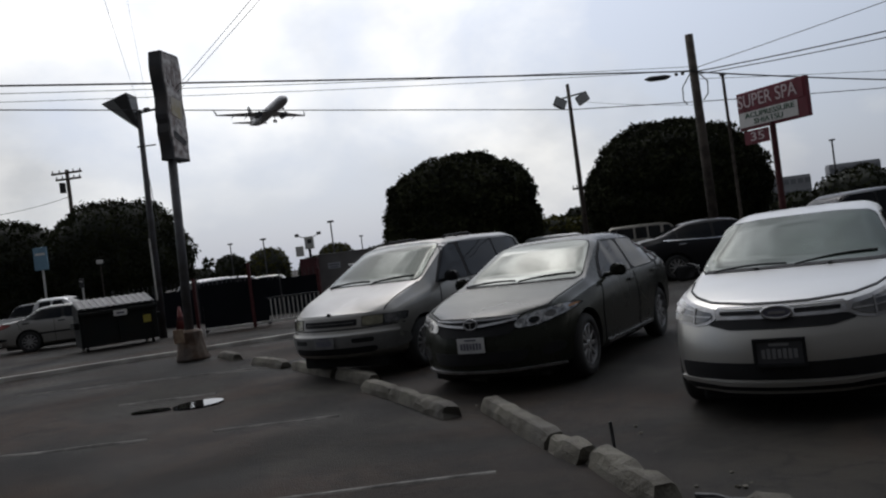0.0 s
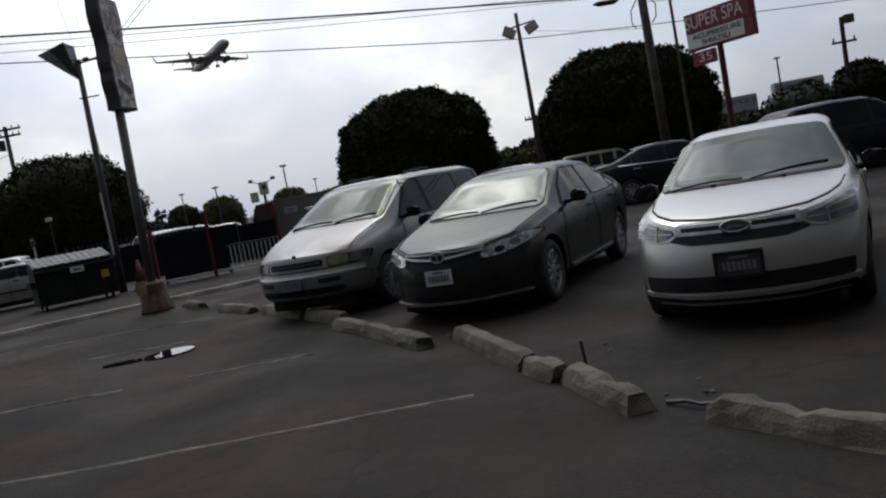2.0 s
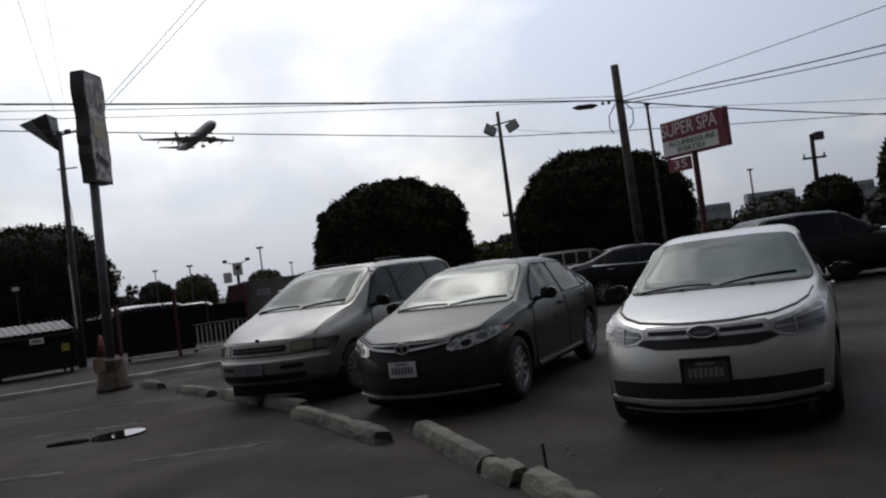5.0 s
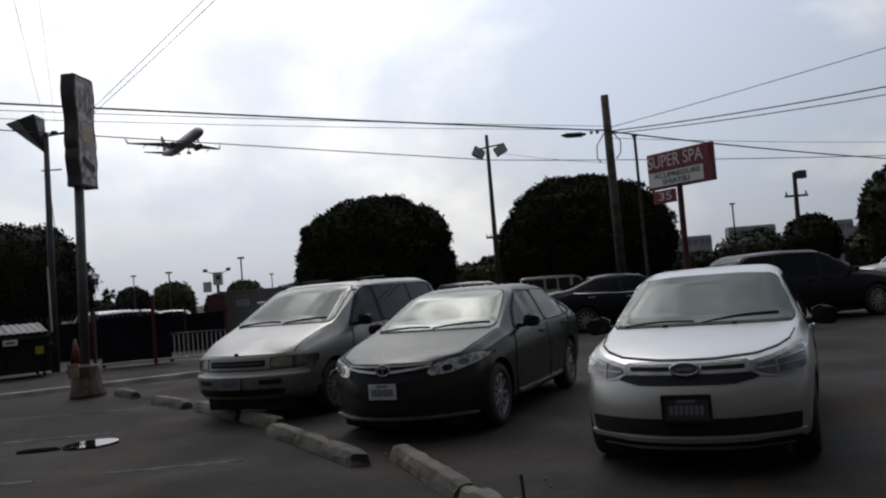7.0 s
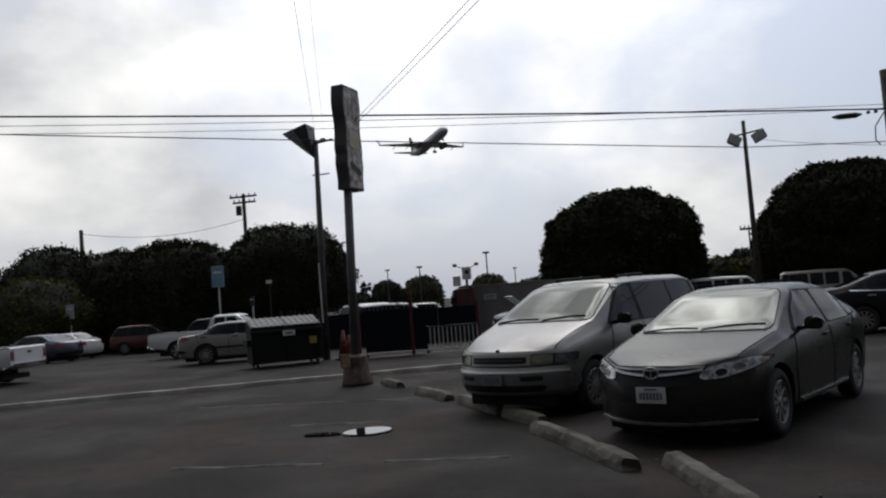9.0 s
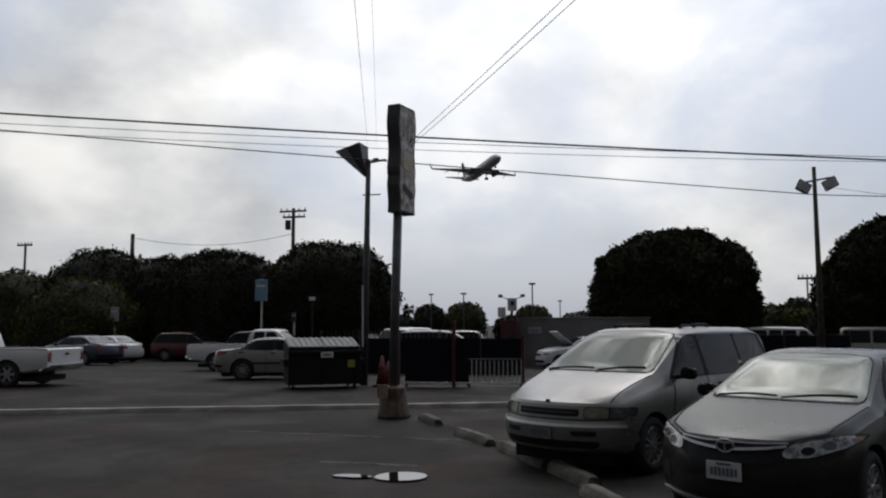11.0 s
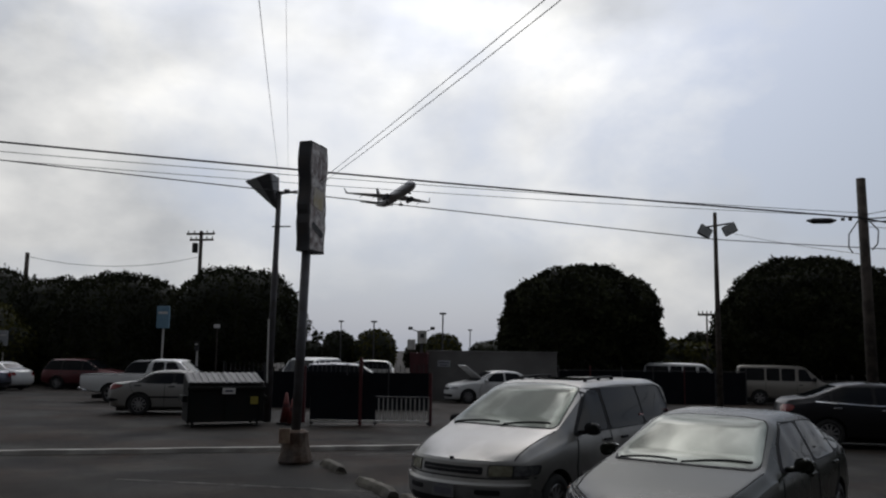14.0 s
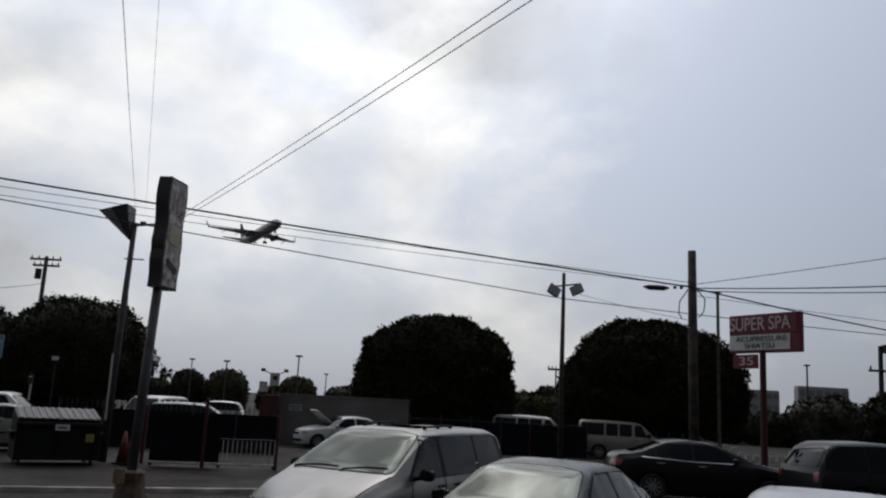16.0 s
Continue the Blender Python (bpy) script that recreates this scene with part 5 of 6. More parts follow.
utility_pole()
W0 = (-34.0, 9.2)
cable("cable", [(*W0, 7.62), (7.0, 24.7, 5.62)], 0.022, "thick black overhead cable", 0.2)
cable("cable", [(*W0, 7.35), (7.0, 24.7, 5.75)], 0.008, "thin dark overhead cable", 0.35)
cable("cable", [(*W0, 7.28), (7.0, 24.7, 5.65)], 0.007, "thin dark overhead cable", 0.45)
cable("cable", [(-34.0, 9.2, 7.6), (4.15, 30.4, 5.86), (20.2, 33.0, 5.3), (40.0, 36.5, 5.6)], 0.016, "black overhead cable on the lamp pole", 0.06)
cable("cable", [(7.0, 24.7, 5.6), (18.0, 15.9, 5.75)], 0.017, "black overhead cable from the utility pole", 0.25)
cable("cable", [(7.0, 24.7, 5.52), (18.4, 16.7, 5.6)], 0.014, "black overhead cable from the utility pole", 0.25)
cable("cable", [(7.0, 24.7, 5.7), (17.6, 15.1, 7.0)], 0.010, "thin overhead cable from the utility pole", 0.1)
cable("cable", [(7.0, 24.7, 5.6), (30.0, 36.2, 4.75)], 0.022, "black overhead cable past the red sign", 0.25)
cable("cable", [(7.0, 24.7, 5.4), (40.0, 33.0, 5.6)], 0.008, "thin overhead cable past the red sign", 0.5)
cable("cable", [(4.5, 30.4, 6.1), (7.0, 24.9, 4.7)], 0.007, "thin slack wire between two poles", 0.05)
cable("cable", [(-5.05, 16.9, 5.26), (3.03, 4.0, 5.47)], 0.005, "thin cable running up from the old sign", 0.06)
cable("cable", [(-5.05, 17.0, 5.22), (3.16, 4.0, 5.45)], 0.005, "thin cable running up from the old sign", 0.08)
cable("cable", [(-8.87, 24.5, 6.9), (-2.0, 6.5, 4.6)], 0.003, "thin wire rising from the flood lamp", 0.05)
cable("cable", [(-8.6, 24.5, 6.9), (-2.0, 6.5, 8.9)], 0.003, "thin wire rising from the flood lamp", 0.05)
cable("cable", [(-8.9, 24.5, 6.0), (-14.0, 38.0, 4.0)], 0.012, "slack guy wire from the flood lamp pole", 0.2)
cable("cable", [(-43.6, 60, 9.0), (-32, 66, 9.6)], 0.02, "thin far wire between two poles", 0.8)


def far_pole(x, y, h, r, label, arms=()):
    root = thing("utility_pole", pose(x, y, 0), label, "utility pole", "far poles")
    part("pole", tube(B(), (0, 0, -0.1), (0, 0, h), r * 1.25, r, 10), M["wood"], root, smooth=True)
    for z, w, dx in arms:
        part("crossarm", box(B(), (dx, -0.1, z), (w, 0.14, 0.16), Matrix(), 0.02), M["wood"], root)
        for k in range(5):
            part("insulator", tube(B(), (dx - w * 0.45 + k * w * 0.225, -0.1, z + 0.08), (dx - w * 0.45 + k * w * 0.225, -0.1, z + 0.28), 0.05, 0.04, 6), M["dark_metal"], root)
    return root


p = far_pole(-32.0, 66.0, 11.75, 0.15, "dark wooden utility pole with two crossarms and a transformer", ((11.5, 2.5, 0.0), (11.0, 2.1, 0.1)))
part("transformer", tube(B(), (-0.35, -0.3, 9.9), (-0.35, -0.3, 10.7), 0.24, 0.24, 12), M["dark_metal"], p)
far_pole(-43.6, 60.0, 9.3, 0.16, "plain dark wooden pole among the trees")
far_pole(-60.0, 66.0, 9.55, 0.11, "far wooden pole with one crossarm above the trees", ((9.4, 1.7, 0.0),))
far_pole(8.55, 66.0, 5.1, 0.06, "thin far pole with one crossarm", ((5.0, 1.3, 0.0),))


def lamp_post(x, y, h, label, double=True, r=0.06):
    root = thing("street_lamp", pose(x, y, 0), label, "street lamp", "far car park lamps")
    part("pole", tube(B(), (0, 0, -0.1), (0, 0, h - 0.12), r * 1.2, r, 8), M["pole_grey"], root)
    part("lamp_head", box(B(), (0, 0, h - 0.06), (0.55 if double else 0.3, 0.35, 0.16), Matrix(), 0.03), M["dark_metal"], root)


lamp_post(-12.59, 73, 5.35, "slim grey far car park lamp")
lamp_post(-20.6, 80, 4.85, "slim grey far car park lamp")
lamp_post(-28.5, 95, 5.4, "slim grey far car park lamp")
lamp_post(-15.5, 110, 4.9, "slim grey far car park lamp")
lamp_post(36.87, 87, 7.8, "grey car park lamp with a wide head", True, 0.09)
lamp_post(38.5, 110, 6.3, "slim grey far car park lamp")
root = thing("utility_pole", pose(22.6, 45.0, fall(45)), "leaning wooden pole with one flood lamp and short crossarm", "utility pole", "far poles")
part("pole", tube(B(), (0, 0, -0.1), (0.1, 0, 6.5), 0.15, 0.11, 10), M["wood"], root)
part("crossarm", box(B(), (0.05, -0.1, 5.2), (1.3, 0.1, 0.12), Matrix(), 0.02), M["wood"], root)
part("flood_lamp", box(B(), (0.42, -0.1, 6.35), (0.5, 0.35, 0.45), Matrix(), 0.06), M["lamp_body"], root)
for k in (-0.5, 0.6):
    part("insulator", tube(B(), (k, -0.1, 5.26), (k, -0.1, 5.45), 0.05, 0.04, 6), M["dark_metal"], root)


# ---- red roadside sign ----
def text_mesh(txt, size, mat, parent, m, width=None, name="lettering"):
    cu = bpy.data.curves.new("txt", "FONT")
    cu.body, cu.size, cu.extrude, cu.align_x, cu.align_y = txt, size, 0.008, "CENTER", "CENTER"
    tmp = new("tmp_txt", cu)
    dg = bpy.context.evaluated_depsgraph_get()
    dg.update()
    me = bpy.data.meshes.new_from_object(tmp.evaluated_get(dg))
    bpy.data.objects.remove(tmp)
    if width:
        xs = [v.co.x for v in me.vertices]
        k = width / (max(xs) - min(xs))
        for v in me.vertices:
            v.co.x *= k
    me.materials.clear()
    me.materials.append(mat)
    ob = new(name, me)
    ob.parent = parent
    ob.matrix_basis = m
    return ob


def spa_sign():
    root = thing("roadside_sign", Matrix(), "red and white roadside spa sign on a red post", "sign")
    a, b = Vector((8.93, 27.4, 0)), Vector((10.2, 25.2, 0))
    d = b - a
    w = d.length
    m = Matrix.Translation(((a.x + b.x) / 2, (a.y + b.y) / 2, 4.60)) @ Matrix.Rotation(math.atan2(d.y, d.x), 4, "Z")
    part("cabinet", box(B(), (0, 0.07, 0), (w, 0.17, 1.16), m, 0.02), M["red"], root, "red sheet metal cabinet")
    top = part("top_panel", box(B(), (0, -0.02, 0.27), (w * 0.94, 0.03, 0.56), m, 0.006), M["red"], root, "red panel with white letters")
    low = part("lower_panel", box(B(), (-0.06 * w, -0.02, -0.27), (w * 0.86, 0.03, 0.46), m, 0.006), M["sign_white"], root, "white panel with dark green letters")
    face = m @ Matrix.Rotation(radians(90), 4, "X")
    text_mesh("SUPER SPA", 0.56, M["white_text"], top, face @ Matrix.Translation((-0.05 * w, 0.27, 0.042)), w * 0.86)
    text_mesh("ACUPRESSURE", 0.22, M["green_text"], low, face @ Matrix.Translation((-0.03 * w, -0.17, 0.042)), w * 0.72)
    text_mesh("SHIATSU", 0.22, M["green_text"], low, face @ Matrix.Translation((-0.05 * w, -0.38, 0.042)), w * 0.42)
    part("post", tube(B(), (9.55, 26.35, -0.02), (9.55, 26.35, 4.1), 0.10, 0.09, 10), M["red_post"], root, "red steel post")
    pr = part("price_panel", box(B(), (-0.28 * w, 0.05, -0.83), (w * 0.36, 0.06, 0.42), m, 0.01), M["red"], root, "small red panel with white numerals")
    text_mesh("35", 0.36, M["white_text"], pr, face @ Matrix.Translation((-0.26 * w, -0.83, -0.012)), w * 0.2)


spa_sign()
root = thing("thin_pole", Matrix(), "thin dark steel pole behind the red sign", "pole")
part("pole", tube(B(), (9.12, 29, -0.02), (9.08, 29, 6.1), 0.06, 0.05, 8), M["wood"], root)
part("cap", box(B(), (9.08, 29, 6.14), (0.18, 0.12, 0.1), Matrix(), 0.02), M["dark_metal"], root)


# ---- dumpster ----
def dumpster():
    a, b = Vector((-10.3, 22.35, 0)), Vector((-8.65, 23.45, 0))
    d = b - a
    root = thing("dumpster", Matrix.Translation(a) @ Matrix.Rotation(math.atan2(d.y, d.x), 4, "Z"), "dark steel dumpster with ribbed black plastic lids", "dumpster")
    w = d.length
    bm = B()
    prof = [(0.0, 0.12), (0.0, 0.98), (0.12, 1.10), (1.15, 1.32), (1.2, 1.28), (1.2, 0.12)]
    f = [bm.verts.new((0, y, z)) for y, z in prof]
    g = [bm.verts.new((w, y, z)) for y, z in prof]
    bm.faces.new(f)
    bm.faces.new(g[::-1])
    for i in range(len(prof)):
        bm.faces.new((f[i], g[i], g[(i + 1) % len(prof)], f[(i + 1) % len(prof)]))
    bmesh.ops.bevel(bm, geom=bm.edges[:], offset=0.015, segments=1, affect="EDGES")
    part("bin", bm, M["dumpster"], root)
    for k in range(2):
        lid = part("lid", box(B(), (w * (0.25 + 0.5 * k), 0.61, 1.245), (w * 0.49, 1.12, 0.03), Matrix.Translation((0, 0.61, 1.23)) @ Matrix.Rotation(radians(12), 4, "X") @ Matrix.Translation((0, -0.61, -1.23)), 0.01), M["lid"], root, "ribbed black plastic lid")
        for j in range(6):
            m = Matrix.Translation((w * (0.045 + 0.5 * k) + j * w * 0.083, 0.60, 1.262)) @ Matrix.Rotation(radians(12), 4, "X")
            part("rib", box(B(), (0, 0, 0), (w * 0.042, 1.10, 0.03), m, 0.01), M["rib"], lid, "worn grey rib")
    for x in (0.1, w / 2, w - 0.1):
        part("stiffener", box(B(), (x, -0.02, 0.55), (0.06, 0.05, 0.82), Matrix(), 0.008), M["dumpster"], root)
    part("top_rail", box(B(), (w / 2, -0.03, 1.0), (w + 0.06, 0.08, 0.08), Matrix(), 0.01), M["dumpster"], root)
    part("label_plate", box(B(), (w * 0.52, -0.075, 0.93), (0.34, 0.012, 0.15), Matrix(), 0.003), M["sign_white"], root, "white label with an unreadable bar")
    part("label_bar", box(B(), (w * 0.52, -0.084, 0.93), (0.2, 0.006, 0.05), Matrix()), M["plate_text"], root)
    part("sticker", box(B(), (w * 0.86, -0.06, 0.68), (0.2, 0.01, 0.2), Matrix(), 0.003), M["yellow"], root, "dull yellow sticker")
    for x in (-0.06, w + 0.06):
        part("fork_pocket", box(B(), (x, 0.6, 0.72), (0.12, 0.9, 0.16), Matrix(), 0.01), M["dumpster"], root)
    for x in (0.15, w - 0.15):
        for y in (0.15, 1.05):
            part("caster", tube(B(), (x - 0.03, y, 0.06), (x + 0.03, y, 0.06), 0.065, 0.065, 10), M["rubber"] if "rubber" in M else M["lid"], root)


dumpster()


# ---- gate with dark mesh and picket bars ----
def gate():
    a, b = Vector((-7.6, 24.2, 0)), Vector((-4.42, 24.9, 0))
    d = b - a
    root = thing("sliding_gate", Matrix.Translation(a) @ Matrix.Rotation(math.atan2(d.y, d.x), 4, "Z"), "low steel sliding gate part covered with black mesh", "gate")
    w = d.length
    part("top_rail", box(B(), (w / 2, 0, 0.76), (w, 0.05, 0.05), Matrix(), 0.008), M["dark_metal"], root)
    part("bottom_rail", box(B(), (w / 2, 0, 0.10), (w, 0.05, 0.06), Matrix(), 0.008), M["white_steel"], root, "pale bottom rail")
    n = 26
    for k in range(n + 1):
        x = w * k / n
        part("bar", box(B(), (x, 0, 0.43), (0.028, 0.028, 0.68), Matrix(), 0.004), M["white_steel"] if k > n * 0.55 else M["dark_metal"], root)
    vs, fs, nx, nz = [], [], 24, 6
    for j in range(nz + 1):
        for i in range(nx + 1):
            x, z = w * 0.55 * i / nx, 0.14 + 1.23 * j / nz
            vs.append((x, -0.04 + 0.02 * noise.noise((x * 3, z * 2, 1)), z - (0.03 * abs(math.sin(x * 4)) if j == nz else 0)))
    for j in range(nz):
        for i in range(nx):
            q = j * (nx + 1) + i
            fs.append((q, q + 1, q + nx + 2, q + nx + 1))
    me = raw("mesh_screen", vs, fs, M["mesh_dark"], root, "black privacy mesh screen")
    sm = me.modifiers.new("thick", "SOLIDIFY")
    sm.thickness = 0.01
    for x in (0.03, w * 0.55, w):
        part("wheel_guide", tube(B(), (x, -0.03, 0.05), (x, 0.03, 0.05), 0.05, 0.05, 10), M["dark_metal"], root)


gate()
for x, y, h in ((-6.25, 24.45, 1.85), (-4.38, 24.95, 1.45), (-8.05, 24.9, 1.6)):
    tagged(part("red_post", box(B(), (x, y, h / 2 - 0.01), (0.09, 0.09, h), Matrix(), 0.012), M["red_post"]), "red painted square steel gate post", "post", "red gate posts")


def cone(x, y, s, label):
    root = thing("traffic_cone", pose(x, y, 0), label, "cone")
    part("cone", tube(B(), (0, 0, 0.04), (0, 0, 0.95 * s), 0.2 * s, 0.035 * s, 16), M["orange"], root, smooth=True)
    part("collar", tube(B(), (0, 0, 0.5 * s), (0, 0, 0.62 * s), 0.122 * s, 0.098 * s, 16), M["red_post"], root)
    part("base", box(B(), (0, 0, 0.025), (0.46 * s, 0.46 * s, 0.05), Matrix(), 0.012), M["trim"] if "trim" in M else M["lid"], root)


cone(-8.3, 24.2, 0.9, "dark faded red traffic cone by the pole")
cone(-8.02, 23.95, 0.75, "dark faded red traffic cone beside another")


# ---- trees ----
def crown_mesh(rx, ry, rz, leaves, size, seed, low=-0.62):
    """Leaf quads over an uneven dome, thinner at the rim."""
    rng = np.random.default_rng(seed)
    vs, fs = [], []

    def radius(d):
        n = 0.10 * noise.noise((d[0] * 1.7 + seed, d[1] * 1.7, d[2] * 1.7)) + 0.07 * noise.noise((d[0] * 4.5 + seed, d[1] * 4.5, d[2] * 4.5)) + 0.06 * abs(noise.noise((d[0] * 8 + seed, d[1] * 8, d[2] * 8))) + 0.025 * noise.noise((d[0] * 17 + seed, d[1] * 17, d[2] * 17))
        h = math.hypot(d[0], d[1])
        return (h ** 2.35 + abs(d[2]) ** 2.35) ** (-1 / 2.35) * (0.965 + n)

    k = 0
    while k < leaves:
        d = rng.normal(size=3)
        d /= np.linalg.norm(d)
        if d[2] < low:
            continue
        r = radius(d) * (1.0 - abs(rng.normal()) * 0.055 + (0.035 if rng.random() < 0.06 else 0))
        p = Vector((d[0] * rx * r, d[1] * ry * r, d[2] * rz * r))
        a = Vector(rng.normal(size=3)).normalized()
        b = a.cross(Vector(d) + Vector(rng.normal(size=3)) * 0.6).normalized()
        s = size * (0.6 + 0.8 * rng.random())
        i = len(vs)
        vs += [tuple(p - a * s), tuple(p + b * s * 0.42), tuple(p + a * s + Vector((0, 0, -0.25 * s))), tuple(p - b * s * 0.42)]
        fs.append((i, i + 1, i + 2, i + 3))
        k += 1
    return vs, fs, radius


def tree(x, y, z, rx, rz, label, leaves=6500, size=0.145, leaf="leaf", seed=1, trunk=1.6, ry=None, zc=None, group="trees"):
    root = thing("tree", pose(x, y, z), label, "tree", group)
    ry = ry or rx
    zc = trunk + rz * 0.42 if zc is None else zc
    bm = B()
    tube(bm, (0, 0, -0.1), (0.05, 0, trunk + 0.5), 0.045 * rx + 0.06, 0.035 * rx + 0.04, 10)
    rng = np.random.default_rng(seed + 50)
    for k in range(7):
        a = 6.2832 * k / 7 + rng.random() * 0.6
        q = Vector((math.cos(a) * rx * 0.55, math.sin(a) * ry * 0.55, zc + rz * (0.1 + 0.3 * rng.random())))
        tube(bm, (0.04, 0, trunk * 0.8), q, 0.03 * rx, 0.012 * rx, 7)
    part("trunk", bm, M["bark"], root)
    vs, fs, radius = crown_mesh(rx, ry, rz, leaves, size, seed)
    cr = raw("crown", [(a, b, c + zc) for a, b, c in vs], fs, M[leaf], root)
    # solid core in that darkened green, standing for the shaded depth behind the leaves
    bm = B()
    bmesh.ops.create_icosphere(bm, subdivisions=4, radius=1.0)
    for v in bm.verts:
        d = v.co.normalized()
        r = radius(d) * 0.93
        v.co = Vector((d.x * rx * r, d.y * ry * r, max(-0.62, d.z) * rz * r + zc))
    part("inner_foliage", bm, M["leaf_core_shade"], cr, smooth=True)
    return root


tree(-0.60, 50, fall(50), 4.8, 3.58, "large dense clipped ficus with rounded dark crown", 27000, seed=3, trunk=1.9, zc=3.75)
tree(11.95, 50, fall(50), 5.2, 3.85, "broad dense clipped ficus with rounded dark crown", 30000, seed=8, trunk=1.9, zc=3.85)
tree(-21.4, 50, fall(50), 4.35, 3.55, "dense rounded dark ficus beside the parked cars", 12000, seed=12, trunk=1.9, zc=3.75)
tree(-29.3, 50.5, fall(50), 4.7, 5.0, "dense dark tree in a row behind the lot", 18000, seed=17, trunk=1.0, zc=2.25)
tree(-35.3, 53, fall(53), 4.2, 5.0, "dense dark tree in a row behind the lot", 13500, seed=21, trunk=1.0, zc=2.05)
tree(-41.5, 54, fall(54), 4.7, 5.9, "tall dark tree at the end of the lot", 13500, seed=25, trunk=1.2, zc=2.1)
tree(-37.8, 47.5, fall(46), 4.2, 3.6, "low olive-yellow shrubby tree", 9000, seed=29, trunk=0.8, zc=1.6, leaf="leaf_olive")
tree(-46.5, 50.0, fall(50), 4.5, 4.2, "dense olive-green tree at the lot's edge", 8000, seed=31, trunk=0.8, zc=1.9, leaf="leaf_olive")
tree(-25.3, 55, fall(56), 4.2, 4.3, "dark tree filling the row behind the lot", 12000, seed=35, trunk=1.0, zc=1.9)
for k, (x, y, r, top, lf) in enumerate(((-33.4, 110, 2.4, 4.9, "leaf"), (-28.4, 110, 3.0, 5.15, "leaf_olive"), (-19.2, 110, 2.7, 4.6, "leaf_olive"), (-13.6, 118, 3.6, 3.8, "leaf"), (-23.6, 118, 2.6, 3.4, "leaf"),
                                        (-8.6, 125, 3.2, 3.6, "leaf"), (7.6, 80, 2.6, 3.7, "leaf_olive"), (10.2, 78, 2.2, 3.4, "leaf_olive"), (5.0, 84, 2.2, 3.3, "leaf"), (11.2, 92, 2.3, 4.7, "leaf"),
                                        (29.0, 90, 3.6, 4.2, "leaf"), (35.8, 80, 3.9, 4.9, "leaf"), (42.0, 84, 3.2, 4.4, "leaf"), (24.5, 95, 3.2, 3.4, "leaf"), (47.0, 76, 4.0, 4.6, "leaf"), (20.6, 86, 3.4, 3.3, "leaf"), (25.8, 84, 3.2, 3.4, "leaf"), (31.5, 82, 2.6, 3.2, "leaf"), (52.5, 80, 4.0, 4.2, "leaf"), (-38.5, 112, 2.8, 3.6, "leaf"))):
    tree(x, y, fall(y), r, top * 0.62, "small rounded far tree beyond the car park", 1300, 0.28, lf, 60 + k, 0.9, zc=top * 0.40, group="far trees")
tree(26.3, 40, fall(40), 2.9, 3.3, "dark leafy tree at the far side of the street", 3500, 0.2, seed=90, trunk=1.6, zc=2.9)
tree(23.3, 45, fall(45), 1.5, 1.5, "small dark leafy tree by a low building", 1200, 0.2, seed=92, trunk=1.3, zc=2.6)


def palm(x, y, h):
    root = thing("palm_tree", pose(x, y, fall(y)), "small far fan palm with round crown", "palm")
    part("trunk", tube(B(), (0, 0, -0.1), (0, 0, h), 0.16, 0.12, 8), M["bark"], root)
    rng = np.random.default_rng(7)
    vs, fs = [], []
    for k in range(70):
        d = Vector(rng.normal(size=3)).normalized()
        t = d.orthogonal().normalized()
        i = len(vs)
        o = Vector((0, 0, h + 0.3))
        vs += [tuple(o + d * 0.15), tuple(o + d * 0.7 + t * 0.14), tuple(o + d * 1.05 + Vector((0, 0, -0.1))), tuple(o + d * 0.7 - t * 0.14)]
        fs.append((i, i + 1, i + 2, i + 3))
    raw("fronds", vs, fs, M["leaf"], root)


palm(-37.0, 112, 4.0)


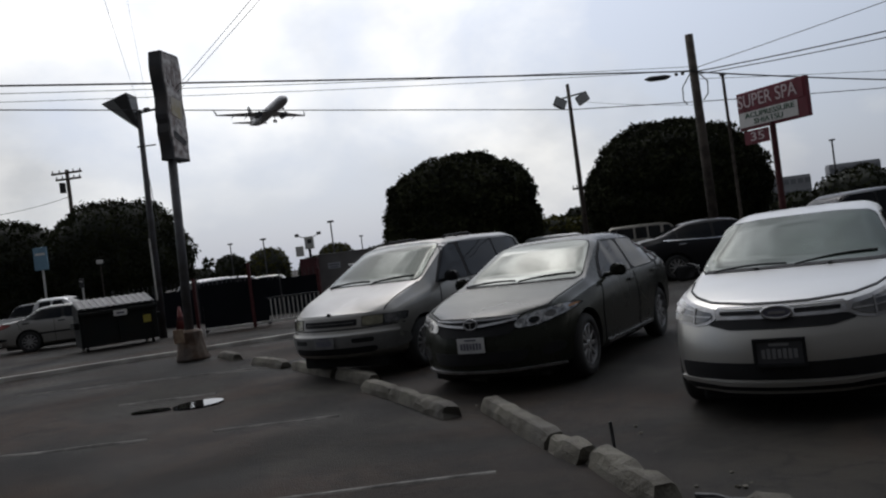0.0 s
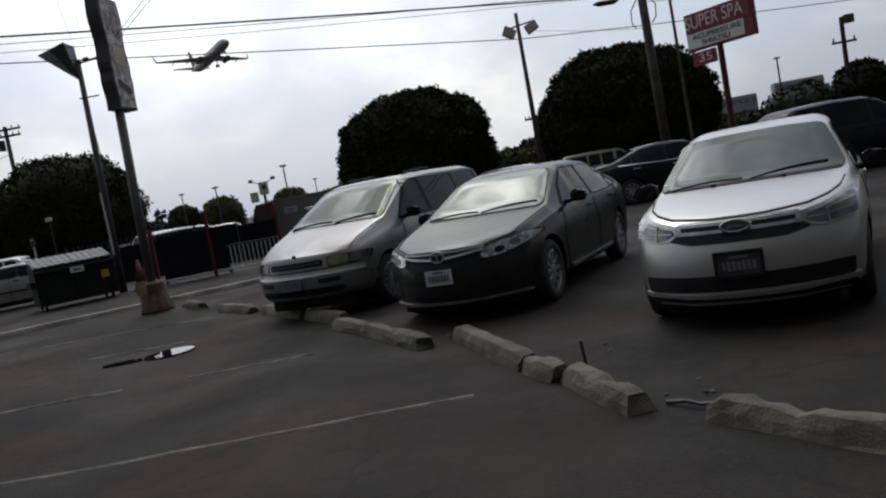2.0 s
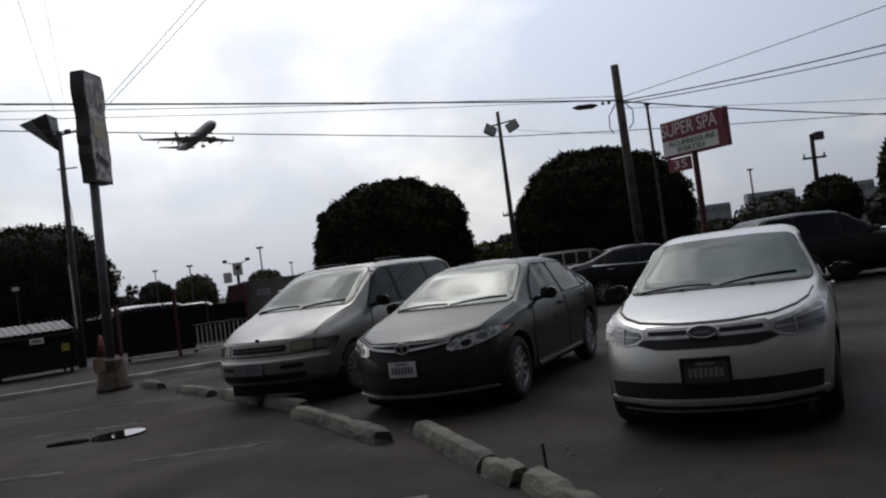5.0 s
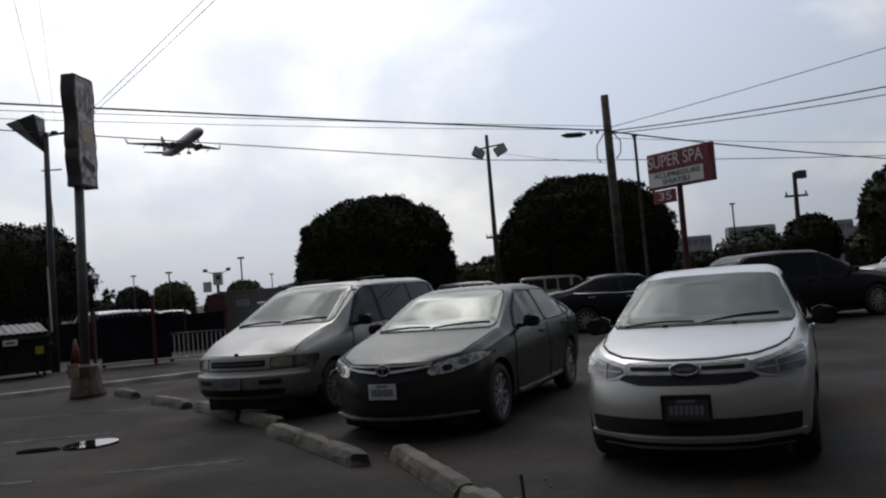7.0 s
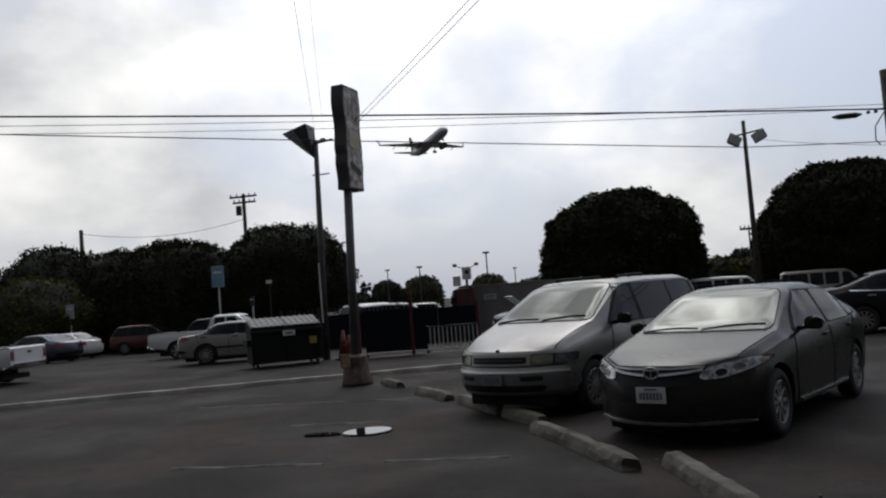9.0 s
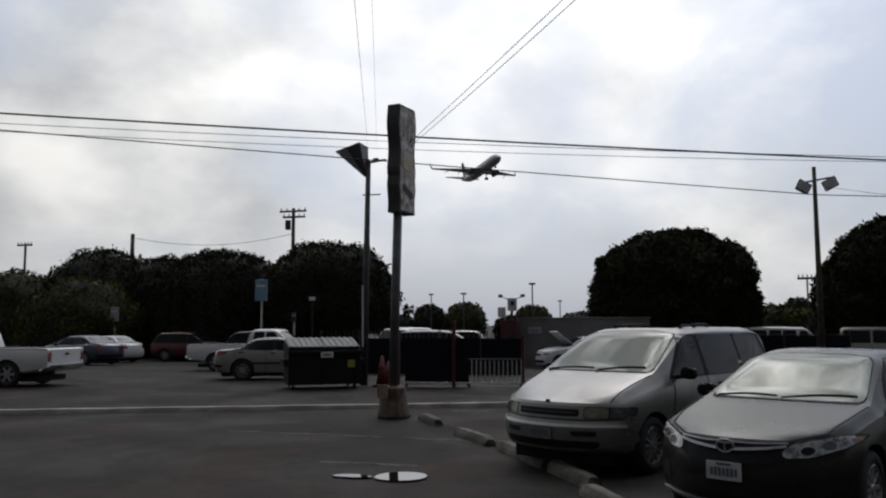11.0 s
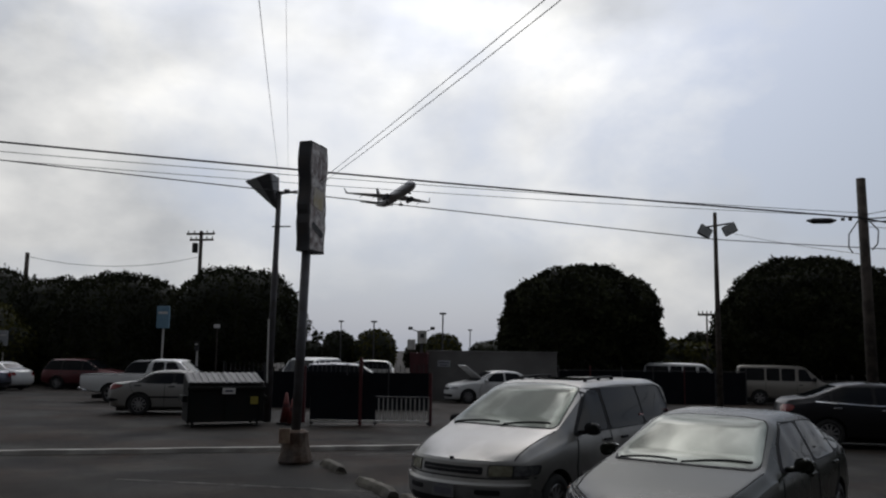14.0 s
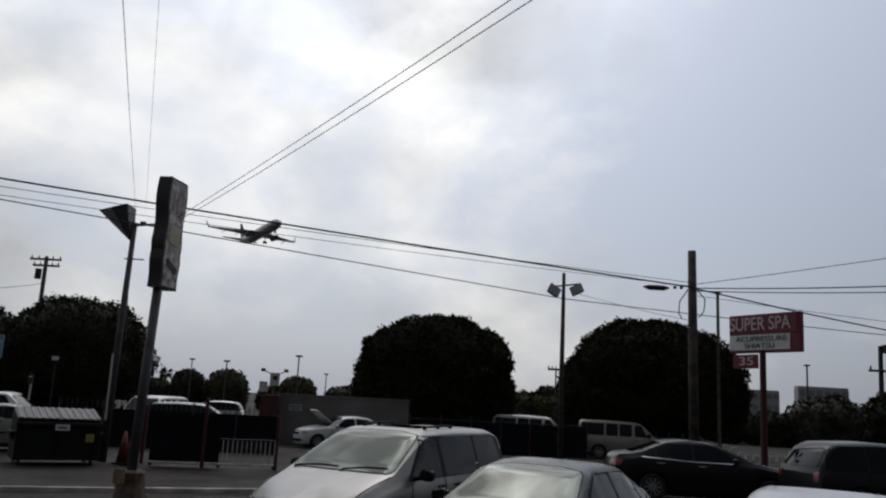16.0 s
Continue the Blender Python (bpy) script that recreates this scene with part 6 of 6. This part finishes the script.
# ---- grey wall, posts and fences of the far lot ----
def far_lot():
    z = fall(42)
    w = thing("wall_north", Matrix(), "long low plain grey stucco wall", "wall", kind="structure")
    part("wall", box(B(), (-4.72, 42.2, (2.02 + z) / 2 - 0.05), (6.3, 0.4, 2.02 - z + 0.1), Matrix(), 0.02), M["stucco"], w)
    part("coping", box(B(), (-4.72, 42.2, 2.05), (6.4, 0.48, 0.07), Matrix(), 0.012), M["stucco"], w)
    s = tagged(part("wall_notice", box(B(), (-7.0, 41.97, 1.45), (0.62, 0.03, 0.3), Matrix(), 0.006), M["far_wall"]), "small faded notice on the grey wall", "sign")
    part("notice_bar", box(B(), (-7.0, 41.95, 1.5), (0.5, 0.012, 0.06)), M["plate_text"], s)
    part("notice_bar", box(B(), (-7.0, 41.95, 1.38), (0.4, 0.012, 0.05)), M["plate_text"], s)
    kiosk = thing("gate_pillar", Matrix(), "dark maroon gate pillar with a pale lamp cluster", "pillar")
    part("pillar", box(B(), (-8.15, 41.6, 0.82), (0.85, 0.5, 2.3), Matrix(), 0.03), M["maroon"], kiosk)
    part("post", tube(B(), (-8.05, 41.6, 1.9), (-8.05, 41.6, 3.0), 0.07, 0.07, 8), M["pole_grey"], kiosk)
    part("box_sign", box(B(), (-8.02, 41.55, 2.72), (0.42, 0.3, 0.62), Matrix(), 0.03), M["white_steel"], kiosk, "pale grey box")
    part("dark_face", box(B(), (-7.98, 41.39, 2.78), (0.2, 0.02, 0.2), Matrix(), 0.004), M["dark_metal"], kiosk)
    part("box_sign", box(B(), (-8.55, 41.6, 2.35), (0.36, 0.28, 0.5), Matrix(), 0.03), M["white_steel"], kiosk, "pale grey box")
    for x in (-8.6, -7.5):
        part("arm", tube(B(), (-8.05, 41.6, 2.9), (x, 41.6, 3.12), 0.02, 0.02, 6), M["dark_metal"], kiosk)
        part("flood_lamp", box(B(), (x, 41.55, 3.14), (0.2, 0.16, 0.15), Matrix(), 0.03), M["lamp_body"], kiosk)
    fence = thing("mesh_fence", Matrix(), "long dark mesh fence on steel posts", "fence", kind="structure")
    pts = [Vector((-1.5 + 1.5 * k, 42.4 + 0.42 * k, 0)) for k in range(7)]
    for k, p in enumerate(pts):
        part("post", tube(B(), (p.x, p.y, fall(p.y) - 0.05), (p.x, p.y, 1.45), 0.04, 0.04, 8), M["red_post"] if k % 3 == 1 else M["dark_metal"], fence)
    for a, b in zip(pts, pts[1:]):
        c, d = (a + b) / 2, b - a
        m = Matrix.Translation((c.x, c.y, 0)) @ Matrix.Rotation(math.atan2(d.y, d.x), 4, "Z")
        part("mesh_panel", box(B(), (0, 0, 0.42), (d.length - 0.08, 0.02, 1.55), m), M["mesh_dark"], fence)
        part("rail", box(B(), (0, 0, 1.24), (d.length, 0.04, 0.05), m), M["dark_metal"], fence)
    # dark mesh on the left side, behind the gate
    scr = thing("mesh_fence", Matrix(), "dark mesh fence behind the gate and dumpster", "fence", kind="structure")
    pts = [Vector((-13.6 + 1.55 * k, 31.6 + 0.2 * k, 0)) for k in range(6)]
    for a, b in zip(pts, pts[1:]):
        c, d = (a + b) / 2, b - a
        m = Matrix.Translation((c.x, c.y, 0)) @ Matrix.Rotation(math.atan2(d.y, d.x), 4, "Z")
        part("mesh_panel", box(B(), (0, 0, 0.50), (d.length - 0.06, 0.02, 1.45), m), M["mesh_dark"], scr)
        part("post", tube(B(), (a.x, a.y, fall(a.y) - 0.05), (a.x, a.y, 1.55), 0.035, 0.035, 8), M["dark_metal"], scr)
        for j in range(9):
            x = -d.length / 2 + d.length * (j + 0.5) / 9
            part("picket", box(B(), (x, 0, 1.36), (0.02, 0.02, 0.34), m), M["dark_metal"], scr)
    # white boards by the red sign
    wf = thing("white_fence", Matrix(), "low white board fence with dark gaps", "fence", kind="structure")
    for k in range(13):
        x = 7.9 + 0.235 * k
        h = 1.0 + 0.12 * noise.noise((k * 0.9, 0, 3)) + (0.25 if k in (0, 1, 4, 5) else 0)
        part("board", box(B(), (x, 27.6, h / 2 - 0.02), (0.15, 0.03, h), Matrix(), 0.006), M["white_steel"], wf)
    for z0 in (0.25, 0.8):
        part("rail", box(B(), (9.3, 27.64, z0), (3.0, 0.04, 0.08), Matrix(), 0.006), M["white_steel"], wf)


far_lot()


def post_sign(x, y, zlo, zhi, w, mat, label, post_mat="white_steel"):
    root = thing("post_sign", pose(x, y, fall(y)), label, "sign", "small lot signs")
    f = -fall(y)
    part("post", tube(B(), (0, 0, -0.05), (0, 0, zlo + f + 0.2), 0.05, 0.05, 8), M[post_mat], root)
    pn = part("panel", box(B(), (0, -0.07, (zlo + zhi) / 2 + f), (w, 0.08, zhi - zlo), Matrix(), 0.02), M[mat], root)
    part("bar", box(B(), (0, -0.114, zhi + f - 0.3 * (zhi - zlo)), (w * 0.7, 0.008, 0.1 * (zhi - zlo))), M["sign_white"], pn)
    return root


post_sign(-20.2, 39.0, 2.95, 4.02, 0.66, "blue", "pale blue lot sign on a white post")
post_sign(-18.9, 40.0, 1.9, 2.35, 0.22, "dark_metal", "small grey sign on a thin post")
post_sign(-34.2, 46.0, 2.0, 2.9, 0.6, "far_wall", "small pale notice in front of the trees")
post_sign(-20.4, 45.3, 3.15, 3.35, 0.35, "sign_white", "small white sign against the dark tree", "bark")


# ---- far buildings ----
def building(x0, x1, y, h, floors, label, cols=6):
    root = thing("office_building", Matrix(), label, "building", "far buildings")
    w = x1 - x0
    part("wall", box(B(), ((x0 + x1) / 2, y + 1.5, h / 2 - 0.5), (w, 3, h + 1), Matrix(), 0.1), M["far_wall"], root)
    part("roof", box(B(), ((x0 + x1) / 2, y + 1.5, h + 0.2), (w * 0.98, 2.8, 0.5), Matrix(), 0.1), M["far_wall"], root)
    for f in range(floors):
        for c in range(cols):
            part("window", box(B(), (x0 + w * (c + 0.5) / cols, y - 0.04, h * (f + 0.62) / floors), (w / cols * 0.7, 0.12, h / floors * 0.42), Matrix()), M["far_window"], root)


building(86, 98.5, 250, 10.2, 3, "hazy grey far office block")
building(104, 119, 250, 12.0, 3, "wide hazy grey far office block")
building(80.5, 84.5, 255, 7.0, 2, "low hazy grey far building", 3)
building(126, 141, 245, 11.5, 3, "hazy grey far building with flat roof")
building(142, 152, 250, 9.5, 3, "hazy grey far building with flat roof")


# ---- other vehicles ----
def variant(base, **kw):
    d = dict(base)
    d.update(kw)
    return d


def rear_lamps(y0, y1, z0, z1):
    return (("tail_light", rounded([(y0, z0), (y1, z0), (y1, z1), (y0, z1)], 1), "tail", 0.01, True),
            ("rear_bumper", rounded([(-y1, 0.42), (y1, 0.42), (y1, 0.52), (-y1, 0.52)], 1), "trim", 0.02, False))


SIMPLE_FRONT = (("headlight", rounded([(0.45, 0.62), (0.78, 0.64), (0.78, 0.76), (0.45, 0.73)], 1), "lens", 0.012, True), ("grille", rounded([(-0.4, 0.6), (0.4, 0.6), (0.4, 0.70), (-0.4, 0.70)], 1), "trim", 0.008, False),
                ("air_intake", rounded([(-0.6, 0.3), (0.6, 0.3), (0.6, 0.42), (-0.6, 0.42)], 1), "trim", 0.006, False))
LOW = variant(SALOON, paint=M["p_black"], front=SIMPLE_FRONT, extra=None, handle_mat=M["chrome"], back=rear_lamps(0.5, 0.8, 0.78, 0.95),
              mouldings=(([(1.7, 0.965), (2.8, 0.97), (4.0, 1.03)], 0.02, "chrome"),))
LOW.pop("extra")
SEDAN90 = variant(LOW, paint=M["p_tan"], L=4.5, handle_mat=M["trim"], mouldings=(([(1.4, 0.55), (3.2, 0.55)], 0.05, "trim"),), axles=(0.9, 3.5),
    top=[(0, 0.66), (0.2, 0.74), (0.6, 0.82), (1.15, 0.93), (1.35, 0.96), (2.05, 1.32), (2.4, 1.36), (2.95, 1.35), (3.2, 1.3), (3.65, 1.03), (3.85, 1.0), (4.4, 0.96), (4.5, 0.86)],
    screen=rounded([(-0.66, 0.96), (0.66, 0.96), (0.54, 1.29), (-0.54, 1.29)], 1), rear=rounded([(-0.62, 1.03), (0.62, 1.03), (0.52, 1.28), (-0.52, 1.28)], 1),
    sides=[rounded([(1.6, 0.94), (2.45, 0.95), (2.45, 1.26), (2.1, 1.25)], 1), rounded([(2.53, 0.95), (3.35, 0.97), (3.15, 1.22), (2.53, 1.27)], 1)],
    wid=[(0, 0.72), (0.2, 0.80), (0.6, 0.84), (3.6, 0.84), (4.2, 0.81), (4.5, 0.76)], W=1.70)
HATCH = variant(COMPACT, paint=M["p_white"], front=SIMPLE_FRONT, mirror_mat=M["p_white"], axles=(0.86, 3.45))
HATCH.pop("extra")
SUV = variant(MINIVAN, paint=M["p_black"], front=SIMPLE_FRONT, mouldings=(), R=0.37, L=4.75, axles=(0.95, 3.75), handle_mat=M["p_black"],
    top=[(0, 0.82), (0.15, 0.95), (0.6, 1.04), (1.25, 1.12), (1.45, 1.16), (2.1, 1.58), (2.4, 1.67), (3.2, 1.70), (4.1, 1.66), (4.4, 1.55), (4.7, 1.12), (4.75, 0.95)],
    above=(), bot=[(0, 0.34), (0.4, 0.3), (4.3, 0.32), (4.75, 0.4)])
SUV.pop("extra")
SUV["back"] = (("tail_light", rounded([(0.62, 0.82), (0.80, 0.82), (0.78, 1.04), (0.64, 1.04)], 1), "tail", 0.01, True), ("rear_bumper", rounded([(-0.84, 0.46), (0.84, 0.46), (0.84, 0.58), (-0.84, 0.58)], 1), "trim", 0.02, False))
PICKUP = dict(L=5.8, W=1.92, R=0.37, paint=M["p_white"], spokes=6, bow=0.2, tailbow=0.03, soft=0.03,
    top=[(0, 0.9), (0.1, 1.0), (1.2, 1.10), (1.4, 1.13), (1.95, 1.66), (2.15, 1.72), (2.95, 1.72), (3.1, 1.66), (3.2, 1.14), (3.25, 1.10), (5.75, 1.10), (5.8, 1.06)],
    belt=[(0, 0.8), (0.3, 0.95), (1.3, 1.04), (3.1, 1.08), (3.3, 1.06), (5.8, 1.04)],
    wid=[(0, 0.84), (0.3, 0.92), (1.0, 0.96), (5.5, 0.96), (5.8, 0.95)], roofw=[(0, 0.75), (1.3, 0.84), (2.0, 0.7), (3.0, 0.7), (3.2, 0.9), (5.8, 0.93)],
    bot=[(0, 0.42), (0.4, 0.36), (5.1, 0.38), (5.8, 0.5)], nose=[(0.3, 0.03), (0.6, 0.0), (1.1, 0.06)], tail=[(0.3, 0.0), (1.2, 0.0)],
    screen=rounded([(-0.74, 1.15), (0.74, 1.15), (0.64, 1.62), (-0.64, 1.62)], 1), rear=rounded([(-0.66, 1.22), (0.66, 1.22), (0.6, 1.6), (-0.6, 1.6)], 1),
    sides=[rounded([(1.72, 1.1), (2.45, 1.1), (2.45, 1.6), (2.1, 1.6)], 1), rounded([(2.52, 1.1), (3.0, 1.1), (2.95, 1.6), (2.52, 1.61)], 1)],
    axles=(0.95, 4.55), mirror=(1.75, 1.2), handles=((2.35, 1.0),), handle_mat=M["trim"], seams=([(1.6, 0.5), (1.6, 1.05)], [(2.5, 0.45), (2.5, 1.08)], [(3.17, 0.45), (3.17, 1.06)]),
    front=SIMPLE_FRONT, back=(("tail_light", rounded([(0.80, 0.72), (0.93, 0.72), (0.93, 1.0), (0.80, 1.0)], 1), "tail", 0.01, True), ("rear_bumper", rounded([(-0.92, 0.48), (0.92, 0.48), (0.92, 0.62), (-0.92, 0.62)], 1), "chrome", 0.05, False),
          ("tailgate_gap", band([(-0.78, 0.68), (-0.78, 1.04)], 0.015), "trim", 0.004, True), ("tailgate_handle", rounded([(-0.1, 0.9), (0.1, 0.9), (0.1, 0.96), (-0.1, 0.96)], 1), "trim", 0.012, False)),
    above=(("load_bed", [(3.32, -0.78), (5.7, -0.78), (5.7, 0.78), (3.32, 0.78)], "trim", 0.004),))
VAN = dict(L=4.9, W=1.95, R=0.36, paint=M["p_beige"], spokes=6, bow=0.16, tailbow=0.06,
    top=[(0, 0.95), (0.1, 1.05), (0.75, 1.16), (0.9, 1.2), (1.55, 1.83), (1.8, 1.93), (3.0, 1.97), (4.6, 1.95), (4.8, 1.88), (4.88, 1.3), (4.9, 1.1)],
    belt=[(0, 0.88), (0.3, 1.0), (0.9, 1.12), (4.6, 1.15), (4.9, 1.05)], wid=[(0, 0.84), (0.3, 0.92), (1.0, 0.97), (4.6, 0.97), (4.9, 0.93)], roofw=[(0, 0.75), (0.9, 0.86), (1.7, 0.78), (4.6, 0.80), (4.9, 0.86)],
    bot=[(0, 0.42), (0.4, 0.36), (4.5, 0.38), (4.9, 0.45)], nose=[(0.3, 0.03), (0.6, 0.0), (1.2, 0.06)], tail=[(0.3, 0.0), (2.0, 0.04)],
    screen=rounded([(-0.80, 1.24), (0.80, 1.24), (0.72, 1.82), (-0.72, 1.82)], 1), rear=rounded([(-0.72, 1.25), (0.72, 1.25), (0.68, 1.78), (-0.68, 1.78)], 1),
    sides=[rounded([(1.3, 1.2), (1.95, 1.2), (1.95, 1.78), (1.62, 1.77)], 1), rounded([(2.1, 1.2), (2.72, 1.2), (2.72, 1.8), (2.1, 1.8)], 1), rounded([(2.8, 1.2), (3.4, 1.2), (3.4, 1.8), (2.8, 1.8)], 1), rounded([(3.5, 1.2), (4.65, 1.2), (4.65, 1.8), (3.5, 1.8)], 1)],
    axles=(0.85, 3.75), mirror=(1.25, 1.28), mirror_big=1.3, mirror_mat=M["trim"], handles=((1.85, 1.02),), handle_mat=M["trim"], seams=([(1.2, 0.5), (1.2, 1.1)], [(2.03, 0.45), (2.03, 1.15)], [(3.45, 0.45), (3.45, 1.15)]),
    front=SIMPLE_FRONT, back=rear_lamps(0.78, 0.92, 0.8, 1.2))


def parked(name, d, label, category, x, y, heading):
    return vehicle(name, d, label, category, (x, y, fall(y) - 0.005), heading, "cars parked in the lots", 1)


parked("saloon_car", LOW, "black saloon with chrome window trim parked side on", "car", 6.72, 23.1, -4)
parked("suv", SUV, "black estate-like sport utility vehicle parked side on", "car", 10.35, 20.85, 8)
parked("passenger_van", VAN, "beige full-size passenger van parked behind the lot", "van", 9.6, 46.0, -8)
parked("passenger_van", variant(VAN, paint=M["p_white"]), "white full-size van parked beside a beige one", "van", 13.0, 49.0, -10)
parked("passenger_van", variant(VAN, paint=M["p_white"]), "white van parked behind the mesh fence", "van", 5.2, 48.3, -6)
parked("suv", variant(SUV, paint=M["p_silver"]), "silver sport utility vehicle in a row behind the mesh fence", "car", 1.0, 49.6, -8)
parked("hatchback", HATCH, "white car in a row behind the mesh fence", "car", -1.2, 47.0, -8)
hood_up = parked("hatchback", HATCH, "small white car with its bonnet propped open", "car", -4.45, 40.2, 205)
bm = box(B(), (1.25, 0, 1.28), (1.0, 1.3, 0.05), Matrix.Translation((1.0, 0, 0.0)) @ Matrix.Translation((0, 0, 1.0)) @ Matrix.Rotation(radians(-38), 4, "Y") @ Matrix.Translation((-1.0, 0, -1.0)), 0.02)
lidp = part("open_bonnet", bm, M["p_white"], hood_up, "raised white bonnet")
parked("saloon_car", SEDAN90, "dull silver nineties saloon beside the dumpster", "car", -12.75, 26.9, 22)
parked("pickup_truck", PICKUP, "white pickup truck seen from its tailgate", "pickup", -17.0, 33.2, 9)
parked("pickup_truck", PICKUP, "white pickup truck at the end of a row", "pickup", -20.3, 21.8, 190)
parked("saloon_car", variant(LOW, paint=M["p_blue"]), "dark blue-grey saloon parked side on", "car", -29.4, 37.2, 170)
parked("hatchback", HATCH, "white rounded coupe parked in a row", "car", -31.0, 41.2, 172)
parked("suv", variant(SUV, paint=M["p_red"]), "dark red sport utility vehicle under the trees", "car", -27.6, 44.6, 8)
parked("suv", SUV, "black sport utility vehicle behind a white pickup", "car", -18.6, 37.6, 10)
parked("passenger_van", variant(VAN, paint=M["p_white"]), "white van facing the gate", "van", -15.3, 46.2, 262)
parked("suv", variant(SUV, paint=M["p_silver"]), "silver sport utility vehicle far beyond the gate", "car", -16.4, 61.0, 185)
parked("suv", variant(SUV, paint=M["p_blue"]), "dark blue vehicle parked behind the gate", "car", -9.3, 34.6, 12)
parked("pickup_truck", PICKUP, "white pickup truck across the street", "pickup", 21.6, 32.8, 180)
parked("saloon_car", variant(LOW, paint=M["p_silver"]), "silver saloon far behind the fence", "car", 14.2, 30.2, 5)
for k, x in enumerate((-6.5, -1.2, 4.0)):
    parked("saloon_car", variant(LOW, paint=M[("p_white", "p_silver", "p_blue")[k]]), "far saloon in a row beyond the fence", "car", x + 1.0, 56 + k, 95)


# ---- airliner ----
def airliner():
    root = thing("airliner", Matrix(), "white twin-engine airliner on approach with wheels down", "airplane")
    prof = [(19.7, 0.05, -0.5), (19.3, 0.55, -0.42), (18.4, 1.05, -0.25), (17.0, 1.55, -0.1), (15.0, 1.85, 0), (12, 1.9, 0), (-7, 1.9, 0), (-11, 1.65, 0.25), (-15, 1.05, 0.75), (-18.5, 0.45, 1.2), (-19.7, 0.15, 1.35)]
    bm, n, rows = B(), 20, []
    for x, r, dz in prof:
        rows.append([bm.verts.new((x, r * math.cos(6.2832 * k / n), dz + r * 1.05 * math.sin(6.2832 * k / n))) for k in range(n)])
    for a, b in zip(rows, rows[1:]):
        for k in range(n):
            bm.faces.new((a[k], a[(k + 1) % n], b[(k + 1) % n], b[k]))
    bm.faces.new(rows[0])
    bm.faces.new(rows[-1][::-1])
    part("fuselage", bm, M["plane_white"], root, smooth=True)

    def foil(name, a, b, ca, cb, th, mat):
        bm = B()
        rings = []
        for p, c in ((a, ca), (b, cb)):
            pts = [(0.5, 0), (0.3, 0.5), (0, 0.6), (-0.5, 0.05), (-0.5, -0.05), (0, -0.35), (0.35, -0.4)]
            up = Vector((0, 0, 1)) if abs((Vector(b) - Vector(a)).normalized().z) < 0.8 else Vector((0, 1, 0))
            rings.append([bm.verts.new(Vector(p) + Vector((x * c, 0, 0)) + up * z * th * c) for x, z in pts])
        for k in range(7):
            bm.faces.new((rings[0][k], rings[0][(k + 1) % 7], rings[1][(k + 1) % 7], rings[1][k]))
        bm.faces.new(rings[0])
        bm.faces.new(rings[1][::-1])
        return part(name, bm, mat, root)

    for s in (-1, 1):
        foil("wing", (2.2, s * 1.6, -0.9), (-5.6, s * 17.0, 0.9), 7.0, 1.7, 0.11, M["plane_white"])
        foil("winglet", (-5.6, s * 17.0, 0.9), (-7.0, s * 17.7, 3.3), 1.7, 0.7, 0.09, M["plane_white"])
        foil("tailplane", (-16.2, s * 0.6, 1.3), (-18.9, s * 7.0, 1.9), 3.6, 1.3, 0.09, M["plane_white"])
        bm = tube(B(), (5.2, s * 4.9, -1.75), (1.2, s * 4.9, -1.65), 1.05, 0.75, 18)
        part("engine", bm, M["plane_dark"], root, "dark grey engine")
        bm = tube(B(), (-0.6, s * 2.9, -1.0), (-0.6, s * 2.9, -2.7), 0.16, 0.14, 8)
        for q in (-0.4, 0.4):
            tube(bm, (-0.6, s * 2.9 + q - 0.18, -2.75), (-0.6, s * 2.9 + q + 0.18, -2.75), 0.55, 0.55, 14)
        part("main_gear", bm, M["plane_dark"], root)
        for q in (0.35, 0.65):
            part("flap_fairing", tube(B(), (2.0 - 5.0 * q, s * (2 + 15 * q), -0.9 + 1.4 * q), (-3.0 - 5.2 * q, s * (2 + 15 * q), -1.3 + 1.4 * q), 0.22, 0.08, 8), M["plane_white"], root)
    foil("fin", (-15.2, 0, 1.8), (-19.0, 0, 8.3), 5.4, 2.2, 0.07, M["plane_dark"])
    bm = tube(B(), (15.5, 0, -1.5), (15.5, 0, -2.8), 0.1, 0.1, 8)
    for q in (-0.22, 0.22):
        tube(bm, (15.5, q - 0.1, -2.85), (15.5, q + 0.1, -2.85), 0.36, 0.36, 12)
    part("nose_gear", bm, M["plane_dark"], root)
    return root


plane = airliner()
plane.matrix_world = pose(-72.4, 301.2, 59.7, -1.2, -5, -55)
